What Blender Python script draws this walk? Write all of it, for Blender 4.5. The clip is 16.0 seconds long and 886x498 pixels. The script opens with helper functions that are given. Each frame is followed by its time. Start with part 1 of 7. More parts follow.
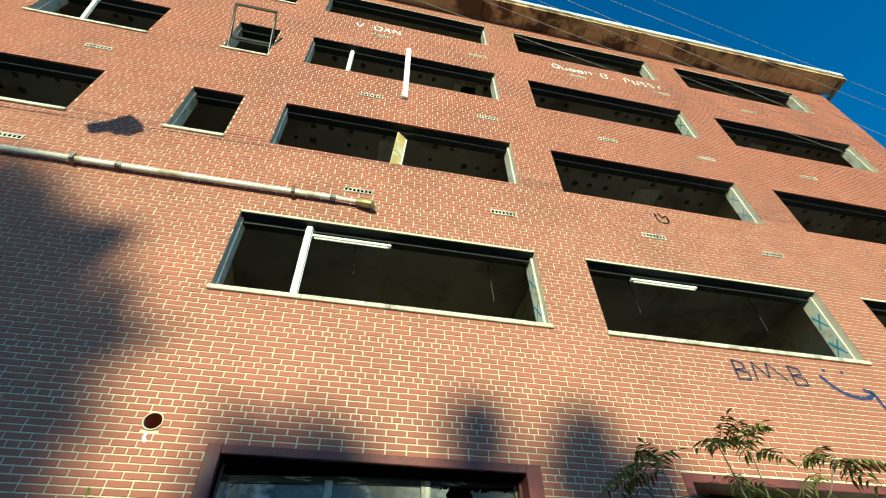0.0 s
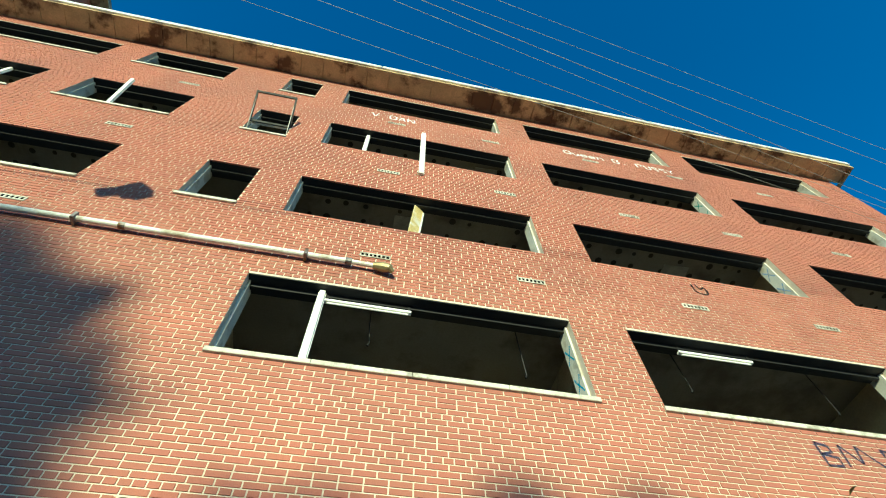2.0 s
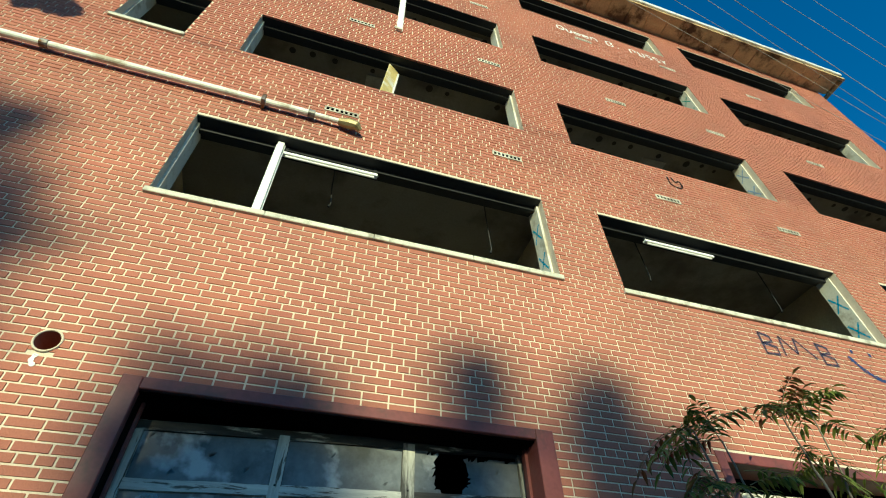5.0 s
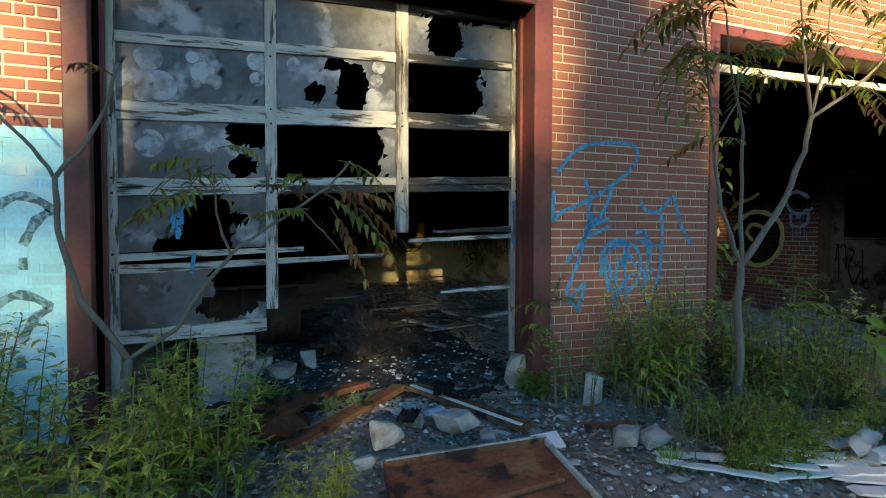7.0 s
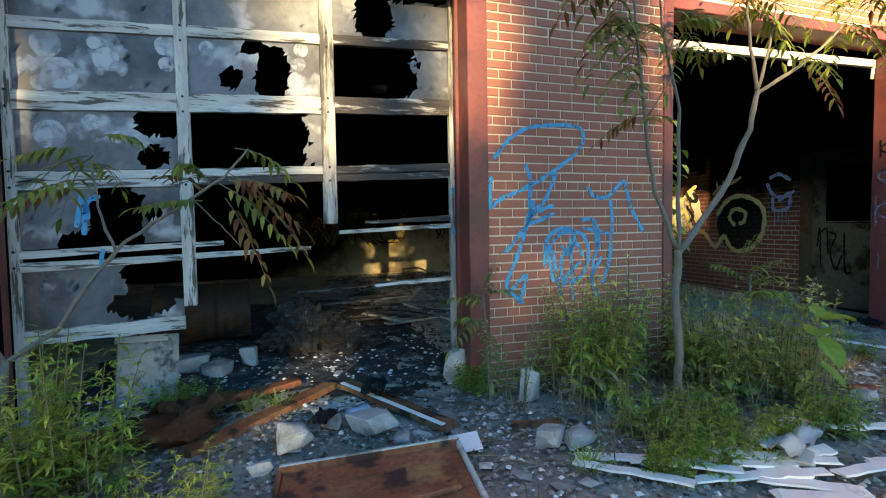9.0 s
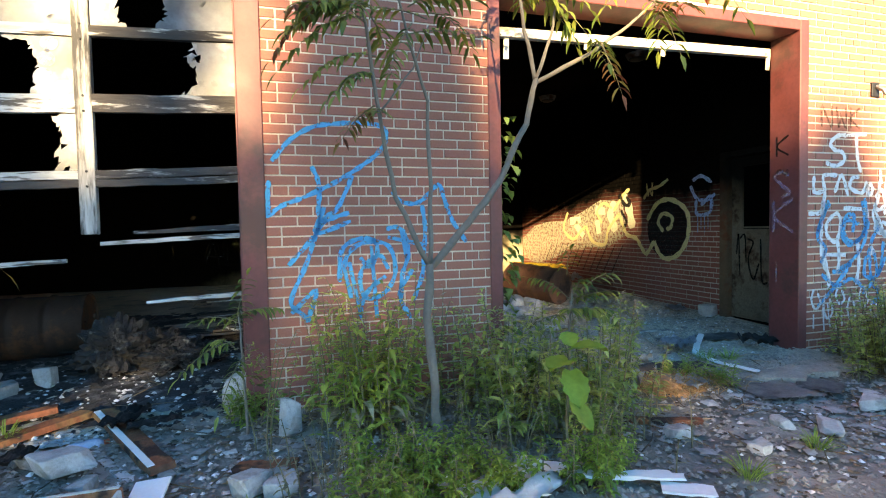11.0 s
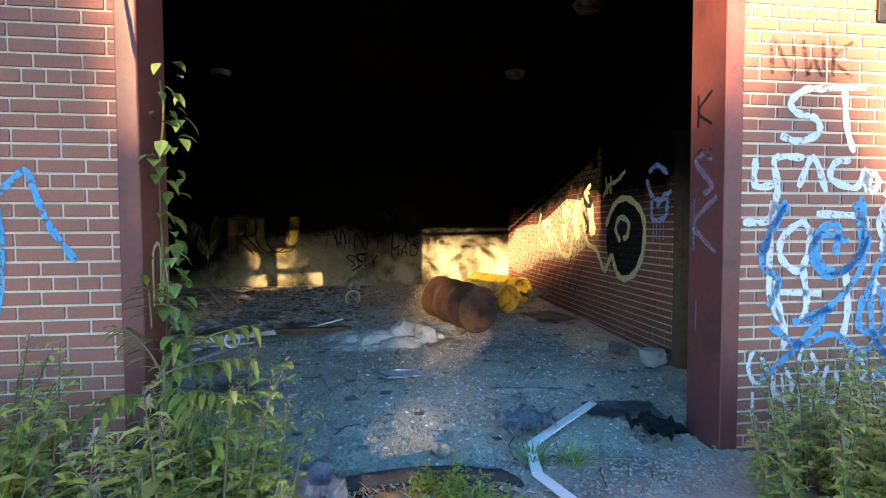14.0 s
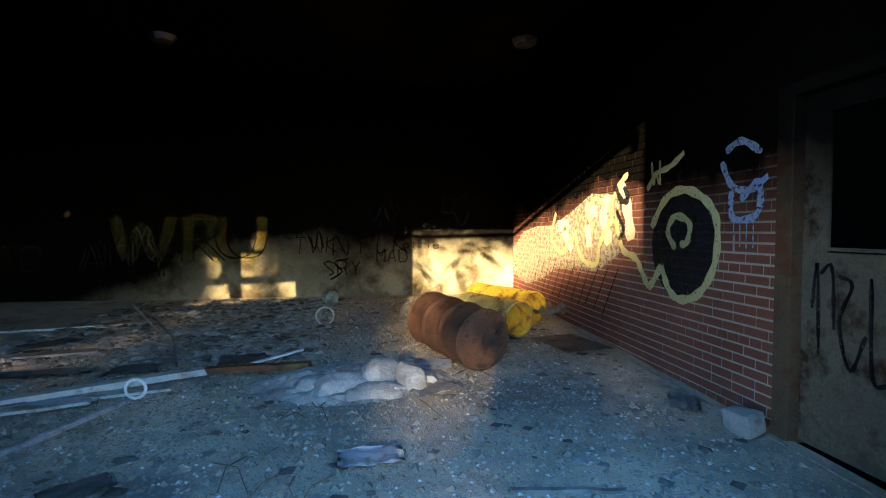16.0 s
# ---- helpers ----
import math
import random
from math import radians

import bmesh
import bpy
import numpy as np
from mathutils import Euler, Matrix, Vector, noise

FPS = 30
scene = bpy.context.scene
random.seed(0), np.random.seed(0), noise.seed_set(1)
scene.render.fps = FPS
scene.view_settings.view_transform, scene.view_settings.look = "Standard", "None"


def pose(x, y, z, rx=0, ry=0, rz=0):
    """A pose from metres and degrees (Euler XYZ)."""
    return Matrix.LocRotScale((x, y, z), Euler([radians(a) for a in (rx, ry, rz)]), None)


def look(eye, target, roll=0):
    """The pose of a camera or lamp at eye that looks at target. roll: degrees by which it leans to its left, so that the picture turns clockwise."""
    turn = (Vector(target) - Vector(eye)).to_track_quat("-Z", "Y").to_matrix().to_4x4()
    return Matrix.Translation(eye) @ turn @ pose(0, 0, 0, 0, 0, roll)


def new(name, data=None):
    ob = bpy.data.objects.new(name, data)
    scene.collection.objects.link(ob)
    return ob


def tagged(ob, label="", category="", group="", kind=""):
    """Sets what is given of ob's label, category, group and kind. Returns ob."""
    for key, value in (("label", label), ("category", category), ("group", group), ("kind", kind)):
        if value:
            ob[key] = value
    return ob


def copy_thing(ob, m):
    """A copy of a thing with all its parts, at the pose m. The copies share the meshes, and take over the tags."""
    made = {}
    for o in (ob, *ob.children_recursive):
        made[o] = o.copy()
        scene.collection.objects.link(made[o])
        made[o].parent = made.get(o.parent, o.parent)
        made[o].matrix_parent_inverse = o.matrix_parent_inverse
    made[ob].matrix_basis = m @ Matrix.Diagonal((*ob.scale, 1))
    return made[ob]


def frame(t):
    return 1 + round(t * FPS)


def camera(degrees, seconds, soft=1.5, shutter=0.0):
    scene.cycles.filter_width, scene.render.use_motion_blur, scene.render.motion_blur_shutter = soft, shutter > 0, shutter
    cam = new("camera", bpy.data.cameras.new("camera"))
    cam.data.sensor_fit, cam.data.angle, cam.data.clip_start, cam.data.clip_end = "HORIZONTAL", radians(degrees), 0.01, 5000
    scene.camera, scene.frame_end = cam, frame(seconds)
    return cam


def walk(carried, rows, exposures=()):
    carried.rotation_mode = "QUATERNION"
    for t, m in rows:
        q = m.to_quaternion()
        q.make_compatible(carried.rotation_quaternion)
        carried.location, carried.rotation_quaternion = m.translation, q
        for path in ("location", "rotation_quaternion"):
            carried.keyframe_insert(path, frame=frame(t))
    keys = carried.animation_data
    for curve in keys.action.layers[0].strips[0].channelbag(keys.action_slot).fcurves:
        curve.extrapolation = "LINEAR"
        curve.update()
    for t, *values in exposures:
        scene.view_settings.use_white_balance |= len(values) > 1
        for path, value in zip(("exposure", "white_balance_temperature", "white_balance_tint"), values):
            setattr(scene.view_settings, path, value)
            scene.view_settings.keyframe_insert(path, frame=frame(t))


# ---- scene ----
cam = camera(83.5, 16.0, 1.1)
METRES, EYE, TILT, LEAN, TURN = 8.2, 1.4, 0.0, 0.0, -15.4
PATH = [
    (0, (0.127, -0.49, 1.271), (0.454, 0.866, 2.705), -1.9),
    (0.5, (0.101, -0.237, 1.296), (0.421, 1.104, 2.745), -1.9),
    (1, (0.026, -0.002, 1.339), (0.336, 1.301, 2.824), -2.1),
    (1.5, (0.057, 0.199, 1.345), (0.337, 1.378, 2.937), -2.3),
    (2, (0.03, 0.414, 1.377), (0.279, 1.435, 3.079), -2.4),
    (2.5, (0.018, 0.629, 1.394), (0.236, 1.473, 3.194), -2.3),
    (3, (0.125, 0.744, 1.409), (0.325, 1.431, 3.277), -2.9),
    (3.2, (0.157, 0.782, 1.409), (0.355, 1.427, 3.292), -3.5),
    (5.3, (0.132, 0.844, 1.52), (0.645, 2.333, 2.752), -1.1),
    (5.5, (0.128, 0.851, 1.528), (0.677, 2.438, 2.613), -0.9),
    (6, (0.143, 0.859, 1.55), (0.749, 2.631, 2.253), -0.4),
    (6.4, (0.144, 0.834, 1.558), (0.78, 2.69, 1.949), -0.2),
    (6.5, (0.138, 0.863, 1.574), (0.783, 2.735, 1.854), 0.1),
    (6.7, (0.132, 0.857, 1.554), (0.794, 2.741, 1.66), -0.5),
    (7, (0.125, 0.879, 1.486), (0.784, 2.766, 1.427), 0.1),
    (7.5, (0.117, 0.922, 1.464), (0.785, 2.805, 1.385), -0.1),
    (8, (0.214, 0.942, 1.469), (0.883, 2.825, 1.387), -0.3),
    (8.2, (0.295, 0.933, 1.474), (0.956, 2.819, 1.386), -0.5),
    (10.3, (1.733, 0.799, 1.486), (2.32, 2.708, 1.387), -1.2),
    (10.5, (1.922, 0.803, 1.493), (2.503, 2.715, 1.405), -1.4),
    (11, (2.418, 0.765, 1.49), (2.988, 2.68, 1.41), -1.1),
    (11.5, (2.96, 0.793, 1.477), (3.488, 2.721, 1.393), -1.1),
    (11.8, (3.34, 0.875, 1.485), (3.846, 2.809, 1.408), -1.3),
    (12, (3.519, 0.872, 1.484), (4.015, 2.808, 1.406), -1.1),
    (12.5, (4.005, 0.926, 1.472), (4.432, 2.878, 1.394), -0.9),
    (13, (4.479, 1.135, 1.482), (4.829, 3.103, 1.406), -0.7),
    (13.1, (4.567, 1.186, 1.483), (4.916, 3.154, 1.399), -0.4),
    (13.5, (4.867, 1.414, 1.499), (5.165, 3.39, 1.419), -0.3),
    (14, (5.084, 1.759, 1.54), (5.341, 3.741, 1.459), -0.2),
    (14.5, (5.24, 2.071, 1.548), (5.48, 4.055, 1.469), -0.1),
    (15, (5.289, 2.367, 1.527), (5.527, 4.351, 1.451), 0.1),
    (15.5, (5.252, 2.831, 1.552), (5.492, 4.815, 1.476), 0.2),
    (16, (5.31, 3.222, 1.549), (5.582, 5.202, 1.473), -0.1),
]
EXPOSURES = [(0, 0.5, 5800, -3), (3.2, 0.6, 5600, -5), (5.5, 0.3, 6200, 1), (6.0, 0.5, 6900, 8), (6.5, 0.95, 7900, 15), (7.0, 1.35, 8600, 20), (7.5, 1.85, 8900, 23), (8.2, 1.95, 8900, 24), (10.3, 2.3, 8600, 27), (12.5, 2.75, 8700, 33), (14.0, 2.85, 8300, 34), (16, 2.9, 7400, 30)]
walk(cam, [(t, look(eye, target, roll)) for t, eye, target, roll in PATH], EXPOSURES)

# ---- light ----
SUN_WAY = Vector((0.267, 1.0, -0.23)).normalized()
world = bpy.data.worlds.new("evening_sky")
scene.world = world
world.use_nodes = True
wn = world.node_tree
sky = wn.nodes.new("ShaderNodeTexSky")
sky.sky_type = 'NISHITA'
sky.sun_disc = False
sky.sun_elevation = radians(12.5)
sky.sun_rotation = radians(195)
sky.dust_density, sky.ozone_density, sky.air_density = 0.0, 3.0, 1.0
wn.nodes["Background"].inputs[1].default_value = 0.15
deep = wn.nodes.new("ShaderNodeHueSaturation")
deep.inputs["Saturation"].default_value = 1.3
wn.links.new(sky.outputs[0], deep.inputs["Color"])
wn.links.new(deep.outputs[0], wn.nodes["Background"].inputs[0])
sun_data = bpy.data.lights.new("sun", 'SUN')
sun_data.energy, sun_data.angle, sun_data.color = 5.0, radians(0.5), (1.0, 0.92, 0.55)
sun = new("sun", sun_data)
sun.matrix_world = Matrix.Translation((-12, -50, 14)) @ SUN_WAY.to_track_quat("-Z", "Y").to_matrix().to_4x4()


# ---- materials ----
def mat(name, colour, rough=0.8, metal=0.0, vary=0.25, scale=6.0, fine=60.0, bump=0.15, stain=None, stain_scale=1.5,
        stain_at=(0.5, 0.62), island=0.0, random_ob=0.0, hue=None, spec=0.4, trans=0.0, soot_gloom=None, stain2=None, stretch=None):
    """A surface with coarse and fine variation, optional stains of a second colour, and fine relief."""
    m = bpy.data.materials.new(name)
    m.use_nodes = True
    nt = m.node_tree
    n, ln = nt.nodes, nt.links
    b = n["Principled BSDF"]
    b.inputs["Roughness"].default_value = rough
    b.inputs["Metallic"].default_value = metal
    b.inputs["Specular IOR Level"].default_value = spec
    tc = n.new("ShaderNodeTexCoord")
    geo = n.new("ShaderNodeNewGeometry")

    where = geo.outputs["Position"]
    if stretch:
        mp = n.new("ShaderNodeMapping")
        mp.inputs["Scale"].default_value = stretch
        ln.new(where, mp.inputs["Vector"])
        where = mp.outputs[0]

    def tex(s, detail=6.0, r=0.6):
        t = n.new("ShaderNodeTexNoise")
        t.inputs["Scale"].default_value, t.inputs["Detail"].default_value, t.inputs["Roughness"].default_value = s, detail, r
        ln.new(where, t.inputs["Vector"])
        return t

    def mix(kind, fac, a, c):
        x = n.new("ShaderNodeMix")
        x.data_type, x.blend_type = 'RGBA', kind
        for sock, v in ((x.inputs[0], fac), (x.inputs[6], a), (x.inputs[7], c)):
            if isinstance(v, (int, float)):
                sock.default_value = v
            elif isinstance(v, tuple):
                sock.default_value = (*v[:3], 1)
            else:
                ln.new(v, sock)
        return x.outputs[2]

    def ramp(src, lo, hi, a, c):
        r = n.new("ShaderNodeMapRange")
        r.inputs[1].default_value, r.inputs[2].default_value, r.inputs[3].default_value, r.inputs[4].default_value = lo, hi, a, c
        ln.new(src, r.inputs[0])
        return r.outputs[0]

    def bright(col, src, lo, hi, a, c):
        hs = n.new("ShaderNodeHueSaturation")
        ln.new(ramp(src, lo, hi, a, c), hs.inputs["Value"])
        if isinstance(col, tuple):
            hs.inputs["Color"].default_value = (*col, 1)
        else:
            ln.new(col, hs.inputs["Color"])
        return hs.outputs[0]

    coarse, small = tex(scale), tex(fine, 4.0)
    col = tuple(colour)
    if hue:
        src = n.new("ShaderNodeObjectInfo").outputs["Random"] if random_ob else geo.outputs["Random Per Island"]
        col = mix('MIX', ramp(src, 0.0, 1.0, 0.0, 1.0), col, hue)
    if island:
        col = bright(col, geo.outputs["Random Per Island"], 0, 1, 1 - island, 1 + island)
    if random_ob:
        col = bright(col, n.new("ShaderNodeObjectInfo").outputs["Random"], 0, 1, 1 - random_ob, 1 + random_ob)
    col = bright(col, coarse.outputs[0], 0.3, 0.7, 1 - vary, 1 + vary)
    col = bright(col, small.outputs[0], 0.3, 0.7, 1 - vary * 0.6, 1 + vary * 0.6)
    if stain:
        st = tex(stain_scale, 8.0, 0.65)
        col = mix('MIX', ramp(st.outputs[0], stain_at[0], stain_at[1], 0.0, 1.0), col, tuple(stain))
    if stain2:
        st = tex(stain2[1], 5.0, 0.5)
        col = mix('MIX', ramp(st.outputs[0], stain2[2], stain2[3], 0.0, 1.0), col, tuple(stain2[0]))
    if soot_gloom:
        # upper wall fades to black: unlit gloom put into the colour, soot with it
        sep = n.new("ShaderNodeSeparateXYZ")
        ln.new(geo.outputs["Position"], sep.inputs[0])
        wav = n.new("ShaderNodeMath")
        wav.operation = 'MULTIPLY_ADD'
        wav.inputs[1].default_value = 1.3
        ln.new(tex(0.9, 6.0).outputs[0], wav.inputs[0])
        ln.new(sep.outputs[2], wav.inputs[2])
        if len(soot_gloom) > 2:
            # the black of gloom and soot reaches lower beside the bay that burnt
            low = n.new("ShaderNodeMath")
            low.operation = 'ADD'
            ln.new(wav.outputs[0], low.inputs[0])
            ln.new(ramp(sep.outputs[0], soot_gloom[2], soot_gloom[3], 1.5, 0.0), low.inputs[1])
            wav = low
        col = mix('MIX', ramp(wav.outputs[0], soot_gloom[0], soot_gloom[1], 0.0, 1.0), col, (0.004, 0.0035, 0.003))
    ln.new(col, b.inputs["Base Color"])
    if trans:
        t = n.new("ShaderNodeBsdfTranslucent")
        ln.new(col, t.inputs[0])
        ms = n.new("ShaderNodeMixShader")
        ms.inputs[0].default_value = trans
        ln.new(b.outputs[0], ms.inputs[1])
        ln.new(t.outputs[0], ms.inputs[2])
        ln.new(ms.outputs[0], n["Material Output"].inputs[0])
    if bump:
        bp = n.new("ShaderNodeBump")
        bp.inputs["Strength"].default_value, bp.inputs["Distance"].default_value = bump, 0.01
        ln.new(small.outputs[0], bp.inputs["Height"])
        ln.new(bp.outputs[0], b.inputs["Normal"])
    rr = ramp(coarse.outputs[0], 0.3, 0.7, max(0.05, rough - 0.12), min(1.0, rough + 0.12))
    ln.new(rr, b.inputs["Roughness"])
    return m


def spray(name, colour, cover=0.75, edge=40.0):
    """Sprayed paint: patchy cover with the wall showing through."""
    m = bpy.data.materials.new(name)
    m.use_nodes = True
    nt = m.node_tree
    n, ln = nt.nodes, nt.links
    b = n["Principled BSDF"]
    b.inputs["Base Color"].default_value = (*colour, 1)
    b.inputs["Roughness"].default_value = 0.85
    b.inputs["Specular IOR Level"].default_value = 0.15
    geo = n.new("ShaderNodeNewGeometry")
    t = n.new("ShaderNodeTexNoise")
    t.inputs["Scale"].default_value, t.inputs["Detail"].default_value = edge, 6
    ln.new(geo.outputs["Position"], t.inputs["Vector"])
    r = n.new("ShaderNodeMapRange")
    r.inputs[1].default_value, r.inputs[2].default_value = 0.5 - 0.35 * (cover - 0.35), 0.62 - 0.35 * (cover - 0.35)
    r.inputs[3].default_value, r.inputs[4].default_value = 0.15 + 0.5 * cover * 0.3, cover
    ln.new(t.outputs[0], r.inputs[0])
    ln.new(r.outputs[0], b.inputs["Alpha"])
    return m


BRICK = mat("red_brick", (0.41, 0.15, 0.10), 0.85, vary=0.16, scale=0.7, fine=90, bump=0.35, island=0.2, hue=(0.29, 0.098, 0.07))
BRICK_NEAR = mat("red_brick_piece", (0.41, 0.15, 0.10), 0.85, vary=0.16, scale=0.7, fine=90, bump=0.35, random_ob=0.2, hue=(0.29, 0.098, 0.07))
# inner brick and mortar darken upward, the garage's gloom coloured in
BRICK_IN = mat("dark_red_brick", (0.33, 0.115, 0.08), 0.85, vary=0.2, scale=1.2, fine=90, bump=0.35, island=0.25, hue=(0.20, 0.07, 0.055), soot_gloom=(1.95, 2.6), spec=0.0)
MORTAR_IN = mat("inner_wall_mortar", (0.44, 0.38, 0.31), 0.95, vary=0.15, scale=3, fine=120, bump=0.4, soot_gloom=(1.95, 2.6), spec=0.0)
BRICK_BLUE = mat("blue_painted_brick", (0.33, 0.80, 0.88), 0.5, vary=0.12, scale=3, fine=50, bump=0.25, island=0.08, stain=(0.68, 0.84, 0.86), stain_scale=2.2)
MORTAR = mat("mortar", (0.62, 0.52, 0.41), 0.95, vary=0.15, scale=3, fine=120, bump=0.4)
STONE = mat("sill_stone", (0.55, 0.52, 0.44), 0.85, vary=0.18, scale=4, fine=60, bump=0.3, stain=(0.3, 0.27, 0.22), stain_scale=5)
BLOCK = mat("white_painted_block", (0.62, 0.60, 0.52), 0.7, vary=0.1, scale=2, fine=40, bump=0.2, stain=(0.4, 0.36, 0.28), stain_scale=3)
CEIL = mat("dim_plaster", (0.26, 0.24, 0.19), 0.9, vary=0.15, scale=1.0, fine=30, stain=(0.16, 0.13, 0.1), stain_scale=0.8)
ROOM = mat("dirty_room_plaster", (0.44, 0.37, 0.24), 0.9, vary=0.2, scale=1.0, fine=30, stain=(0.2, 0.16, 0.12), stain_scale=0.9)
# ceiling soot, and the black of painted shade in door linings
SOOT_SHADE = mat("soot_and_shade_black", (0.005, 0.0042, 0.004), 0.95, vary=0.3, scale=1.2, fine=30, stain=(0.009, 0.007, 0.006), stain_scale=0.7, spec=0.0)
SOFFIT = mat("stained_soffit_board", (0.50, 0.36, 0.19), 0.85, vary=0.2, scale=2, fine=25, stain=(0.12, 0.07, 0.035), stain_scale=1.1, stain_at=(0.5, 0.6), island=0.12)
WHITE = mat("white_paint", (0.8, 0.79, 0.75), 0.55, vary=0.06, scale=3, fine=40, bump=0.08, stain=(0.5, 0.45, 0.38), stain_scale=4, stain_at=(0.6, 0.75))
RED_STEEL = mat("red_brown_painted_steel", (0.17, 0.045, 0.04), 0.5, vary=0.18, scale=3, fine=30, bump=0.12, stain=(0.09, 0.035, 0.03), stain_scale=2.5)
CONCRETE = mat("dusty_concrete_floor", (0.66, 0.52, 0.385), 0.9, vary=0.32, scale=1.6, fine=70, bump=0.5, stain=(0.26, 0.23, 0.20), stain_scale=0.8, stain2=((0.36, 0.31, 0.26), 3.5, 0.55, 0.68))
DIRT = mat("rubble_dirt", (0.21, 0.182, 0.15), 0.95, vary=0.4, scale=2.5, fine=50, bump=0.8, stain=(0.36, 0.32, 0.275), stain_scale=2.0)
# the back wall's upper black is painted gloom as well as soot
BACKWALL = mat("grimy_back_wall", (0.38, 0.33, 0.215), 0.85, vary=0.25, scale=1.2, fine=30, stain=(0.13, 0.10, 0.06), stain_scale=1.1, soot_gloom=(1.1, 2.1, -0.5, 2.6), spec=0.0)
# flat black put in for the unlit depth of grilles and broken windows
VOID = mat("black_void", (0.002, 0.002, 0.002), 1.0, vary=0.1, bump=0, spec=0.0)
BLACK = mat("black_iron", (0.015, 0.015, 0.017), 0.6, vary=0.1)


# ---- building blocks ----
def mesh_of(name, bm, material=None, smooth=False):
    me = bpy.data.meshes.new(name)
    bm.to_mesh(me)
    bm.free()
    if material:
        me.materials.append(material)
    if smooth:
        me.polygons.foreach_set("use_smooth", [True] * len(me.polygons))
    return me


def part(name, bm, material, parent=None, label="", smooth=False):
    ob = new(name, mesh_of(name, bm, material, smooth))
    ob.parent = parent
    if label:
        tagged(ob, label)
    return ob


def thing(name, label, category, at=None, group="", kind=""):
    ob = new(name)
    ob.empty_display_size = 0.1
    if at is not None:
        ob.matrix_basis = at
    return tagged(ob, label, category, group, kind)


def structure(name, bm, material, label="", category="", smooth=False):
    return tagged(part(name, bm, material, None, "", smooth), label, category, "", "structure")


def raw(name, verts, faces, material, parent=None):
    me = bpy.data.meshes.new(name)
    me.from_pydata(verts, [], faces)
    me.materials.append(material)
    ob = new(name, me)
    ob.parent = parent
    return ob


def box(bm, x0, x1, y0, y1, z0, z1, m=None, bevel=0.0):
    r = bmesh.ops.create_cube(bm, size=1.0)
    vs = r["verts"]
    t = Matrix.Translation(((x0 + x1) / 2, (y0 + y1) / 2, (z0 + z1) / 2)) @ Matrix.Diagonal((abs(x1 - x0), abs(y1 - y0), abs(z1 - z0), 1))
    bmesh.ops.transform(bm, matrix=(m @ t) if m else t, verts=vs)
    if bevel:
        es = list({e for v in vs for e in v.link_edges})
        bmesh.ops.bevel(bm, geom=es, offset=bevel, segments=1, affect='EDGES')
    return bm


def boxm(x0, x1, y0, y1, z0, z1, m=None, bevel=0.0):
    return box(bmesh.new(), x0, x1, y0, y1, z0, z1, m, bevel)


def tube(bm, pts, radii, seg=8, cap=True):
    """A round tube along a line of points."""
    pts = [Vector(p) for p in pts]
    if not isinstance(radii, (list, tuple)):
        radii = [radii] * len(pts)
    rings = []
    for i, p in enumerate(pts):
        d = (pts[min(i + 1, len(pts) - 1)] - pts[max(i - 1, 0)]).normalized()
        u = d.orthogonal().normalized() if i == 0 else (u - d * u.dot(d)).normalized()
        w = d.cross(u)
        rings.append([bm.verts.new(p + radii[i] * (math.cos(a) * u + math.sin(a) * w)) for a in (2 * math.pi * k / seg for k in range(seg))])
    for a, b in zip(rings, rings[1:]):
        for k in range(seg):
            bm.faces.new((a[k], a[(k + 1) % seg], b[(k + 1) % seg], b[k]))
    if cap:
        bm.faces.new(rings[0][::-1])
        bm.faces.new(rings[-1])
    return bm


FACE = 4.32          # front of the brickwork
INNER = 4.65         # inside of the front wall
BACK = 11.9          # garage back wall
SIDE = 7.78          # garage side wall
X_LEFT, X_RIGHT, ROOF = -16.0, 14.1, 16.13
ROWS_Z = ((5.20, 6.57), (8.27, 9.62), (11.30, 12.66), (14.33, 15.62))
COLS = ((-11.7, -7.49), (-6.65, -4.53), (-3.11, -2.25), (-1.53, 2.70), (3.53, 7.65), (8.57, 12.75))
OPEN = []
for ri, (z0, z1) in enumerate(ROWS_Z):
    for ci, (x0, x1) in enumerate(COLS):
        if not (ri == 0 and ci == 2):
            OPEN.append((x0, x1, z0, z1))
GARAGE_1 = (-0.99, 2.23, -0.2, 3.35)
GARAGE_2 = (3.86, 7.10, -0.2, 3.38)
DOOR_3 = (8.28, 9.25, -0.2, 2.43)
HOLE = (-1.61, -1.45, 3.44, 3.60)
LOW = [GARAGE_1, GARAGE_2, DOOR_3, HOLE]


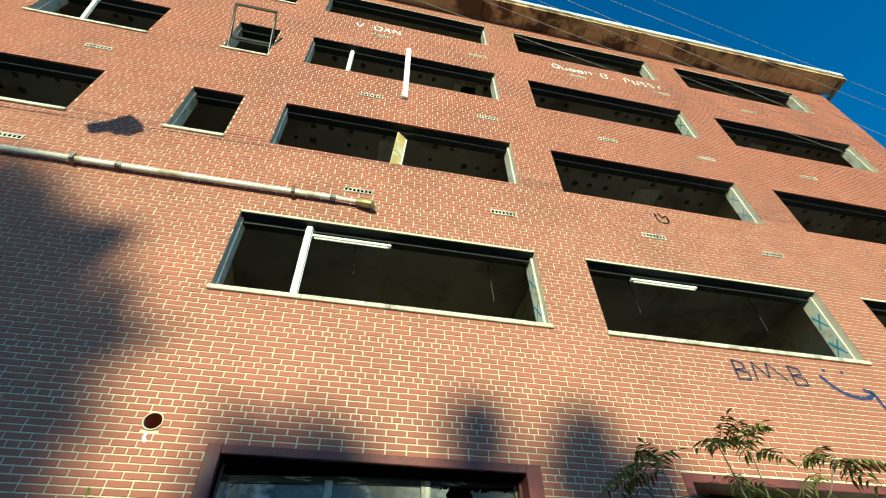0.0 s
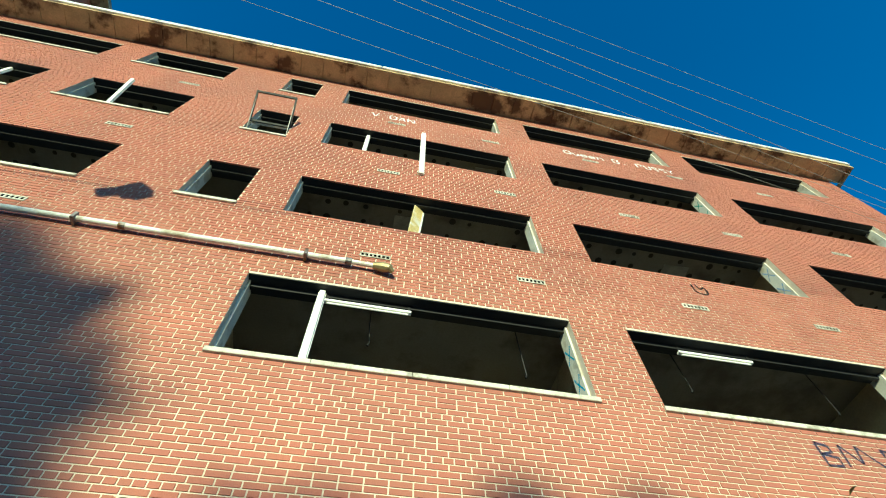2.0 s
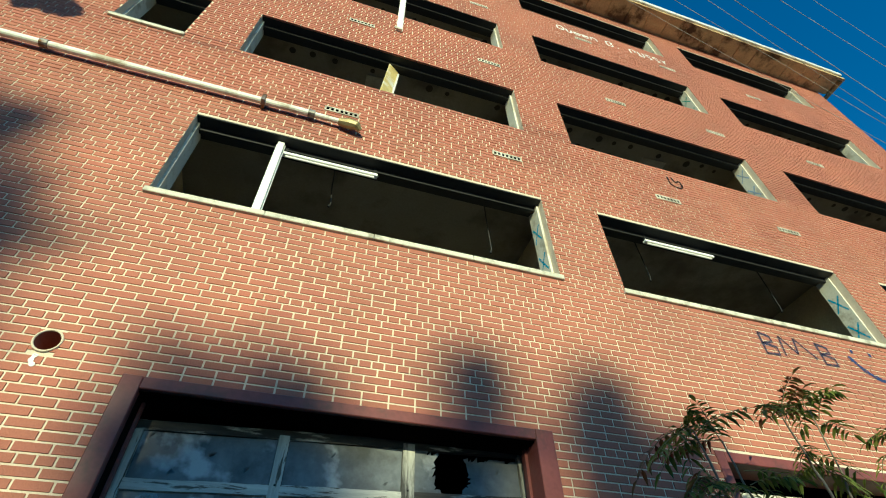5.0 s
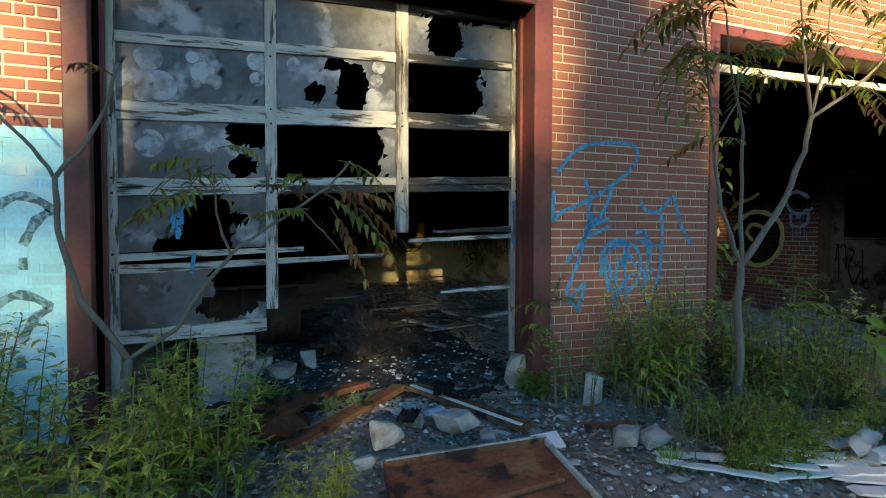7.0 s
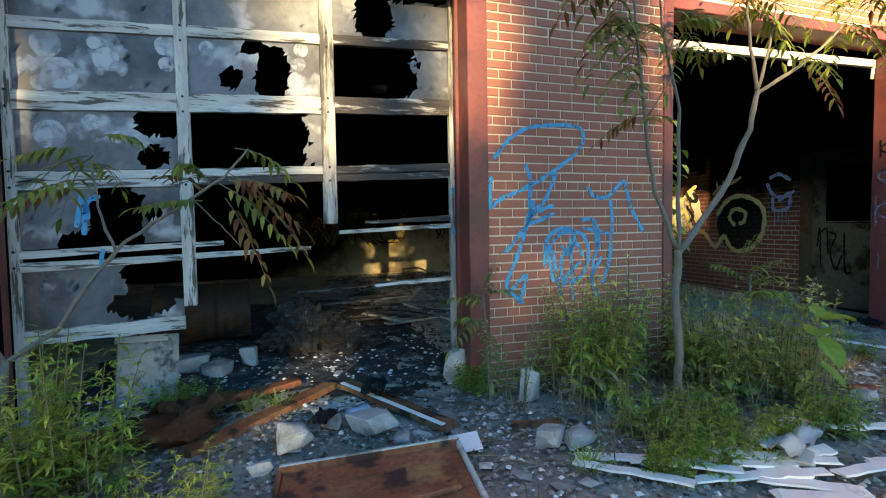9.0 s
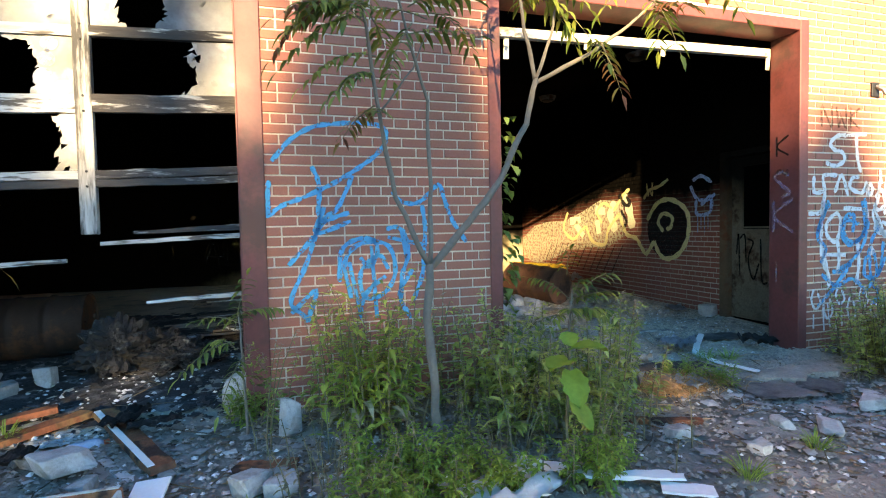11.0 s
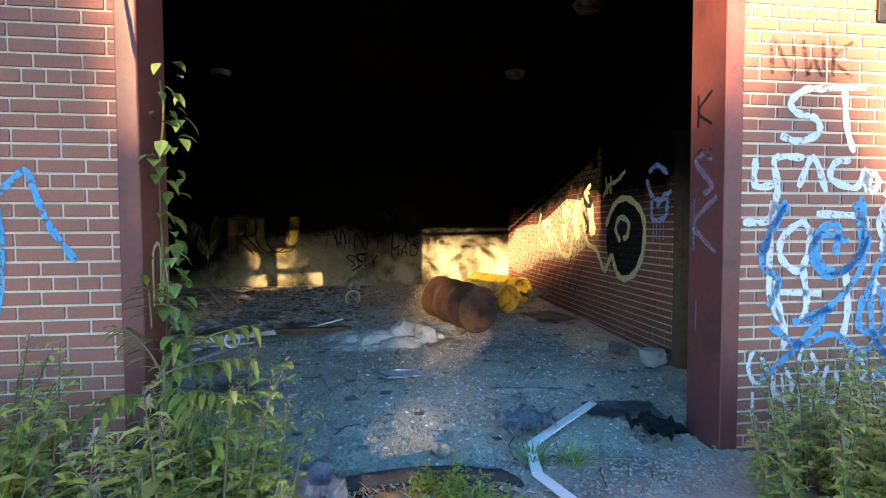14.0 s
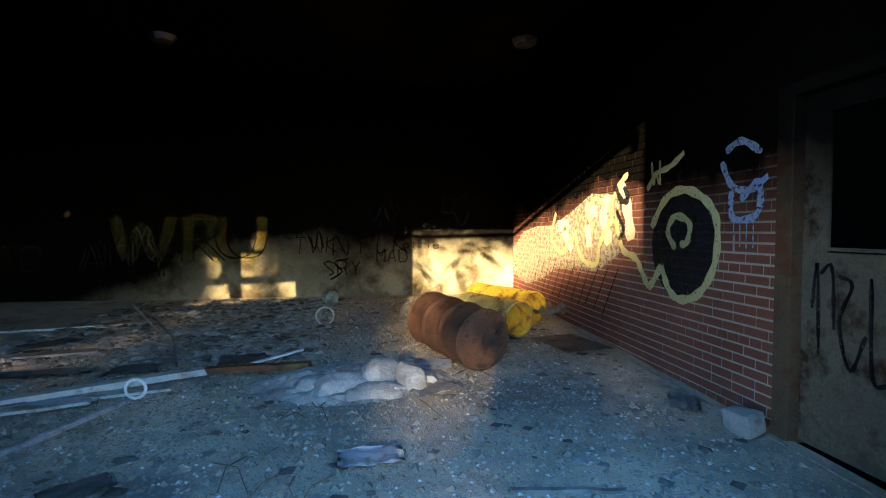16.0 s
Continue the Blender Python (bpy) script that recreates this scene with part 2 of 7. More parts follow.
def holed_wall(x0, x1, z0, z1, y0, y1, holes):
    xs = sorted({x0, x1, *[h[0] for h in holes], *[h[1] for h in holes]})
    zs = sorted({z0, z1, *[h[2] for h in holes], *[h[3] for h in holes]})
    xs, zs = [x for x in xs if x0 <= x <= x1], [z for z in zs if z0 <= z <= z1]
    solid = [[not any(h[0] <= (a + b) / 2 <= h[1] and h[2] <= (c + d) / 2 <= h[3] for h in holes) for c, d in zip(zs, zs[1:])] for a, b in zip(xs, xs[1:])]
    bm = bmesh.new()
    vert = {}

    def v(i, k, y):
        key = (i, k, y)
        if key not in vert:
            vert[key] = bm.verts.new((xs[i], y, zs[k]))
        return vert[key]

    nx, nz = len(xs) - 1, len(zs) - 1
    for i in range(nx):
        for k in range(nz):
            if not solid[i][k]:
                continue
            bm.faces.new((v(i, k, y0), v(i + 1, k, y0), v(i + 1, k + 1, y0), v(i, k + 1, y0)))
            bm.faces.new((v(i, k, y1), v(i, k + 1, y1), v(i + 1, k + 1, y1), v(i + 1, k, y1)))
            for di, dk, a, b in ((-1, 0, (i, k), (i, k + 1)), (1, 0, (i + 1, k + 1), (i + 1, k)), (0, -1, (i + 1, k), (i, k)), (0, 1, (i, k + 1), (i + 1, k + 1))):
                ii, kk = i + di, k + dk
                if 0 <= ii < nx and 0 <= kk < nz and solid[ii][kk]:
                    continue
                bm.faces.new((v(*a, y0), v(*b, y0), v(*b, y1), v(*a, y1)))
    return bm


wall_front = structure("wall_front", holed_wall(X_LEFT, X_RIGHT, -0.3, ROOF, FACE + 0.008, INNER, OPEN + LOW), MORTAR,
                       "red brick facade with pale mortar joints and empty window openings", "wall")

# ---- shell of the building ----
structure("wall_end", boxm(X_RIGHT - 0.3, X_RIGHT - 0.003, INNER + 0.003, 16.0, -0.3, ROOF), BRICK, "plain brick end wall of the building", "wall")
structure("wall_far_end", boxm(X_LEFT + 0.003, X_LEFT + 0.3, INNER + 0.003, 16.0, -0.3, ROOF), BRICK, "plain brick far end wall of the building", "wall")
structure("wall_rear", boxm(X_LEFT, X_RIGHT, 16.003, 16.3, -0.3, ROOF), BRICK, "plain brick rear wall of the building", "wall")
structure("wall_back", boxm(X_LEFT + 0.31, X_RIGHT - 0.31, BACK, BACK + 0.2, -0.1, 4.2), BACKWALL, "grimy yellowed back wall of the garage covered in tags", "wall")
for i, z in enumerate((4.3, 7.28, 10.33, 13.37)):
    structure("ceiling" if i else "garage_ceiling", boxm(X_LEFT + 0.303, X_RIGHT - 0.303, INNER + 0.003, 15.997, z - (0.22 if i == 0 else 0.38), z + 0.12), SOOT_SHADE if i == 0 else CEIL,
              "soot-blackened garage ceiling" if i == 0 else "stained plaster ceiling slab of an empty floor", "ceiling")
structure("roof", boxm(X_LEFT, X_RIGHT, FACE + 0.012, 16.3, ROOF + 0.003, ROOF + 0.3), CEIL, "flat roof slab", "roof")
for ri, (z0, z1) in enumerate(ROWS_Z):
    structure("wall_rooms", boxm(X_LEFT + 0.31, X_RIGHT - 0.31, 9.0, 9.15, z0 - 0.77, z1 + 0.30), ROOM, "stained inner wall of an empty floor", "wall")
    for x in (-7.1, -3.9, -1.9, 3.1, 8.1):
        structure("wall_partition", boxm(x - 0.06, x + 0.06, INNER + 0.006, 8.997, z0 - 0.77, z1 + 0.30), ROOM, "stained partition wall", "wall")
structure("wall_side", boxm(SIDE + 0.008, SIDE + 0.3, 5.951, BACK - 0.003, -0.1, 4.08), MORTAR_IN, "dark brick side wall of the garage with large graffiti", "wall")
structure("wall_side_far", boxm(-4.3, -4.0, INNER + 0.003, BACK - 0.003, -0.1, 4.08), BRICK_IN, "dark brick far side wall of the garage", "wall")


def floor_z(x, y):
    return 0.25 + 0.022 * (y - 4.4)


bm = bmesh.new()
nx, ny = 96, 66
grid = []
for j in range(ny + 1):
    y = 4.25 + (BACK - 4.25) * j / ny
    row = []
    for i in range(nx + 1):
        x = -4.0 + (SIDE + 4.0) * i / nx
        row.append(bm.verts.new((x, y, floor_z(x, y) + 0.012 * noise.noise((x * 1.7, y * 1.7, 3)))))
    grid.append(row)
for j in range(ny):
    for i in range(nx):
        bm.faces.new((grid[j][i], grid[j][i + 1], grid[j + 1][i + 1], grid[j + 1][i]))
structure("floor", bm, CONCRETE, "dusty concrete garage floor strewn with grit", "floor", True)


def ground_z(x, y):
    base = 0.2 - 0.15 * min(1.0, max(0.0, (3.2 - y) / 3.7)) if y > -0.5 else 0.05
    if y > 3.5:
        base += 0.045 * min(1.0, (y - 3.5) / 0.7)
    return base


bm = bmesh.new()
xs = sorted({*np.round(np.arange(-6, 13.01, 0.16), 3), -400, -150, -60, -30, -18, -12, -9, -7.5, 15, 18, 22, 30, 60, 150, 400})
ys = sorted({*np.round(np.arange(-1.5, 4.42, 0.16), 3), 4.45, -400, -150, -60, -30, -18, -12, -8, -5, -3.5, -2.4, 20, 60, 150, 400})
grid = []
for y in ys:
    row = []
    for x in xs:
        near = 1.0 if (-6 <= x <= 13 and -1.5 <= y <= 4.1) else 0.0
        z = ground_z(x, y) + near * (0.035 * noise.noise((x * 0.9, y * 0.9, 0)) + 0.02 * noise.noise((x * 3.1, y * 3.1, 5)))
        if y > 4.42:
            z = 0.0
        row.append(bm.verts.new((x, y, z)))
    grid.append(row)
for j in range(len(ys) - 1):
    for i in range(len(xs) - 1):
        bm.faces.new((grid[j][i], grid[j][i + 1], grid[j + 1][i + 1], grid[j + 1][i]))
structure("ground", bm, DIRT, "dark dirt yard littered with grit and rubble", "ground", True)

# broken concrete apron before the open garage
bm = bmesh.new()
grid = []
for i in range(57):
    x = 4.35 + 2.75 * i / 56
    edge = 4.18 - 0.46 * min(1.0, max(0.0, (x - 5.65) / 0.3)) + 0.10 * noise.noise((x * 3.3, 2, 0)) + 0.05 * noise.noise((x * 11, 5, 0))
    grid.append([bm.verts.new((x, edge + (4.30 - edge) * k / 8, 0.279 + 0.006 * noise.noise((x * 2, k * 0.4, 1)) - 0.012 * (k == 0))) for k in range(9)] + [bm.verts.new((x, edge + 0.01, 0.15))])
for a, b in zip(grid, grid[1:]):
    for k in range(8):
        bm.faces.new((a[k], b[k], b[k + 1], a[k + 1]))
    bm.faces.new((a[9], b[9], b[0], a[0]))
structure("apron", bm, mat("gritty_apron", (0.34, 0.295, 0.245), 0.95, vary=0.4, scale=2.2, fine=55, bump=0.8, stain=(0.22, 0.195, 0.165), stain_scale=2.5), "broken dusty concrete apron before the garage", "pavement")

# ---- painted strokes ----
def smooth(pts, n=5):
    """A rounded line through a few points."""
    p = [Vector((*q, 0)) for q in pts]
    if len(p) < 3:
        return p
    p = [p[0] * 2 - p[1]] + p + [p[-1] * 2 - p[-2]]
    out = []
    for i in range(1, len(p) - 2):
        a, b, c, d = p[i - 1:i + 3]
        for k in range(n):
            t = k / n
            out.append(0.5 * ((2 * b) + (c - a) * t + (2 * a - 5 * b + 4 * c - d) * t * t + (3 * b - a - 3 * c + d) * t ** 3))
    out.append(p[-2])
    return out


def stroke(bm, pts, width, place, n=5):
    """A flat band of paint along a line on a wall; place turns wall (u, v) into the world."""
    line = smooth(pts, n)
    prev = None
    for i, q in enumerate(line):
        d = (line[min(i + 1, len(line) - 1)] - line[max(i - 1, 0)])
        d = d.normalized() if d.length else Vector((1, 0, 0))
        w = width * (0.5 + 0.10 * math.sin(i * 1.7) + (-0.12 if i in (0, len(line) - 1) else 0))
        s = Vector((-d.y, d.x, 0)) * w
        a, b = bm.verts.new(place(q.x + s.x, q.y + s.y)), bm.verts.new(place(q.x - s.x, q.y - s.y))
        if prev:
            bm.faces.new((prev[0], prev[1], b, a))
        prev = (a, b)
    return bm


GLYPH = {"A": "002640|1232", "B": "000646453334|3342413000", "C": "45260515112041", "D": "00063645412000", "E": "46060040|0333", "G": "452605010020414323",
         "I": "2026", "K": "0600|460340", "L": "060040", "M": "0006234640", "N": "00064046", "O": "20010526454120", "P": "0006364533", "Q": "20010526454120|2240",
         "R": "000636453303|3340", "S": "452605234120", "T": "0646|2620", "U": "061001304146", "V": "062046", "W": "0610234046", "X": "0640|0046", "Y": "0623|462320",
         "a": "4444|40431303003040", "c": "43130330", "e": "0242330301103041", "i": "2023|2526", "k": "0006|430240", "l": "2620", "n": "00040324433040"[:10] + "40",
         "o": "10033441101", "s": "44130331200", "t": "2620|0444", "y": "0422|4400", "u": "04103044|4440", "?": "05264534222|2120", ".": "2021", "d": "4640|41100334", "v": "042044"}


def write(bm, text, u, v, size, width, place, slant=0.0, rise=0.0):
    for i, ch in enumerate(text):
        for run in GLYPH.get(ch, "").split("|"):
            q = [(int(run[k]), int(run[k + 1])) for k in range(0, len(run) - 1, 2)]
            if len(q) > 1:
                pts = [(u + size * (i * 0.95 + a * 0.16 + slant * b * 0.16), v + size * (b / 6 + rise * i)) for a, b in q]
                stroke(bm, pts, width, place, 4)
    return bm


BLUE_P = spray("blue_spray_paint", (0.0, 0.38, 0.66), 0.78)
WHITE_P = spray("white_spray_paint", (0.75, 0.78, 0.78), 0.85)
BLACK_P = spray("black_spray_paint", (0.012, 0.012, 0.014), 0.92)
FADED_P = spray("faded_dark_paint", (0.05, 0.045, 0.04), 0.6)
PALE_P = spray("pale_blue_spray_paint", (0.36, 0.52, 0.80), 0.72)
YELLOW_P = spray("pale_yellow_paint", (0.70, 0.62, 0.30), 0.9)
GOLD_P = spray("mustard_paint", (0.26, 0.18, 0.03), 0.5)
GREEN_P = spray("teal_spray_paint", (0.05, 0.40, 0.33), 0.85)
on_front = lambda x, z: (x, FACE - 0.004, z)
on_side = lambda y, z: (SIDE - 0.005, y, z)
on_back = lambda x, z: (x, BACK - 0.005, z)


def tag(name, bm, material, label):
    """A piece of graffiti; each stroke is a part of its own."""
    t = thing(name, label, "graffiti")
    bm.faces.index_update()
    left = dict.fromkeys(bm.faces)
    while left:
        seed = left.popitem()[0]
        found, todo = [seed], [seed]
        while todo:
            f = todo.pop()
            for e in f.edges:
                for g in e.link_faces:
                    if g in left:
                        del left[g]
                        found.append(g)
                        todo.append(g)
        found.sort(key=lambda f: f.index)
        one, made = bmesh.new(), {}
        for f in found:
            for v in f.verts:
                if v not in made:
                    made[v] = one.verts.new(v.co)
            one.faces.new([made[v] for v in f.verts])
        part("stroke", one, material, t)
    bm.free()
    return t


bm = bmesh.new()
for pts in (((2.28, 1.97), (2.41, 2.12), (2.56, 2.21), (2.73, 2.24), (2.93, 2.25), (3.05, 2.22), (3.06, 2.13), (3.0, 2.04), (2.9, 1.96), (2.78, 1.88), (2.66, 1.81), (2.47, 1.72)),
            ((2.47, 1.72), (2.34, 1.67), (2.24, 1.6), (2.25, 1.65), (2.25, 1.76), (2.26, 1.84)),
            ((2.54, 1.94), (2.58, 1.85), (2.59, 1.76), (2.58, 1.65), (2.59, 1.53)),
            ((2.82, 1.88), (2.71, 1.65), (2.63, 1.59), (2.53, 1.44), (2.37, 1.26)),
            ((2.79, 1.62), (2.67, 1.58), (2.58, 1.52), (2.49, 1.27), (2.38, 1.02), (2.44, 0.93), (2.52, 0.86)),
            ((3.1, 1.77), (3.16, 1.7), (3.26, 1.68), (3.34, 1.72), (3.45, 1.82), (3.49, 1.72), (3.55, 1.56), (3.66, 1.39)),
            ((3.32, 1.67), (3.34, 1.51), (3.33, 1.33), (3.31, 1.15), (3.24, 0.97)),
            ((3.05, 1.5), (3.13, 1.51), (3.19, 1.45), (3.21, 1.31), (3.16, 1.16), (3.15, 0.98)),
            ((2.71, 1.13), (2.73, 1.35), (2.84, 1.43), (2.96, 1.42), (2.98, 1.32), (2.92, 1.23), (2.86, 1.3)),
            ((2.85, 0.88), (2.87, 0.99), (2.93, 1.08), (3.04, 1.16))):
    stroke(bm, pts, 0.032, on_front)
for pts in (((2.79, 1.01), (2.75, 1.27), (2.87, 1.40), (3.06, 1.38), (3.11, 1.19), (3.03, 1.04), (2.89, 1.01), (2.86, 1.19), (2.99, 1.31), (3.06, 1.21)), ((3.06, 1.44), (3.32, 1.38)), ((2.94, 1.38), (2.97, 0.86)),
            ((3.16, 1.49), (3.20, 1.27)), ((2.86, 0.86), (2.78, 1.27)), ((2.38, 0.93), (2.55, 1.08), (2.48, 0.86)), ((3.24, 1.2), (3.14, 1.02), (3.22, 0.84)), ((2.62, 1.66), (2.56, 1.48), (2.80, 1.56))):
    stroke(bm, pts, 0.032, on_front)
tag("blue_graffiti", bm, BLUE_P, "looping bright blue spray-paint graffiti on the brick pier")
bm = bmesh.new()
for pts in (((7.62, 2.33), (7.49, 2.32), (7.4, 2.25), (7.44, 2.19), (7.56, 2.16), (7.58, 2.08), (7.46, 2.03), (7.34, 2.06)), ((7.61, 2.33), (7.88, 2.35)),
            ((7.74, 2.34), (7.76, 2.12), (7.81, 1.97)), ((7.19, 1.93), (7.19, 1.78), (7.31, 1.78)), ((7.49, 1.94), (7.31, 1.93), (7.33, 1.78), (7.31, 1.64)),
            ((7.46, 1.77), (7.55, 1.94), (7.64, 1.74)), ((7.79, 1.93), (7.69, 1.91), (7.67, 1.82), (7.83, 1.77), (7.89, 1.87), (7.92, 1.77)),
            ((7.12, 1.57), (7.27, 1.58), (7.31, 1.69), (7.29, 1.44), (7.3, 1.14), (7.38, 0.99)), ((7.55, 1.5), (7.49, 1.57), (7.37, 1.49), (7.36, 1.37), (7.47, 1.29), (7.53, 1.39), (7.55, 1.54)),
            ((8.08, 1.9), (8.05, 1.69), (7.99, 1.54), (8.12, 1.38), (8.17, 1.33), (8.02, 1.59))):
    stroke(bm, pts, 0.04, on_front)
for k in range(5):
    x = 7.2 + 0.09 * k + 0.03 * (k % 2)
    stroke(bm, ((x, 0.60 + 0.05 * (k % 3)), (x + 0.02 * (k % 3), 0.46 - 0.03 * (k % 2))), 0.022, on_front)
for pts in (((7.92, 1.86), (7.89, 1.80), (7.93, 1.75), (7.98, 1.80), (7.94, 1.87)), ((8.02, 1.72), (8.10, 1.80), (8.16, 1.66), (8.06, 1.60), (8.0, 1.66)), ((8.14, 1.56), (8.22, 1.62), (8.21, 1.46), (8.12, 1.48)),
            ((8.08, 1.52), (8.02, 1.42), (8.12, 1.36), (8.22, 1.40)), ((8.19, 1.96), (8.16, 1.80), (8.22, 1.70)), ((8.08, 2.0), (8.10, 1.86)), ((7.32, 1.24), (7.36, 1.06), (7.40, 0.92), (7.38, 0.84)),
            ((7.50, 1.32), (7.53, 1.12), (7.50, 0.98)), ((7.78, 1.28), (7.80, 1.06), (7.76, 0.86)), ((7.36, 1.17), (7.62, 1.16)), ((7.94, 1.26), (8.0, 1.18), (7.93, 1.16)), ((7.58, 1.62), (7.88, 1.60), (7.90, 1.52))):
    stroke(bm, pts, 0.042, on_front)
for x, z, q in ((7.2, 0.74, 0.10), (7.36, 0.66, 0.13), (7.52, 0.76, 0.09), (7.68, 0.62, 0.12), (7.84, 0.72, 0.10), (8.0, 0.60, 0.09)):
    stroke(bm, ((x, z + q), (x - 0.03, z), (x + 0.02, z - q * 0.9), (x + 0.09, z - q * 0.4), (x + 0.05, z + q * 0.6)), 0.026, on_front)
tag("white_graffiti", bm, WHITE_P, "white spray-paint letters ST and scrawls on brick")
bm = bmesh.new()
for pts in (((7.4, 1.67), (7.3, 1.54), (7.24, 1.34), (7.35, 1.24), (7.29, 1.09)), ((7.8, 1.46), (7.62, 1.5), (7.55, 1.39), (7.65, 1.26), (7.8, 1.31), (7.88, 1.44), (7.83, 1.69)),
            ((7.93, 1.49), (7.87, 1.28), (7.74, 1.13), (7.56, 1.01), (7.44, 1.0)), ((7.3, 0.98), (7.5, 0.86), (7.7, 0.92), (7.9, 0.8)), ((8.0, 1.2), (8.05, 0.95), (7.85, 0.75)), ((7.95, 1.15), (7.98, 0.9), (8.15, 0.7))):
    stroke(bm, pts, 0.04, on_front)
for pts in (((7.87, 1.72), (7.90, 1.46), (7.82, 1.32), (7.70, 1.28), (7.60, 1.36), (7.60, 1.52), (7.72, 1.55), (7.71, 1.38)), ((8.08, 1.44), (7.98, 1.30), (7.92, 1.12)), ((7.24, 1.38), (7.33, 1.58), (7.38, 1.70)),
            ((7.52, 1.02), (7.68, 1.06), (7.52, 0.90), (7.42, 0.80)), ((7.90, 1.14), (7.88, 0.96), (8.04, 0.92), (8.18, 1.12)), ((8.14, 1.28), (8.12, 1.06), (8.08, 0.94)), ((7.24, 0.66), (7.44, 0.82)), ((8.0, 0.86), (8.10, 0.74), (8.0, 0.66))):
    stroke(bm, pts, 0.045, on_front)
tag("blue_graffiti", bm, BLUE_P, "blue spray-paint loops under white letters on brick")
bm = bmesh.new()
for u in (5.24, 6.12):
    for pts in (((u, 4.66), (u + 0.02, 4.98)), ((u + 0.02, 4.97), (u + 0.17, 4.93), (u + 0.17, 4.85), (u + 0.02, 4.82)), ((u + 0.01, 4.82), (u + 0.20, 4.78), (u + 0.19, 4.68), (u, 4.67))):
        stroke(bm, pts, 0.04, on_front, 1)
for a, b in (((5.52, 4.68), (5.57, 4.97)), ((5.57, 4.97), (5.74, 4.74)), ((5.74, 4.74), (5.80, 4.98)), ((5.80, 4.98), (6.02, 4.72))):
    stroke(bm, (a, b), 0.035, on_front, 1)
tag("dark_graffiti", bm, spray("blue_black_spray", (0.03, 0.04, 0.09), 0.82), "dark letters BMB sprayed below a window")
bm = stroke(bmesh.new(), ((6.6, 4.87), (6.75, 4.68), (6.95, 4.58), (7.2, 4.58), (7.34, 4.66)), 0.06, on_front)
stroke(bm, ((7.2, 4.7), (7.34, 4.66), (7.36, 4.5), (7.42, 4.35)), 0.06, on_front)
for x in (6.72, 7.02):
    stroke(bm, ((x, 4.93), (x + 0.02, 4.99)), 0.05, on_front)
tag("dark_graffiti", bm, spray("dark_blue_spray", (0.02, 0.05, 0.16), 0.85), "dark blue sprayed smile below a window")
tag("white_graffiti", write(bmesh.new(), "Queen B. PUSSY", 4.4, 13.72, 0.24, 0.04, on_front), WHITE_P, "small white lettering under a top-floor window")
tag("white_graffiti", write(bmesh.new(), "V DAN", -0.7, 13.75, 0.24, 0.04, on_front), WHITE_P, "small white lettering between upper windows")
tag("black_graffiti", stroke(bmesh.new(), ((5.22, 8.06), (5.24, 7.84), (5.42, 7.82), (5.44, 8.0), (5.34, 7.95), (5.30, 8.07)), 0.035, on_front), BLACK_P, "small black scrawl on the upper brickwork")
tag("black_graffiti", write(write(bmesh.new(), "?", -1.33, 1.28, 0.42, 0.05, on_front), "?", -1.35, 0.72, 0.42, 0.05, on_front), FADED_P, "dark question marks on turquoise painted brick")
tag("faded_graffiti", write(bmesh.new(), "NWK", 7.28, 2.40, 0.2, 0.025, on_front), FADED_P, "faded dark scrawl above white letters")

# ---- facade details ----
SILLS = [(0, c) for c in (1, 3, 4, 5)] + [(1, 0), (1, 1), (1, 2), (2, 0), (2, 1), (2, 2), (3, 0), (3, 1), (3, 2)]
for r, c in SILLS:
    (x0, x1), z = COLS[c], ROWS_Z[r][0]
    s = thing("window_sill", "weathered grey stone sill under an empty window", "sill", group="stone window sills")
    n = max(1, round((x1 - x0) / 1.1))
    for k in range(n):
        a, b = x0 - 0.03 + (x1 - x0 + 0.06) * k / n, x0 - 0.03 + (x1 - x0 + 0.06) * (k + 1) / n
        part("sill_stone", boxm(a + 0.002, b - 0.002, FACE - 0.03, INNER - 0.01, z - 0.055, z + 0.012, None, 0.006), STONE, s)
for i, (x0, x1, z0, z1) in enumerate(OPEN):
    w = thing("window_%d" % (i + 1), "empty window opening with block reveals and a steel lintel", "window", kind="structure")
    for a, b in ((x0 + 0.001, x0 + 0.03), (x1 - 0.03, x1 - 0.001)):
        part("reveal", boxm(a, b, FACE + 0.11, INNER - 0.004, z0 + 0.014, z1 - 0.014), BLOCK, w)
    part("lintel", boxm(x0 + 0.001, x1 - 0.001, FACE + 0.015, INNER - 0.004, z1 - 0.013, z1 - 0.001), BLACK, w)
    part("head_frame", boxm(x0 + 0.031, x1 - 0.031, FACE + 0.16, FACE + 0.22, z1 - 0.07, z1 - 0.014), BLACK, w)
on_reveal = lambda xx: (lambda y, z: (xx - 0.032, y, z))
for xx, z0, mt in ((2.70, 5.3, BLUE_P), (7.65, 5.3, BLUE_P), (7.65, 11.5, GREEN_P), (7.65, 8.5, PALE_P)):
    bm = bmesh.new()
    for k, dz in enumerate((0.15, 0.65)):
        stroke(bm, ((FACE + 0.14, z0 + dz), (FACE + 0.30, z0 + dz + 0.30)), 0.03, on_reveal(xx))
        stroke(bm, ((FACE + 0.30, z0 + dz + 0.03), (FACE + 0.15, z0 + dz + 0.27)), 0.03, on_reveal(xx))
    tag("graffiti", bm, mt, "sprayed crosses on a white window reveal")


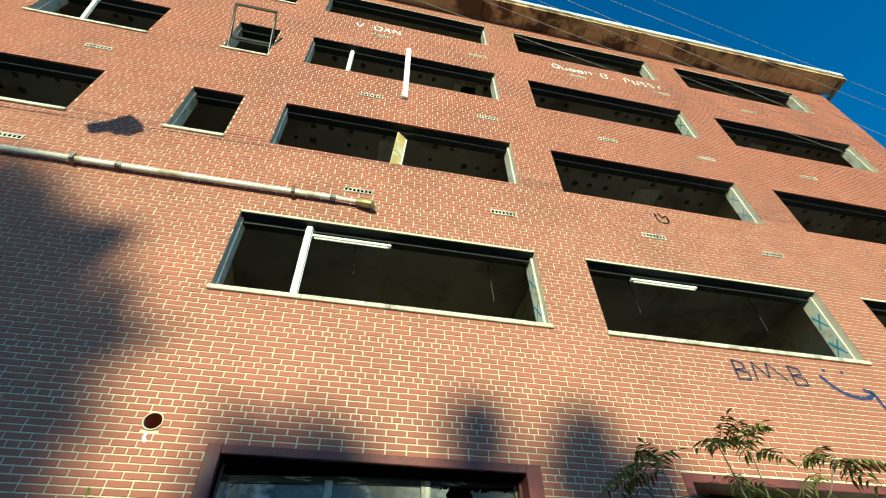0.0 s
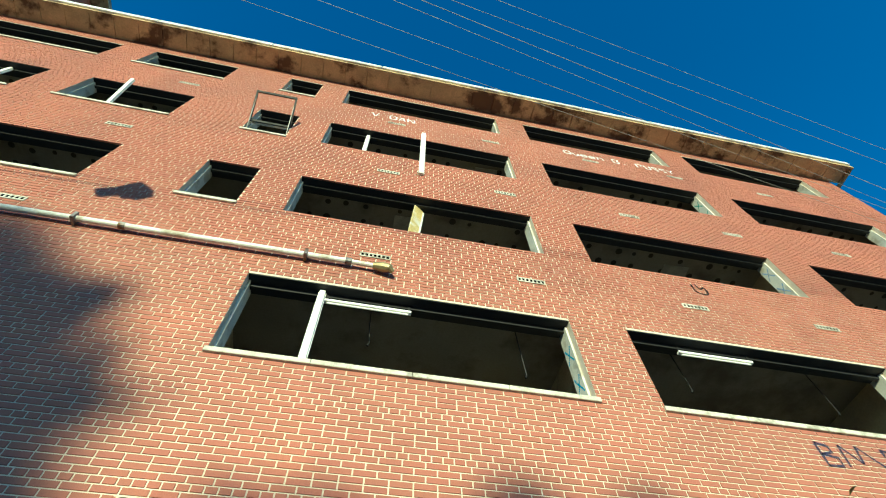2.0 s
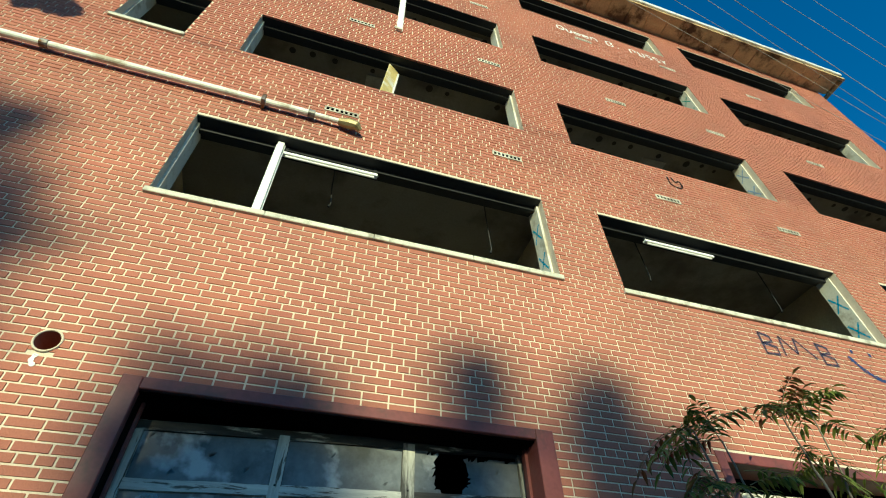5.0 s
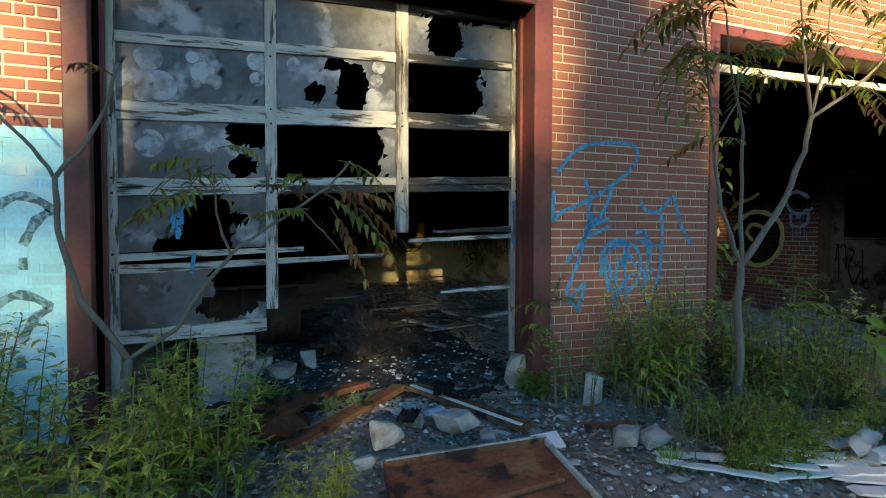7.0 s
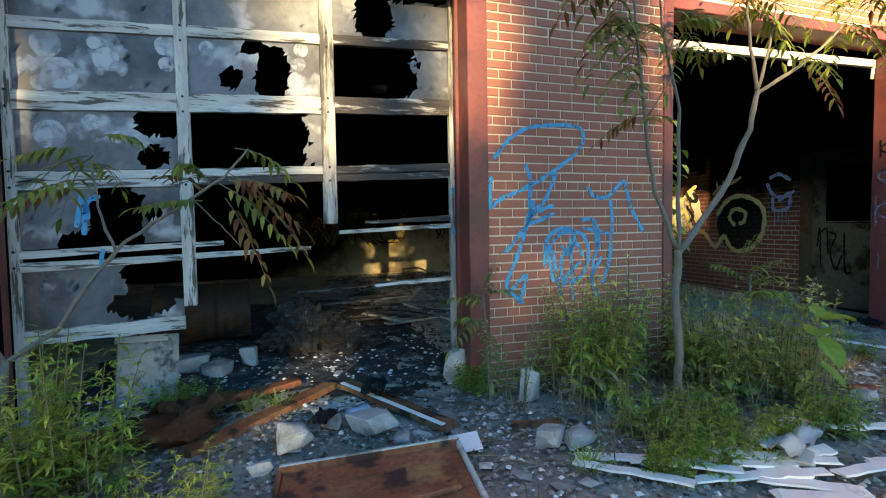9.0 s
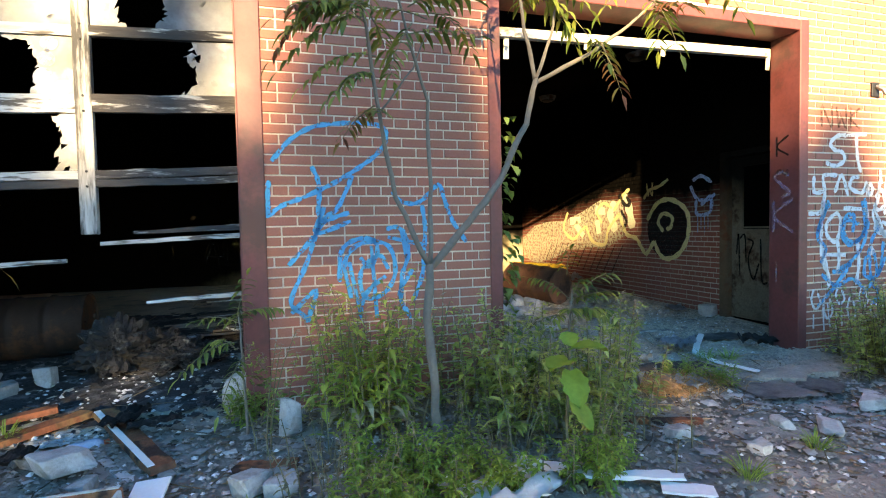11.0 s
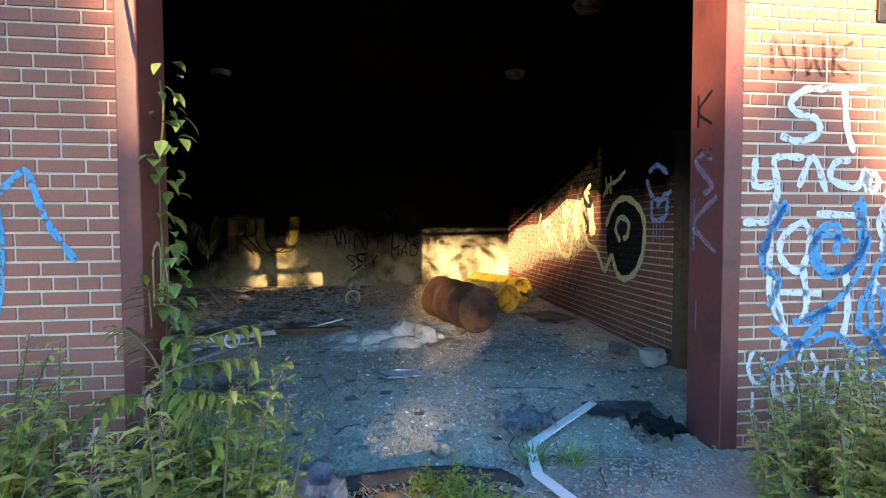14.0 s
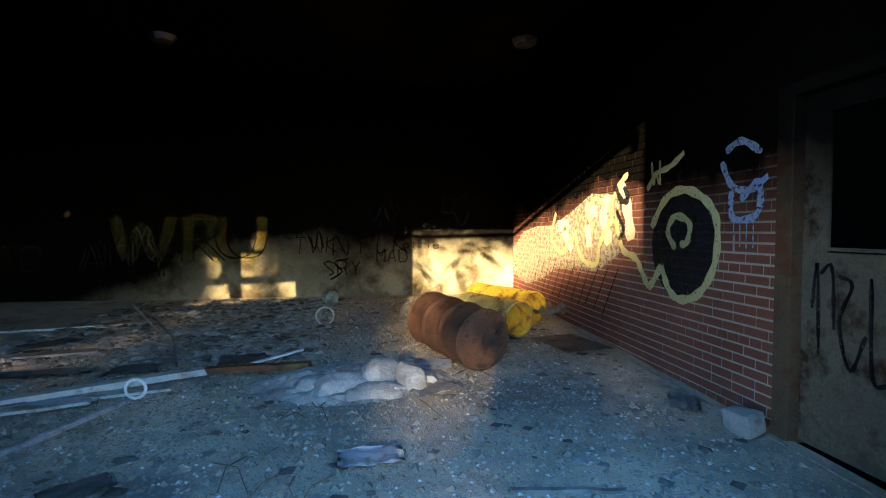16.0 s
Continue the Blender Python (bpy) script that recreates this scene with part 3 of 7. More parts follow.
def mullion(x, y, z0, z1, label, tilt=0.0, w=0.05):
    t = thing("window_post", label, "window post", pose(x, y, z0, tilt))
    part("post", boxm(-w / 2, w / 2, -0.03, 0.03, 0, z1 - z0, None, 0.004), WHITE, t)
    part("stop_bead", boxm(-w / 2 - 0.012, w / 2 + 0.012, 0.0, 0.02, 0.02, z1 - z0 - 0.02), WHITE, t)
    part("foot_bracket", boxm(-w / 2 - 0.05, w / 2, -0.035, -0.02, 0.0, 0.06), STONE, t)


mullion(-0.6, FACE + 0.12, 5.21, 6.55, "peeling white timber post remaining in a window", 0, 0.075)
mullion(-0.65, FACE + 0.15, 11.31, 12.64, "white timber post remaining in an upper window", 0, 0.07)
mullion(0.6, FACE - 0.02, 10.55, 12.62, "loose white post hanging out of an upper window", 4, 0.09)
mullion(-5.8, FACE + 0.15, 11.31, 12.64, "bent white post in an upper window", 12, 0.07)
for x in (-8.3, -10.2):
    mullion(x, FACE + 0.15, 11.31, 12.64, "white post in a far upper window", 0, 0.07)
t = thing("torn_board", "torn yellowed board standing in a window", "board", pose(0.5, FACE + 0.15, 8.28, 0, 6, 35))
part("board", boxm(-0.10, 0.10, -0.012, 0.012, 0, 1.3, None, 0.004), mat("yellowed_board", (0.55, 0.42, 0.16), 0.7, stain=(0.6, 0.57, 0.5), stain_scale=3), t)
part("edge_strip", boxm(0.101, 0.13, -0.02, 0.02, 0, 1.25), WHITE, t)
for x0, x1 in ((-0.56, 0.56), (4.32, 5.46)):
    t = thing("strip_light", "long white fluorescent batten inside a window head", "lamp", group="strip lights")
    part("batten", boxm(x0, x1, FACE + 0.13, FACE + 0.19, 6.40, 6.44, None, 0.004), WHITE, t)
    part("tube", tube(bmesh.new(), ((x0 + 0.04, FACE + 0.16, 6.385), (x1 - 0.04, FACE + 0.16, 6.385)), 0.013), WHITE, t)
    for x in (x0 + 0.03, x1 - 0.03):
        part("bracket", boxm(x - 0.015, x + 0.015, FACE + 0.15, FACE + 0.17, 6.441, 6.555), BLACK, t)
for x, z, n in ((0.05, 6.55, 0.3), (2.15, 6.55, 0.5), (6.9, 6.55, 0.4), (4.6, 6.55, 0.35)):
    t = thing("hanging_wire", "loose black wire hanging inside a window", "wire", group="loose wires in windows")
    part("wire", tube(bmesh.new(), ((x, 4.9, z + 0.35), (x + 0.01, 4.9, z), (x + 0.04, 4.92, z - n), (x + 0.02, 4.92, z - n - 0.06)), (0.008, 0.008, 0.008, 0.016), 6), BLACK, t)
# top-hung sash standing open
t = thing("open_sash", "dark metal window sash hanging open from an upper window", "window sash")
STEEL = mat("dull_steel", (0.22, 0.21, 0.2), 0.45, 0.6, stain=(0.12, 0.06, 0.03), stain_scale=5)
m = pose(-2.68, FACE - 0.02, 11.80, 40)
for name, b in (("bottom_rail", (-0.43, 0.43, -0.02, 0.02, -0.02, 0.02)), ("top_rail", (-0.43, 0.43, -0.02, 0.02, 0.70, 0.74)), ("stile", (-0.43, -0.39, -0.02, 0.02, 0.021, 0.699)), ("stile", (0.39, 0.43, -0.02, 0.02, 0.021, 0.699))):
    part(name, boxm(*b, m), BLACK, t)
part("inner_rail", boxm(-3.07, -2.29, FACE + 0.02, FACE + 0.06, 11.84, 11.88), WHITE, t)
part("inner_rail", boxm(-3.07, -2.29, FACE + 0.10, FACE + 0.14, 12.02, 12.06), WHITE, t)
for x in (-3.08, -2.28):
    part("stay", tube(bmesh.new(), ((x, FACE + 0.1, 11.5), (x, FACE - 0.40, 12.25)), 0.012, 6), STEEL, t)
# air grilles
for x, z in ((-4.97, 10.36), (-4.87, 7.41), (-0.02, 7.38), (2.31, 7.38), (4.98, 7.38), (7.30, 7.38), (-0.05, 10.43), (2.31, 10.41), (4.98, 10.41), (7.34, 10.40), (9.98, 10.40), (-0.06, 13.45), (2.34, 13.46), (5.02, 13.46), (7.4, 13.46), (10.06, 13.46), (9.95, 7.4), (-4.97, 13.45)):
    g = thing("air_grille", "cream metal air grille set in brick", "vent", group="air grilles")
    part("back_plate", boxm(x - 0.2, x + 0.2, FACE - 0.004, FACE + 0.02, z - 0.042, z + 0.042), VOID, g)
    for z0, z1 in ((z - 0.052, z - 0.03), (z + 0.03, z + 0.052)):
        part("frame_bar", boxm(x - 0.22, x + 0.22, FACE - 0.012, FACE + 0.01, z0, z1), STONE, g)
    for k in range(8):
        xx = x - 0.21 + k * 0.06
        part("slat", boxm(xx - 0.012, xx + 0.012, FACE - 0.010, FACE + 0.008, z - 0.0295, z + 0.0295), STONE, g)
# drain pipe
PIPE = mat("white_painted_pipe", (0.72, 0.71, 0.66), 0.45, vary=0.1, stain=(0.4, 0.34, 0.26), stain_scale=3)
p = thing("wall_pipe", "long white pipe fixed along the facade", "pipe")
for a, b in ((-16, -9.3), (-9.3, -6.3), (-6.3, -3.24), (-3.24, -0.35)):
    part("pipe_length", tube(bmesh.new(), ((a + 0.02, FACE - 0.075, 7.04), (b - 0.02, FACE - 0.075, 7.04)), 0.042, 14), PIPE, p)
    part("coupling", tube(bmesh.new(), ((b - 0.05, FACE - 0.075, 7.04), (b + 0.03, FACE - 0.075, 7.04)), 0.052, 14), STEEL, p)
    part("clip", boxm(b - 0.6, b - 0.56, FACE - 0.14, FACE - 0.002, 6.975, 7.105), STEEL, p)
part("pipe_tail", tube(bmesh.new(), ((-0.32, FACE - 0.075, 7.04), (-0.02, FACE - 0.075, 7.03)), 0.034, 12), PIPE, p)
part("torn_elbow", tube(bmesh.new(), ((-0.02, FACE - 0.075, 7.03), (0.10, FACE - 0.09, 7.01), (0.2, FACE - 0.11, 6.98), (0.25, FACE - 0.08, 6.94)), (0.05, 0.07, 0.06, 0.03), 10), mat("brassy_scrap", (0.30, 0.24, 0.12), 0.5, 0.5), p, "torn brassy pipe elbow")
# round hole
h = thing("pipe_hole", "round black hole broken through the brickwork", "hole")
bm = bmesh.new()
ring = []
for k in range(32):
    an = 2 * math.pi * k / 32
    c, s = math.cos(an), math.sin(an)
    r = 0.078 + 0.005 * noise.noise((c * 3, s * 3, 2))
    q = 0.116 / max(abs(c), abs(s)) * 0.70
    ring.append([bm.verts.new(v) for v in ((-1.53 + q * c, FACE + 0.003, 3.52 + q * s), (-1.53 + r * c, FACE - 0.002, 3.52 + r * s), (-1.53 + r * c, INNER, 3.52 + r * s))])
for k in range(32):
    for u in (0, 1):
        bm.faces.new((ring[k][u], ring[(k + 1) % 32][u], ring[(k + 1) % 32][u + 1], ring[k][u + 1]))
part("sleeve", bm, BRICK, h)
bm = bmesh.new()
tube(bm, [(-1.53 + 0.084 * math.cos(a), FACE - 0.002, 3.52 + 0.084 * math.sin(a)) for a in (k * math.pi / 10 for k in range(21))], 0.008, 6)
part("broken_rim", bm, MORTAR, h)
stroke_bm = stroke(bmesh.new(), ((-1.54, 3.41), (-1.55, 3.36), (-1.52, 3.32)), 0.03, on_front)
part("smear", stroke_bm, WHITE_P, h)
# eaves
FASCIA = mat("white_metal_edge", (0.78, 0.78, 0.76), 0.4, 0.2, vary=0.06, stain=(0.5, 0.47, 0.42), stain_scale=3)
eaves = thing("roof_eaves", "stained tan soffit boards under a white roof edge", "eaves", kind="structure")
x, k = X_LEFT, 0
while x < X_RIGHT:
    w = 0.62
    part("soffit_board", boxm(x + 0.008, min(x + w, X_RIGHT + 0.45) - 0.008, 3.80, FACE - 0.002, ROOF - 0.02 + random.uniform(-0.012, 0.004), ROOF + 0.02), SOFFIT, eaves)
    x += w
part("fascia", boxm(X_LEFT, X_RIGHT + 0.5, 3.72, 3.80, ROOF - 0.03, ROOF + 0.10), SOFFIT, eaves)
for k in range(10):
    a = X_LEFT + 3.05 * k
    part("roof_edge", boxm(a + 0.01, a + 3.04, 3.66, 3.73, ROOF + 0.06 + random.uniform(-0.02, 0.02), ROOF + 0.24, None, 0.01), FASCIA, eaves)
part("roof_deck", boxm(X_LEFT, X_RIGHT + 0.5, 3.735, FACE + 0.01, ROOF + 0.101, ROOF + 0.22), SOFFIT, eaves)
part("end_fascia", boxm(X_RIGHT + 0.45, X_RIGHT + 0.5, 3.81, 16.0, ROOF - 0.03, ROOF + 0.1), SOFFIT, eaves)
# taller block at the far end
tb = thing("upper_storey", "extra brick storey with a window above the roof", "storey", kind="structure")
part("wall", holed_wall(-16, -11.3, ROOF + 0.31, 21.0, FACE, FACE + 0.3, [(-14.2, -12.3, 18.6, 19.9)]), BRICK, tb)
part("side_wall", boxm(-11.6, -11.303, FACE + 0.303, 12, ROOF + 0.31, 21.0), BRICK, tb)
part("soffit", boxm(-16, -10.7, 3.8, 12, 21.003, 21.06), SOFFIT, tb)
part("roof_edge", boxm(-16, -10.7, 3.72, 3.797, 21.0, 21.22), FASCIA, tb)
part("roof_slab", boxm(-16, -10.7, 3.8, 12, 21.063, 21.2), CEIL, tb)
# ceiling tile adhesive dabs and old fittings on upper ceilings
DAB = mat("dark_adhesive", (0.05, 0.04, 0.03), 0.8)
LIGHT_TILE = mat("hanging_ceiling_tile", (0.40, 0.37, 0.31), 0.9)
rnd = random.Random(4)
for zi, z in enumerate((10.33 - 0.38, 13.37 - 0.38)):
    bm = bmesh.new()
    for x0, x1 in ((-11, -7.6), (-6.6, -4.3), (-1.4, 2.7), (3.5, 7.8), (8.4, 12.9)):
        for a in np.arange(x0, x1, 0.34):
            for b in np.arange(4.9, 8.8, 0.34):
                if rnd.random() < 0.62:
                    bmesh.ops.create_circle(bm, cap_ends=True, segments=9, radius=rnd.uniform(0.04, 0.075), matrix=Matrix.Translation((a + rnd.uniform(-0.03, 0.03), b + rnd.uniform(-0.03, 0.03), z - 0.004)))
    tagged(part("adhesive_dabs", bm, DAB), "rows of dark adhesive dabs on a bare ceiling", "ceiling dabs", kind="stuff")
for k in range(26):
    x, y, z = rnd.uniform(-1.2, 12.5), rnd.uniform(4.9, 7.5), rnd.choice((9.95, 12.99))
    c = thing("ceiling_tile", "loose square tile still stuck to the ceiling", "ceiling tile", pose(x, y, z - 0.012, 0, 0, rnd.uniform(-4, 4)), "leftover ceiling tiles")
    part("tile", boxm(-0.28, 0.28, -0.28, 0.28, -0.01, 0.004, None, 0.003), LIGHT_TILE, c)
# overhead wires
for i, (x0, y0, x1, y1, z, r) in enumerate(((-3.92, 1.39, 4.15, 2.41, 9.0, 0.0035), (-2.91, 1.17, 5.42, 2.29, 9.0, 0.0035), (-1.86, 0.93, 6.44, 2.27, 9.0, 0.0035), (-1.5, 0.86, 7.2, 2.2, 9.0, 0.0045), (-1.26, 0.80, 7.93, 1.95, 9.0, 0.0035), (-0.66, 0.67, 7.78, 1.73, 9.0, 0.003))):
    c = thing("overhead_cable", "thin overhead cable strung past the building", "cable", group="overhead cables")
    dx, dy = x1 - x0, y1 - y0
    a, b = (x0 - 4 * dx, y0 - 4 * dy), (x0 + 5 * dx, y0 + 5 * dy)
    pts = [(a[0] + (b[0] - a[0]) * t, a[1] + (b[1] - a[1]) * t, z + 6 * (t - 0.46) ** 2) for t in (k / 40 for k in range(41))]
    part("cable", tube(bmesh.new(), pts, r, 5), mat("cable_grey", (0.35, 0.34, 0.33), 0.5) if i == 0 else bpy.data.materials["cable_grey"], c)
# unseen shape hung up to cast the dark winged shadow on the wall
c = thing("hanging_junction_box", "unseen dark shape on a cable, added to cast a shadow on the facade", "junction box", Matrix.Translation(Vector((-3.72, FACE, 8.02)) - 6.5 * Vector((0.267, 1.0, -0.23))))
part("hood", boxm(-0.2, 0.2, -0.05, 0.05, -0.12, 0.34, pose(0, 0, 0, 0, 38), 0.03), BLACK, c)
part("wing", boxm(-0.18, 0.18, -0.04, 0.04, -0.16, 0.12, pose(-0.18, 0, -0.04, 0, -35), 0.03), BLACK, c)
part("wing", boxm(-0.16, 0.16, -0.04, 0.04, -0.16, 0.14, pose(0.2, 0, 0.02, 0, 40), 0.03), BLACK, c)
part("hanger", tube(bmesh.new(), ((-40, 0.3, 0.9), (0, 0, 0.3), (40, 0.3, 0.9)), 0.006, 5), BLACK, c)
# wall light fixing
f = thing("wall_bracket", "broken dark light bracket on the brick wall", "bracket")
part("plate", boxm(7.93, 8.03, FACE - 0.02, FACE - 0.001, 2.72, 2.86, None, 0.004), BLACK, f)
part("stub", tube(bmesh.new(), ((7.98, FACE - 0.02, 2.82), (8.0, FACE - 0.07, 2.78), (8.03, FACE - 0.08, 2.73)), 0.02, 7), STEEL, f)

# ---- garage fronts ----
WOOD = mat("peeling_grey_wood", (0.48, 0.465, 0.43), 0.85, vary=0.25, scale=14, fine=60, bump=0.6, stain=(0.10, 0.085, 0.07), stain_scale=30, stain_at=(0.52, 0.58), stretch=(0.12, 1, 1))
WOOD_UP = mat("peeling_grey_upright", (0.48, 0.465, 0.43), 0.85, vary=0.25, scale=14, fine=60, bump=0.6, stain=(0.10, 0.085, 0.07), stain_scale=28, stain_at=(0.53, 0.59), stretch=(1, 1, 0.12))
CHAR = mat("charred_wood", (0.05, 0.045, 0.042), 0.9, vary=0.4, scale=9, fine=45, bump=0.6, stain=(0.46, 0.44, 0.40), stain_scale=14, stain_at=(0.54, 0.62), stretch=(0.14, 1, 1))
# stain2 blotches carry pale sky reflections along with the dust
DUSTY = mat("dusty_sooty_glass", (0.125, 0.132, 0.145), 0.34, vary=0.3, scale=2.2, fine=14, bump=0.04, stain=(0.05, 0.05, 0.05), stain_scale=1.7, stain_at=(0.46, 0.64), spec=0.35, stain2=((0.36, 0.375, 0.40), 4.2, 0.57, 0.68))
RUST = mat("rusted_steel", (0.16, 0.065, 0.035), 0.8, 0.2, vary=0.4, scale=5, fine=40, bump=0.4, stain=(0.32, 0.15, 0.05), stain_scale=3)


def portal(name, x0, x1, top, w0, w1, wt, label, dim=False):
    g = thing(name, label, "door frame", kind="structure")
    part("jamb", boxm(x0, x0 + w0, FACE - 0.012, INNER - 0.03, 0.1, top, None, 0.006), RED_STEEL, g)
    part("jamb", boxm(x1 - w1, x1, FACE - 0.012, INNER - 0.03, 0.1, top, None, 0.006), RED_STEEL, g)
    # black linings put the shade of the recess, and soot, into colour
    if dim:
        part("sooty_lining", boxm(x0 + w0 + 0.001, x1 - w1 - 0.001, FACE + 0.03, INNER - 0.031, top - wt - 0.006, top - wt - 0.001), SOOT_SHADE, g, "black lining painted for the shaded underside")
        part("sooty_lining", boxm(x0 + w0 + 0.001, x0 + w0 + 0.006, FACE + 0.06, INNER - 0.031, 0.3, top - wt - 0.008), SOOT_SHADE, g, "black lining painted for the shaded inner side")
    part("head", boxm(x0 + w0 + 0.001, x1 - w1 - 0.001, FACE - 0.010, INNER - 0.03, top - wt, top - 0.001, None, 0.006), RED_STEEL, g)
    for x in (x0 + w0 + 0.001, x1 - w1 - 0.026) if w0 > 0.12 else ():
        part("stop", boxm(x, x + 0.025, FACE + 0.18, FACE + 0.22, 0.1, top - wt - 0.002), RED_STEEL, g)
    return g


portal("door_frame_1", GARAGE_1[0] - 0.004, GARAGE_1[1] + 0.004, GARAGE_1[3] + 0.003, 0.13, 0.16, 0.09, "red-brown steel frame of the burnt garage door", True)
portal("door_frame_2", GARAGE_2[0] - 0.004, GARAGE_2[1] + 0.004, GARAGE_2[3] + 0.003, 0.10, 0.11, 0.10, "red-brown steel frame of the open garage")
on_jamb = lambda y, z: (GARAGE_2[1] - 0.109, y, z)
bm = write(bmesh.new(), "K", 4.56, 2.14, 0.19, 0.02, lambda y, z: on_jamb(9.1 - y, z))
tag("black_graffiti", bm, BLACK_P, "small black letter K on the steel jamb")
bm = bmesh.new()
flip = lambda y, z: on_jamb(9.1 - y, z)
write(bm, "S", 4.54, 1.74, 0.24, 0.034, flip)
write(bm, "K", 4.53, 1.40, 0.32, 0.034, flip)
write(bm, "I", 4.5, 0.9, 0.2, 0.02, flip)
tag("pale_graffiti", bm, spray("faint_blue_spray", (0.30, 0.38, 0.56), 0.42), "pale blue letters SK on the steel jamb")
tag("black_graffiti", stroke(bmesh.new(), ((4.42, 2.0), (4.45, 1.96), (4.5, 2.0), (4.55, 1.97)), 0.03, on_jamb), FADED_P, "dark smudge on the steel jamb")
tag("pale_graffiti", stroke(stroke(bmesh.new(), ((4.42, 1.15), (4.42, 1.42), (4.5, 1.45), (4.5, 1.2)), 0.02, lambda y, z: (GARAGE_2[0] + 0.0985, y, z)), ((4.52, 1.2), (4.55, 1.38), (4.6, 1.2)), 0.02, lambda y, z: (GARAGE_2[0] + 0.0985, y, z)), YELLOW_P, "pale scribble on the steel jamb")

# sectional door with broken panes
SLOPE = 0.042
zt = lambda z, x: z + SLOPE * (x - 0.14)
door = thing("sectional_garage_door", "burnt wooden garage door with smashed dusty panes", "garage door")
DY = INNER - 0.02


def rail(x0, x1, z, h, material, label="", y=DY, th=0.045, taper=0.0):
    bm = bmesh.new()
    n = 8
    rings = []
    for k in range(n + 1):
        x = x0 + (x1 - x0) * k / n
        s = 1 - taper * k / n
        j = random.uniform(-0.004, 0.004)
        rings.append([bm.verts.new((x, y + dy, zt(z, x) + dz * s + j)) for dy, dz in ((0, -h / 2), (th, -h / 2), (th, h / 2), (0, h / 2))])
    for a, b in zip(rings, rings[1:]):
        for k in range(4):
            bm.faces.new((a[k], b[k], b[(k + 1) % 4], a[(k + 1) % 4]))
    bm.faces.new(rings[0])
    bm.faces.new(rings[-1][::-1])
    bmesh.ops.recalc_face_normals(bm, faces=bm.faces)
    part("rail", bm, material, door, label)


STILES = []


def post(x0, x1, z0, z1, material, y=DY - 0.002):
    STILES.append((x0, x1, part("stile", boxm(x0, x1, y, y + 0.05, z0, z1, None, 0.004), material, door)))


rail(-0.9, 2.14, 3.20, 0.07, CHAR)
for z, h, mts in ((2.805, 0.07, (WOOD, WOOD, CHAR)), (2.33, 0.12, (WOOD, WOOD, CHAR)), (1.86, 0.055, (WOOD, WOOD, CHAR)), (1.80, 0.05, (WOOD, CHAR, CHAR))):
    for (a, b), mt in zip(((-0.81, 0.10), (0.10, 1.05), (1.05, 2.04)), mts):
        rail(a, b, z, h, mt)
rail(-0.81, 0.36, 1.37, 0.05, WOOD, "", DY, 0.045, 0.4)
rail(-0.81, 0.95, 1.29, 0.06, WOOD, "", DY, 0.045, 0.6)
rail(2.04, 1.16, 1.395, 0.035, WOOD, "", DY, 0.04, 0.3)
rail(2.04, 1.36, 1.455, 0.045, CHAR, "", DY, 0.04, 0.6)
rail(-0.81, 0.10, 0.84, 0.09, WOOD)
rail(2.04, 1.42, 0.97, 0.035, WOOD, "", DY, 0.04, 0.5)
post(-0.92, -0.86, 0.24, 3.2, WOOD_UP)
post(-0.859, -0.81, 0.24, 3.2, WOOD_UP, DY + 0.002)
post(0.10, 0.18, 0.95, 3.2, WOOD_UP)
# darker copy of the wood: shade on two stiles coloured in, with soot
WOOD_SHADED = mat("shaded_sooty_wood", (0.40, 0.385, 0.35), 0.85, vary=0.35, scale=9, fine=45, bump=0.5, stain=(0.07, 0.065, 0.06), stain_scale=14, stain_at=(0.46, 0.58), stretch=(1, 1, 0.12))
post(1.05, 1.15, 1.5, 3.25, WOOD_SHADED)
post(2.04, 2.15, 0.5, 3.28, WOOD_SHADED)
for x, zz in ((-0.84, 2.3), (-0.84, 1.8), (-0.84, 1.3), (0.14, 2.79), (0.14, 2.32), (0.14, 1.83), (1.1, 2.84), (1.1, 2.37), (1.1, 1.87), (2.08, 2.88), (2.08, 1.9)):
    for dz in (-0.05, 0.05):
        bm = bmesh.new()
        bmesh.ops.create_cone(bm, cap_ends=True, segments=8, radius1=0.009, radius2=0.006, depth=0.01, matrix=pose(x, DY - 0.006, zz + dz, 90))
        part("bolt", bm, BLACK, min(STILES, key=lambda q: abs((q[0] + q[1]) / 2 - x))[2])
bm = bmesh.new()
for z in (1.74, 1.42):
    stroke(bm, ((2.05, z), (2.08, z + 0.01), (2.12, z)), 0.05, lambda x, zz: (x, DY - 0.006, zz))
for pts in (((-0.5, 1.5), (-0.46, 1.7), (-0.43, 1.55)), ((-0.46, 1.45), (-0.44, 1.65), (-0.36, 1.7)), ((-0.38, 1.22), (-0.36, 1.36))):
    stroke(bm, pts, 0.03, lambda x, zz: (x, DY - 0.006, zz))
tag("blue_graffiti", bm, BLUE_P, "blue paint marks sprayed on the garage door")


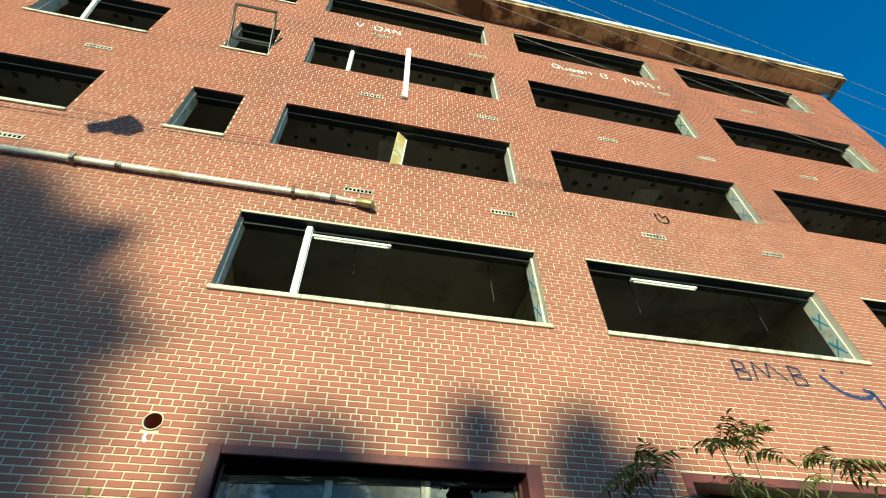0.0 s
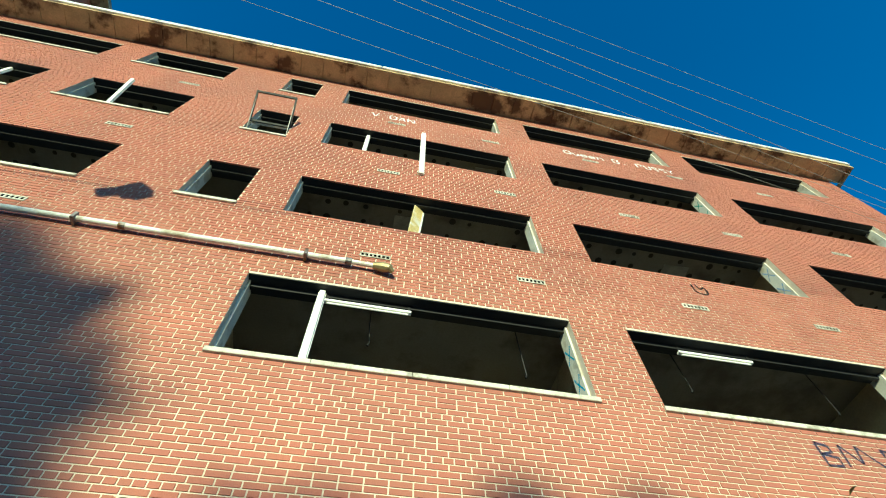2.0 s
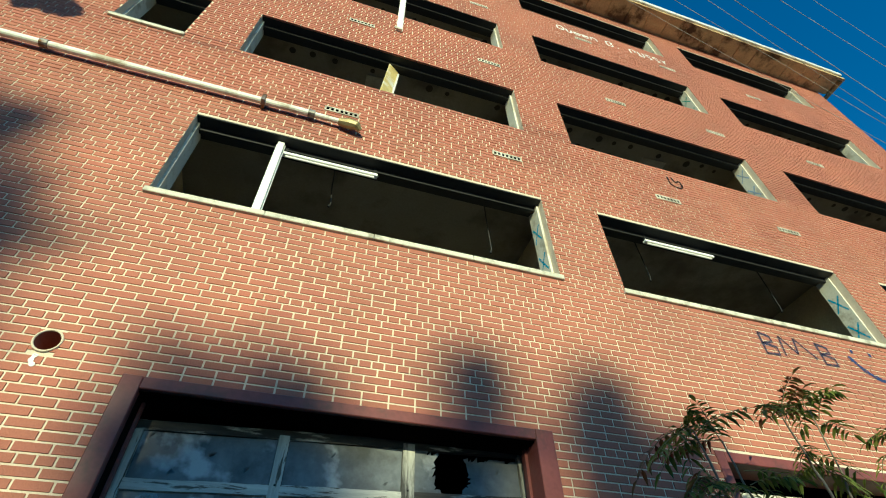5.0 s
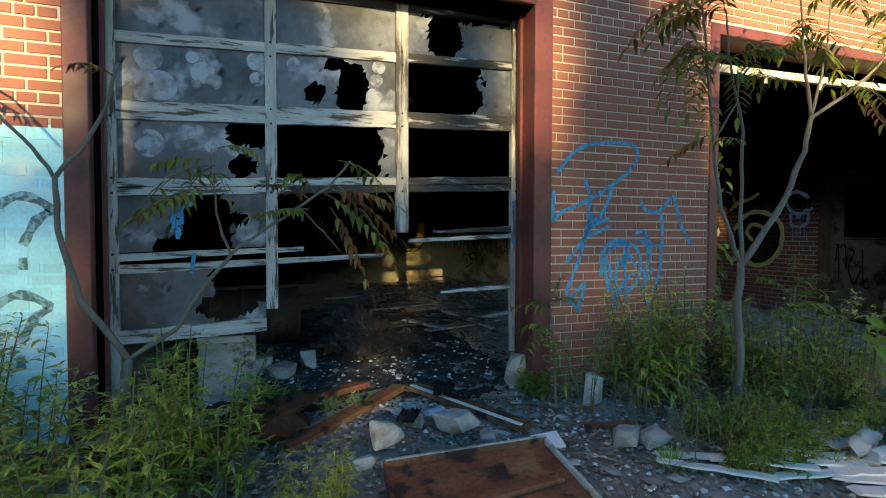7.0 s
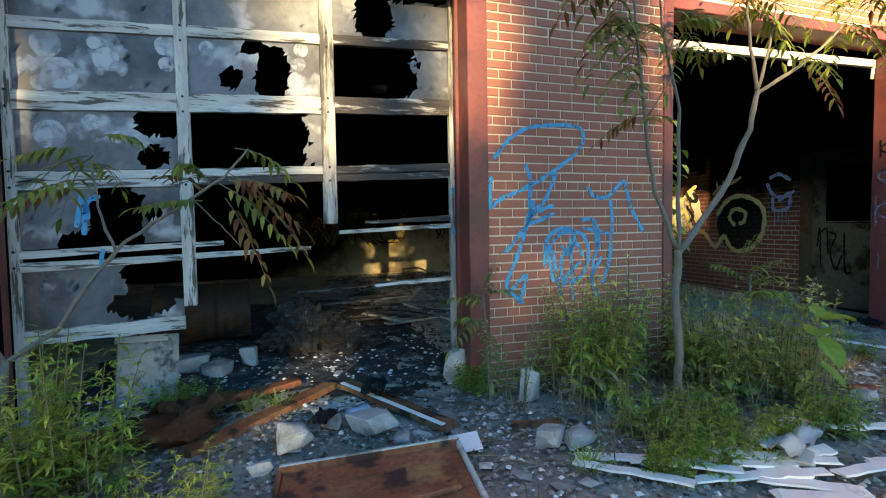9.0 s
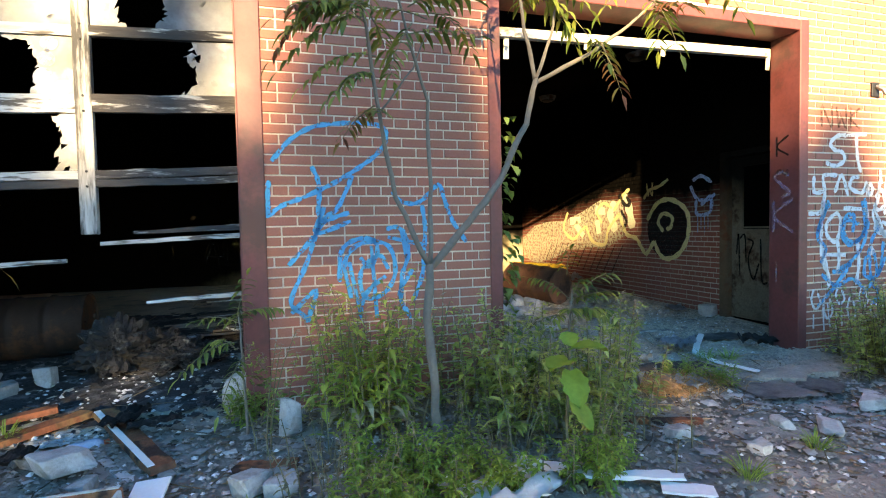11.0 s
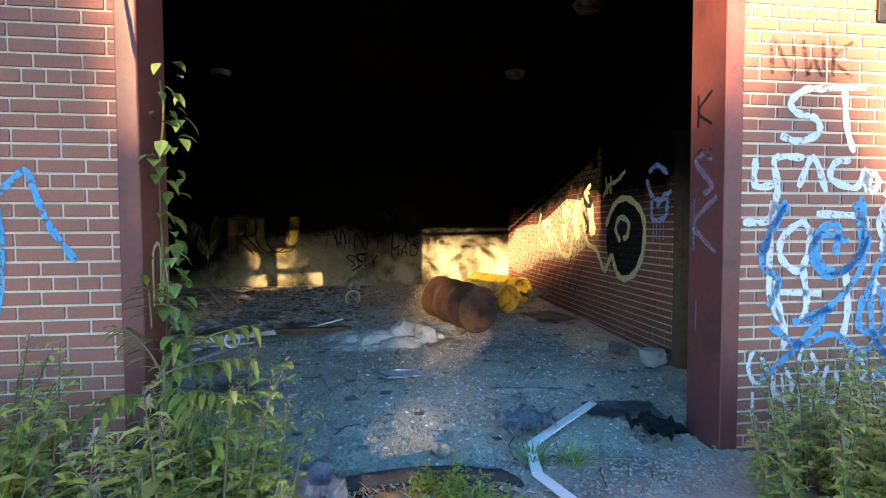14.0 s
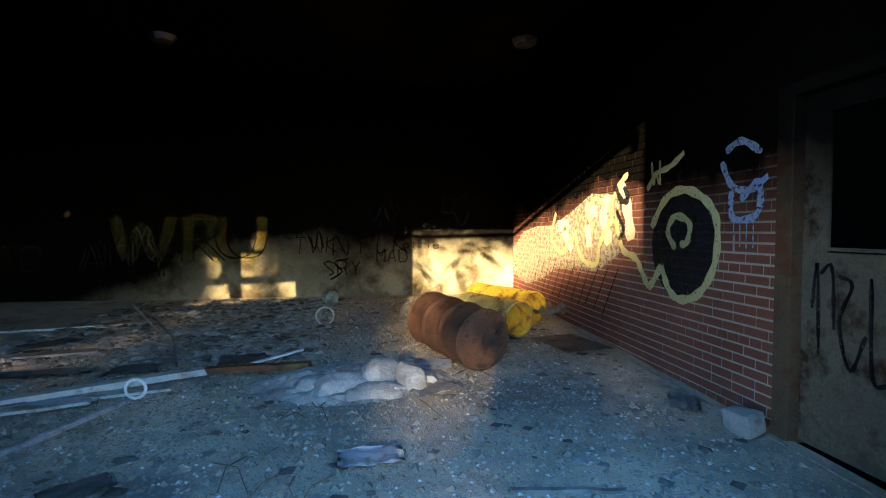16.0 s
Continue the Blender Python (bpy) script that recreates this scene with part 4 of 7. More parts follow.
def pane(x0, x1, z0, z1, holes, seed):
    """A dusty sheet of glass with jagged holes (cx, cz, rx, rz)."""
    rnd = random.Random(seed)
    bm = bmesh.new()
    nx, nz = max(3, round((x1 - x0) / 0.028)), max(3, round((z1 - z0) / 0.028))
    vs = {}
    for i in range(nx + 1):
        for k in range(nz + 1):
            inner = 0 < i < nx and 0 < k < nz
            x, z = x0 + (x1 - x0) * i / nx + inner * rnd.uniform(-0.012, 0.012), z0 + (z1 - z0) * k / nz + inner * rnd.uniform(-0.012, 0.012)
            vs[i, k] = (x, z)
    made = {}

    def v(i, k):
        if (i, k) not in made:
            x, z = vs[i, k]
            made[i, k] = bm.verts.new((x, DY + 0.02 + 0.003 * noise.noise((x * 3, z * 3, seed)), zt(z, x)))
        return made[i, k]

    for i in range(nx):
        for k in range(nz):
            for tri in (((i, k), (i + 1, k), (i + 1, k + 1)), ((i, k), (i + 1, k + 1), (i, k + 1))):
                x, z = sum(vs[p][0] for p in tri) / 3, sum(vs[p][1] for p in tri) / 3
                if any(((x - a) / c) ** 2 + ((z - b) / d) ** 2 < 1 + 0.45 * noise.noise((x * 9, z * 9, seed)) + 0.3 * noise.noise((x * 22, z * 22, seed)) for a, b, c, d in holes):
                    continue
                bm.faces.new([v(*p) for p in tri])
    part("pane", bm, DUSTY, door, "dusty soot-stained pane with jagged holes" if holes else "dusty soot-stained pane", True)


L, M, R = (-0.805, 0.098), (0.182, 1.048), (1.152, 2.038)
rowz = ((2.84, 3.165), (2.392, 2.769), (1.89, 2.268), (1.40, 1.772), (0.888, 1.26))
pane(*L, *rowz[0], (), 1)
pane(*M, *rowz[0], (), 2)
pane(*R, *rowz[0], ((1.45, 3.0, 0.14, 0.2), (1.7, 3.2, 0.5, 0.08)), 3)
pane(*L, *rowz[1], (), 4)
pane(*M, *rowz[1], ((0.45, 2.51, 0.07, 0.08), (0.72, 2.55, 0.12, 0.20), (0.6, 2.72, 0.08, 0.05)), 5)
pane(*R, *rowz[1], ((1.36, 2.6, 0.42, 0.36),), 6)
pane(*L, *rowz[2], ((0.0, 2.2, 0.16, 0.10), (-0.05, 1.98, 0.09, 0.08)), 7)
pane(*M, *rowz[2], ((0.45, 2.08, 0.50, 0.6),), 8)
pane(*L, *rowz[3], ((-0.28, 1.56, 0.17, 0.24), (-0.48, 1.43, 0.13, 0.07), (-0.10, 1.6, 0.08, 0.05)), 9)
pane(*L, *rowz[4], ((0.0, 1.2, 0.28, 0.22), (-0.15, 1.0, 0.2, 0.1)), 10)
# sky reflections painted as pale round blobs on the upper glass
SKY_BLOB = spray("sky_reflection_pale", (0.66, 0.69, 0.73), 0.55, 9)
rnd = random.Random(62)
bm = bmesh.new()
for x, z, q in ((-0.62, 2.68, 0.085), (-0.72, 2.55, 0.06), (-0.55, 2.50, 0.10), (-0.30, 2.60, 0.075), (-0.66, 2.44, 0.05), (0.04, 2.70, 0.06), (0.05, 2.58, 0.05), (-0.36, 2.70, 0.04), (0.30, 2.70, 0.05), (0.90, 2.62, 0.05),
                (-0.62, 2.12, 0.09), (-0.40, 2.20, 0.05), (-0.25, 2.10, 0.04), (0.88, 2.50, 0.06), (0.92, 2.72, 0.05)):
    ring = [bm.verts.new((x + q * math.cos(a) * (1 + 0.15 * noise.noise((x * 9, a, 1))), DY + 0.012, zt(z, x) + q * math.sin(a) * (1 + 0.15 * noise.noise((z * 9, a, 4))))) for a in (k * math.pi / 9 for k in range(18))]
    bm.faces.new(ring)
tag("chalk_smudges", bm, SKY_BLOB, "pale round sky reflections painted on dusty garage door glass")
t = thing("fallen_door_panel", "fallen grey door panel leaning in the garage opening", "panel", pose(-0.17, INNER + 0.1, 0.24, -14))
part("panel", boxm(-0.2, 0.19, -0.012, 0.012, 0, 0.50, None, 0.01), mat("mottled_panel", (0.30, 0.30, 0.27), 0.7, vary=0.3, scale=9, stain=(0.07, 0.07, 0.07), stain_scale=9), t)
part("batten", boxm(-0.21, 0.12, -0.035, -0.0125, 0.45, 0.50, None, 0.004), WOOD, t)

# rolled door's bottom rail hanging in the open garage
RAIL = mat("dirty_white_rail", (0.55, 0.52, 0.46), 0.6, vary=0.2, scale=6, stain=(0.22, 0.18, 0.13), stain_scale=5)
t = thing("hanging_door_rail", "battered white door rail hanging across the opening", "door rail")
bar = pose(3.98, INNER - 0.05, 3.06, 0, -1.2)
part("rail", boxm(0, 3.0, 0, 0.045, 0, 0.085, bar, 0.006), RAIL, t)
part("lip", boxm(0.06, 2.96, -0.02, -0.001, 0.0, 0.035, bar, 0.004), RAIL, t)
for x, l in ((0.14, 0.17), (1.7, 0.06), (0.9, 0.05), (2.95, 0.12)):
    part("torn_strip", boxm(x, x + 0.045, 0.003, 0.012, -l, 0.0, bar @ pose(0, 0, 0, 6)), RAIL, t)
part("roller", tube(bmesh.new(), ((3.98, INNER + 0.2, 3.45), (6.98, INNER + 0.2, 3.45)), 0.17, 16), SOOT_SHADE, t, "sooty rolled-up curtain")

# ---- side wall, inner door ----
door_in = thing("door_1", "dirty cream steel door with a dark window and black tag", "door", kind="structure")
# gloom over the doorway painted into the tops of leaf and frame
CREAM = mat("dirty_cream_paint", (0.16, 0.135, 0.095), 0.7, vary=0.35, scale=4, stain=(0.05, 0.025, 0.015), stain_scale=4, soot_gloom=(2.0, 2.7), spec=0.1)
JAMB = mat("rusty_tan_frame", (0.12, 0.08, 0.05), 0.75, stain=(0.13, 0.05, 0.025), stain_scale=5, soot_gloom=(2.0, 2.7), spec=0.1)
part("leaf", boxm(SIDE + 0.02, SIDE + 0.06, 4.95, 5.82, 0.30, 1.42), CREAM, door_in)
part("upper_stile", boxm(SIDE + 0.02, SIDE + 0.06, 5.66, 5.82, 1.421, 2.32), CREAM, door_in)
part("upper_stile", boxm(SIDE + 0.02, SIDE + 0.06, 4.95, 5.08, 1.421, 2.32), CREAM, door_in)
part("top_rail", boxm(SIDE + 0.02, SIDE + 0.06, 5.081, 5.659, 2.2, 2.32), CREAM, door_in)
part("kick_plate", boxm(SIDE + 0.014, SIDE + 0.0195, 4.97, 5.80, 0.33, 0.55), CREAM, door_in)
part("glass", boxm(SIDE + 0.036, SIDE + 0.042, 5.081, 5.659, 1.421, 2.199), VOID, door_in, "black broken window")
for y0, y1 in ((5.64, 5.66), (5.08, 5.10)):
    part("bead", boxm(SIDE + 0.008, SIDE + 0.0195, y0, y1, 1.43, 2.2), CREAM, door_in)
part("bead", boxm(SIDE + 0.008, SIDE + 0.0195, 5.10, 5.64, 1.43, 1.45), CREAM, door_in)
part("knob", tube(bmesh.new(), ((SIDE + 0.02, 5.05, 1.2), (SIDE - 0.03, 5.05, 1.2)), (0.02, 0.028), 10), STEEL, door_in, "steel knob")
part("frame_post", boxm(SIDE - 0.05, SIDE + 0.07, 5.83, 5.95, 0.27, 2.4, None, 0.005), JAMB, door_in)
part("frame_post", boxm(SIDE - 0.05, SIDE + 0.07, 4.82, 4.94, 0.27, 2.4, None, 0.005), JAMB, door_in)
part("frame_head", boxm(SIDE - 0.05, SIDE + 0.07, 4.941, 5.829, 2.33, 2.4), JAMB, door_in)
bm = bmesh.new()
ond = lambda y, z: (SIDE + 0.010, y, z)
for pts in (((5.74, 1.1), (5.71, 1.36), (5.69, 0.85)), ((5.69, 1.3), (5.62, 1.34), (5.60, 1.0)), ((5.58, 1.3), (5.5, 1.25), (5.57, 1.05), (5.5, 0.8), (5.42, 1.0)), ((5.40, 1.3), (5.38, 0.8), (5.30, 0.78))):
    stroke(bm, pts, 0.022, ond)
tag("black_graffiti", bm, BLACK_P, "black scrawled tag on the cream door")
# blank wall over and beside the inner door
structure("wall_behind_inner_door", boxm(SIDE + 0.075, SIDE + 0.3, INNER + 0.004, 5.948, 0.0, 2.4), SOOT_SHADE, "dark blocking behind the inner door", "wall")
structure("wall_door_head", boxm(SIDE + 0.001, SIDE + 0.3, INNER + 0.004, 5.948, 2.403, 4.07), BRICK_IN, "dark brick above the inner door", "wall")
# black disc and pale outline letters
bm = bmesh.new()
bmesh.ops.create_circle(bm, cap_ends=True, segments=36, radius=1.0, matrix=Matrix.Translation((SIDE - 0.0035, 6.96, 1.42)) @ Matrix.Rotation(radians(90), 4, 'Y') @ Matrix.Diagonal((0.44, 0.42, 1, 1)))
tag("black_graffiti", bm, BLACK_P, "large black painted disc on brick")
bm = bmesh.new()
for pts in (((7.39, 1.57), (7.18, 1.81), (6.92, 1.87), (6.66, 1.77), (6.53, 1.6), (6.55, 1.29), (6.72, 1.06), (6.96, 0.98), (7.12, 1.05), (7.23, 1.24)),
            ((7.23, 1.24), (7.41, 1.04), (7.53, 1.14), (7.66, 1.28), (7.89, 1.34), (8.0, 1.5), (8.09, 1.7)), ((8.09, 1.7), (8.41, 1.42), (8.52, 1.16), (8.9, 1.21), (9.12, 1.49)),
            ((9.12, 1.49), (9.3, 1.4), (9.58, 1.24), (9.94, 1.45), (9.77, 1.78))):
    stroke(bm, pts, 0.07, on_side)
stroke(bm, ((7.03, 1.39), (7.14, 1.53), (7.04, 1.66), (6.85, 1.6), (6.88, 1.45), (6.97, 1.43)), 0.06, on_side)
stroke(bm, ((7.47, 1.91), (7.33, 2.04), (7.12, 2.08), (6.93, 2.17)), 0.05, on_side)
write(bm, "W", 7.2, 1.95, 0.2, 0.03, lambda y, z: on_side(14.6 - y, z))
stroke(bm, ((8.25, 1.75), (8.0, 2.0), (7.82, 2.1)), 0.06, on_side)
stroke(bm, ((8.6, 1.55), (8.75, 1.75), (8.55, 1.9), (8.3, 1.8)), 0.06, on_side)
tag("pale_graffiti", bm, YELLOW_P, "large pale bubble letters outlined on the brick wall")
# cream fill set where the sun patch lies, brightening it in colour
bm = bmesh.new()
for pts in (((7.75, 1.45), (7.85, 1.8), (8.0, 2.0)), ((8.2, 1.4), (8.35, 1.7), (8.2, 1.9)), ((8.7, 1.35), (8.75, 1.6)), ((9.2, 1.3), (9.5, 1.55)), ((8.5, 1.75), (8.8, 1.8)), ((9.3, 1.62), (9.7, 1.6))):
    stroke(bm, pts, 0.17, lambda y, z: (SIDE - 0.004, y, z))
# cream band along the sun patch adds to its brightness by colour
wash = bmesh.new()
stroke(wash, ((7.95, 1.62), (9.2, 1.42), (10.5, 1.2), (11.85, 1.0)), 0.75, lambda y, z: (SIDE - 0.0032, y, z), 2)
tag("pale_wash", wash, spray("sun_patch_cream", (0.74, 0.68, 0.48), 0.55, 18), "cream wash brightening the sun patch on the brick wall")
tag("pale_fill", bm, spray("sunlit_cream_paint", (0.78, 0.72, 0.5), 0.92), "cream paint filling bubble letters and brightening the sun patch on brick")
bm = bmesh.new()
for k in range(12):
    y = 8.0 + 0.22 * k
    stroke(bm, ((y, 1.15), (y + 0.35, 0.62 + 0.03 * (k % 3))), 0.02, on_side, 3)
stroke(bm, ((8.1, 2.03), (7.95, 1.85), (7.81, 1.85), (7.9, 1.98)), 0.07, on_side)
stroke(bm, ((8.05, 1.75), (7.9, 1.55), (8.0, 1.45)), 0.05, on_side)
tag("black_graffiti", bm, BLACK_P, "black hatching strokes under bubble letters")
bm = bmesh.new()
for pts in (((6.49, 2.03), (6.39, 1.86), (6.22, 1.81), (6.06, 1.89)), ((6.39, 1.82), (6.37, 1.63), (6.15, 1.65), (6.14, 1.86), (6.3, 1.75)), ((6.45, 2.1), (6.3, 2.15), (6.12, 2.05))):
    stroke(bm, pts, 0.05, on_side)
for k in range(4):
    stroke(bm, ((6.36 - 0.06 * k, 1.63), (6.36 - 0.06 * k, 1.38 + 0.05 * (k % 2))), 0.012, on_side)
tag("pale_graffiti", bm, PALE_P, "pale blue sprayed face-like scribble with drips")
# back wall tags
bm = bmesh.new()
write(bm, "I eat ass", 5.78, 1.55, 0.20, 0.025, on_back)
write(bm, "ollie", 5.8, 1.23, 0.14, 0.02, on_back)
write(bm, "NICK", 4.6, 1.12, 0.36, 0.03, on_back, 0.1, 0.05)
write(bm, "SRY", 4.45, 0.78, 0.24, 0.028, on_back)
write(bm, "RUN", 5.0, 1.62, 0.26, 0.028, on_back)
write(bm, "AK", 5.5, 1.85, 0.22, 0.028, on_back)
write(bm, "OS", 6.9, 1.95, 0.22, 0.03, on_back)
write(bm, "RLR", 3.7, 1.42, 0.16, 0.02, on_back)
write(bm, "TWK", 3.95, 1.15, 0.28, 0.022, on_back, 0.1, 0.04)
write(bm, "MAD", 5.35, 1.0, 0.2, 0.025, on_back)
write(bm, "VAW", 0.85, 1.2, 0.3, 0.022, on_back, 0.2)
write(bm, "DS", 6.5, 1.85, 0.3, 0.03, on_back)
write(bm, "AO", -0.6, 0.9, 0.4, 0.04, on_back)
tag("black_graffiti", bm, spray("thin_black_paint", (0.015, 0.014, 0.012), 0.8), "black handwritten tags across the back wall")
bm, edge = bmesh.new(), bmesh.new()
for pts in (((1.15, 1.78), (1.34, 1.06), (1.55, 1.62), (1.78, 1.06), (2.02, 1.78)), ((2.25, 1.05), (2.27, 1.78)), ((2.29, 1.74), (2.62, 1.72), (2.58, 1.44), (2.32, 1.40)), ((2.42, 1.40), (2.74, 1.05)),
            ((2.78, 1.78), (2.80, 1.30), (3.0, 1.10), (3.3, 1.14), (3.42, 1.40), (3.44, 1.78))):
    stroke(bm, pts, 0.17, lambda x, z: (x, BACK - 0.0035, z), 4)
    for d in (-0.09, 0.09):
        stroke(edge, [(a + d, b) for a, b in pts], 0.022, on_back, 4)
tag("mustard_graffiti", bm, GOLD_P, "large mustard letters on the back wall")
for pts in (((0.62, 0.86), (0.80, 1.34), (0.94, 0.84)), ((0.70, 1.02), (0.92, 1.02)), ((1.04, 1.36), (1.05, 0.86), (1.28, 0.84)), ((1.38, 1.34), (1.40, 0.84), (1.62, 0.84)), ((1.68, 1.38), (1.84, 1.1), (2.02, 1.40)), ((1.84, 1.1), (1.84, 0.80))):
    for d in (-0.035, 0.035):
        stroke(edge, [(a + d, b) for a, b in pts], 0.022, on_back, 3)
for pts in (((4.18, 1.50), (4.30, 1.22), (4.36, 1.56), (4.44, 1.24)), ((4.55, 0.70), (4.75, 0.84), (4.62, 1.0), (4.86, 1.06)), ((6.7, 1.86), (6.84, 1.62), (6.98, 1.88)), ((5.2, 1.95), (5.3, 1.7), (5.45, 1.98), (5.55, 1.7))):
    stroke(edge, pts, 0.03, on_back, 3)
tag("black_graffiti", edge, BLACK_P, "black outlines and hollow letters on the back wall")

# ---- things on the garage floor ----
YEL = mat("yellow_coated_pipe", (0.66, 0.43, 0.05), 0.5, 0.1, vary=0.25, scale=6, stain=(0.22, 0.09, 0.03), stain_scale=5)
GREYY = mat("grey_yellow_pipe", (0.48, 0.38, 0.15), 0.55, 0.2, vary=0.25, scale=6, stain=(0.2, 0.1, 0.04), stain_scale=5)
ASH = mat("grey_rubble", (0.46, 0.45, 0.43), 0.95, vary=0.3, scale=6, fine=50, bump=0.6, island=0.25)
ROCK = mat("pale_concrete_chunk", (0.42, 0.41, 0.38), 0.9, vary=0.2, scale=8, fine=60, bump=0.6, stain=(0.25, 0.23, 0.2), stain_scale=6)


def drum(at, label, length=0.88, r=0.29, material=RUST):
    d = thing("oil_drum", label, "drum", at)
    prof = []
    for k in range(41):
        u = k / 40
        rr = r + (0.012 if abs(u - 0.34) < 0.02 or abs(u - 0.66) < 0.02 else 0.0) + (0.008 if u < 0.02 or u > 0.98 else 0) + 0.004 * math.sin(u * 60)* (0.3)
        prof.append((u * length, rr))
    bm = bmesh.new()
    tube(bm, [(0, y, 0) for y, q in prof], [q for y, q in prof], 32, False)
    for v in bm.verts:
        v.co += Vector((v.co.x, 0, v.co.z)).normalized() * 0.008 * noise.noise(v.co * 5)
    part("shell", bm, material, d, "", True)
    for y in (0.015, length - 0.015):
        bm = bmesh.new()
        bmesh.ops.create_circle(bm, cap_ends=True, segments=32, radius=r - 0.003, matrix=pose(0, y, 0, 90))
        cap = part("end_cap", bm, material, d)
        if y < 0.1:
            face_cap = cap
        bm = bmesh.new()
        tube(bm, [(r * math.cos(a), y + (0.012 if y > 0.1 else -0.012), r * math.sin(a)) for a in (k * math.pi / 16 for k in range(33))], 0.009, 6, False)
        part("chime", bm, material, d)
    for a, q in ((0.16, 0.028), (-0.17, 0.014)):
        bm = bmesh.new()
        tube(bm, ((a, 0.01, 0.05), (a, -0.012, 0.05)), q, 10)
        part("bung", bm, material, face_cap)
    return d


def fz(x, y):
    return floor_z(x, y) + 0.004


drum(pose(6.24, 7.42, fz(6.24, 7.5) + 0.27, 3, 0, 22), "rusty steel drum lying on its side", 0.95, 0.27, mat("dark_rusted_drum", (0.15, 0.068, 0.042), 0.65, 0.1, vary=0.4, scale=5, bump=0.4, stain=(0.20, 0.10, 0.045), stain_scale=3.5, stain_at=(0.5, 0.66), stain2=((0.06, 0.03, 0.022), 6.0, 0.55, 0.66)))
drum(pose(0.40, 6.60, fz(0, 6.5) + 0.30, 0, 0, 95), "charred steel drum lying inside the burnt garage", 0.88, 0.30, mat("charred_drum", (0.05, 0.03, 0.022), 0.7, 0.3, stain=(0.16, 0.07, 0.035), stain_scale=3))


def ribbed_pipe(at, length, r, material, label):
    d = thing("corrugated_pipe", label, "pipe", at, "corrugated pipes")
    n = int(length / 0.016)
    bm = bmesh.new()
    tube(bm, [(0, length * k / n, 0) for k in range(n + 1)], [r + 0.012 * math.sin(k * math.pi / 2) for k in range(n + 1)], 28, False)
    part("outer_wall", bm, material, d, "", True)
    bm = bmesh.new()
    tube(bm, [(0, length * k / n, 0) for k in range(n + 1)], [r - 0.016 + 0.010 * math.sin(k * math.pi / 2) for k in range(n + 1)], 28, False)
    bmesh.ops.reverse_faces(bm, faces=bm.faces)
    part("inner_wall", bm, YEL, d, "rust-stained yellow lining", True)
    bm = bmesh.new()
    tube(bm, [((r - 0.003) * math.cos(a), 0.0, (r - 0.003) * math.sin(a)) for a in (k * math.pi / 14 for k in range(29))], 0.014, 6, False)
    part("rim", bm, material, d, "", True)
    return d


ribbed_pipe(pose(6.88, 8.50, fz(6.8, 8.5) + 0.215, 0, 0, 24), 1.0, 0.195, GREYY, "grey-yellow corrugated pipe lying on the floor")
ribbed_pipe(pose(7.28, 9.20, fz(7.2, 9.2) + 0.215, 0, 0, 26), 1.2, 0.20, YEL, "yellow corrugated pipe lying on the floor")


def chunk(x, y, z, s, material, label, seed, category="rock", flat=0.7, rz=0.0, group="", name="concrete_chunk"):
    rnd = random.Random(seed)
    bm = bmesh.new()
    for i in range(8):
        j = [rnd.uniform(0.35, 1.05) for _ in range(3)]
        bm.verts.new(((1 if i & 1 else -1) * s[0] * j[0], (1 if i & 2 else -1) * s[1] * j[1], (1 if i & 4 else -1) * s[2] * flat * j[2]))
    for _ in range(7):
        v = Vector((rnd.gauss(0, 1), rnd.gauss(0, 1), rnd.gauss(0, 1))).normalized()
        bm.verts.new((v.x * s[0], v.y * s[1], v.z * s[2] * flat))
    bmesh.ops.convex_hull(bm, input=bm.verts)
    bmesh.ops.delete(bm, geom=[v for v in bm.verts if not v.link_faces], context='VERTS')
    bmesh.ops.bevel(bm, geom=list(bm.edges), offset=min(s) * 0.07, segments=1, affect='EDGES')
    low = min(v.co.z for v in bm.verts)
    for v in bm.verts:
        v.co.z -= low
    ob = part(name, bm, material)
    ob.matrix_basis = pose(x, y, z - 0.012, 0, 0, rz)
    return tagged(ob, label, category, group)


chunk(7.55, 5.95, fz(7.5, 5.9), (0.12, 0.11, 0.14), ROCK, "pale angular stone on the garage floor", 3, rz=20)
HEAP = mat("grey_cement_dust", (0.40, 0.385, 0.36), 0.95, vary=0.3, scale=7, fine=50, bump=0.8, stain=(0.24, 0.23, 0.215), stain_scale=5)
n = 44
verts, faces = [], []
for i in range(n + 1):
    for k in range(n + 1):
        u, v = 2 * i / n - 1, 2 * k / n - 1
        x, y = 5.12 + 0.85 * u, 7.28 + 0.50 * v
        lump = max(0.0, 1 - (u * u + v * v)) ** 0.7
        verts.append((x, y, fz(x, y) - 0.015 + lump * (0.10 + 0.07 * noise.noise((x * 5, y * 5, 2)) + 0.04 * noise.noise((x * 14, y * 14, 6)))))
for i in range(n):
    for k in range(n):
        a = i * (n + 1) + k
        faces.append((a, a + n + 1, a + n + 2, a + 1))
tagged(raw("rubble_mound", verts, faces, HEAP), "low mound of grey cement dust on the floor", "rubble", kind="stuff")
rnd = random.Random(21)
for k in range(30):
    a, q = rnd.uniform(0, 6.28), rnd.uniform(0, 1) ** 0.7
    x, y = 5.18 + 0.62 * q * math.cos(a), 7.22 + 0.38 * q * math.sin(a)
    s = rnd.uniform(0.035, 0.10)
    chunk(x, y, fz(x, y) + 0.085 * (1 - q), (s, s * rnd.uniform(0.6, 1), s * rnd.uniform(0.5, 0.9)), HEAP if k % 4 else ASH, "grey broken plaster lump in a rubble heap", 100 + k, "rubble", 0.7, rnd.uniform(0, 360), "rubble heap", "rubble_lump")


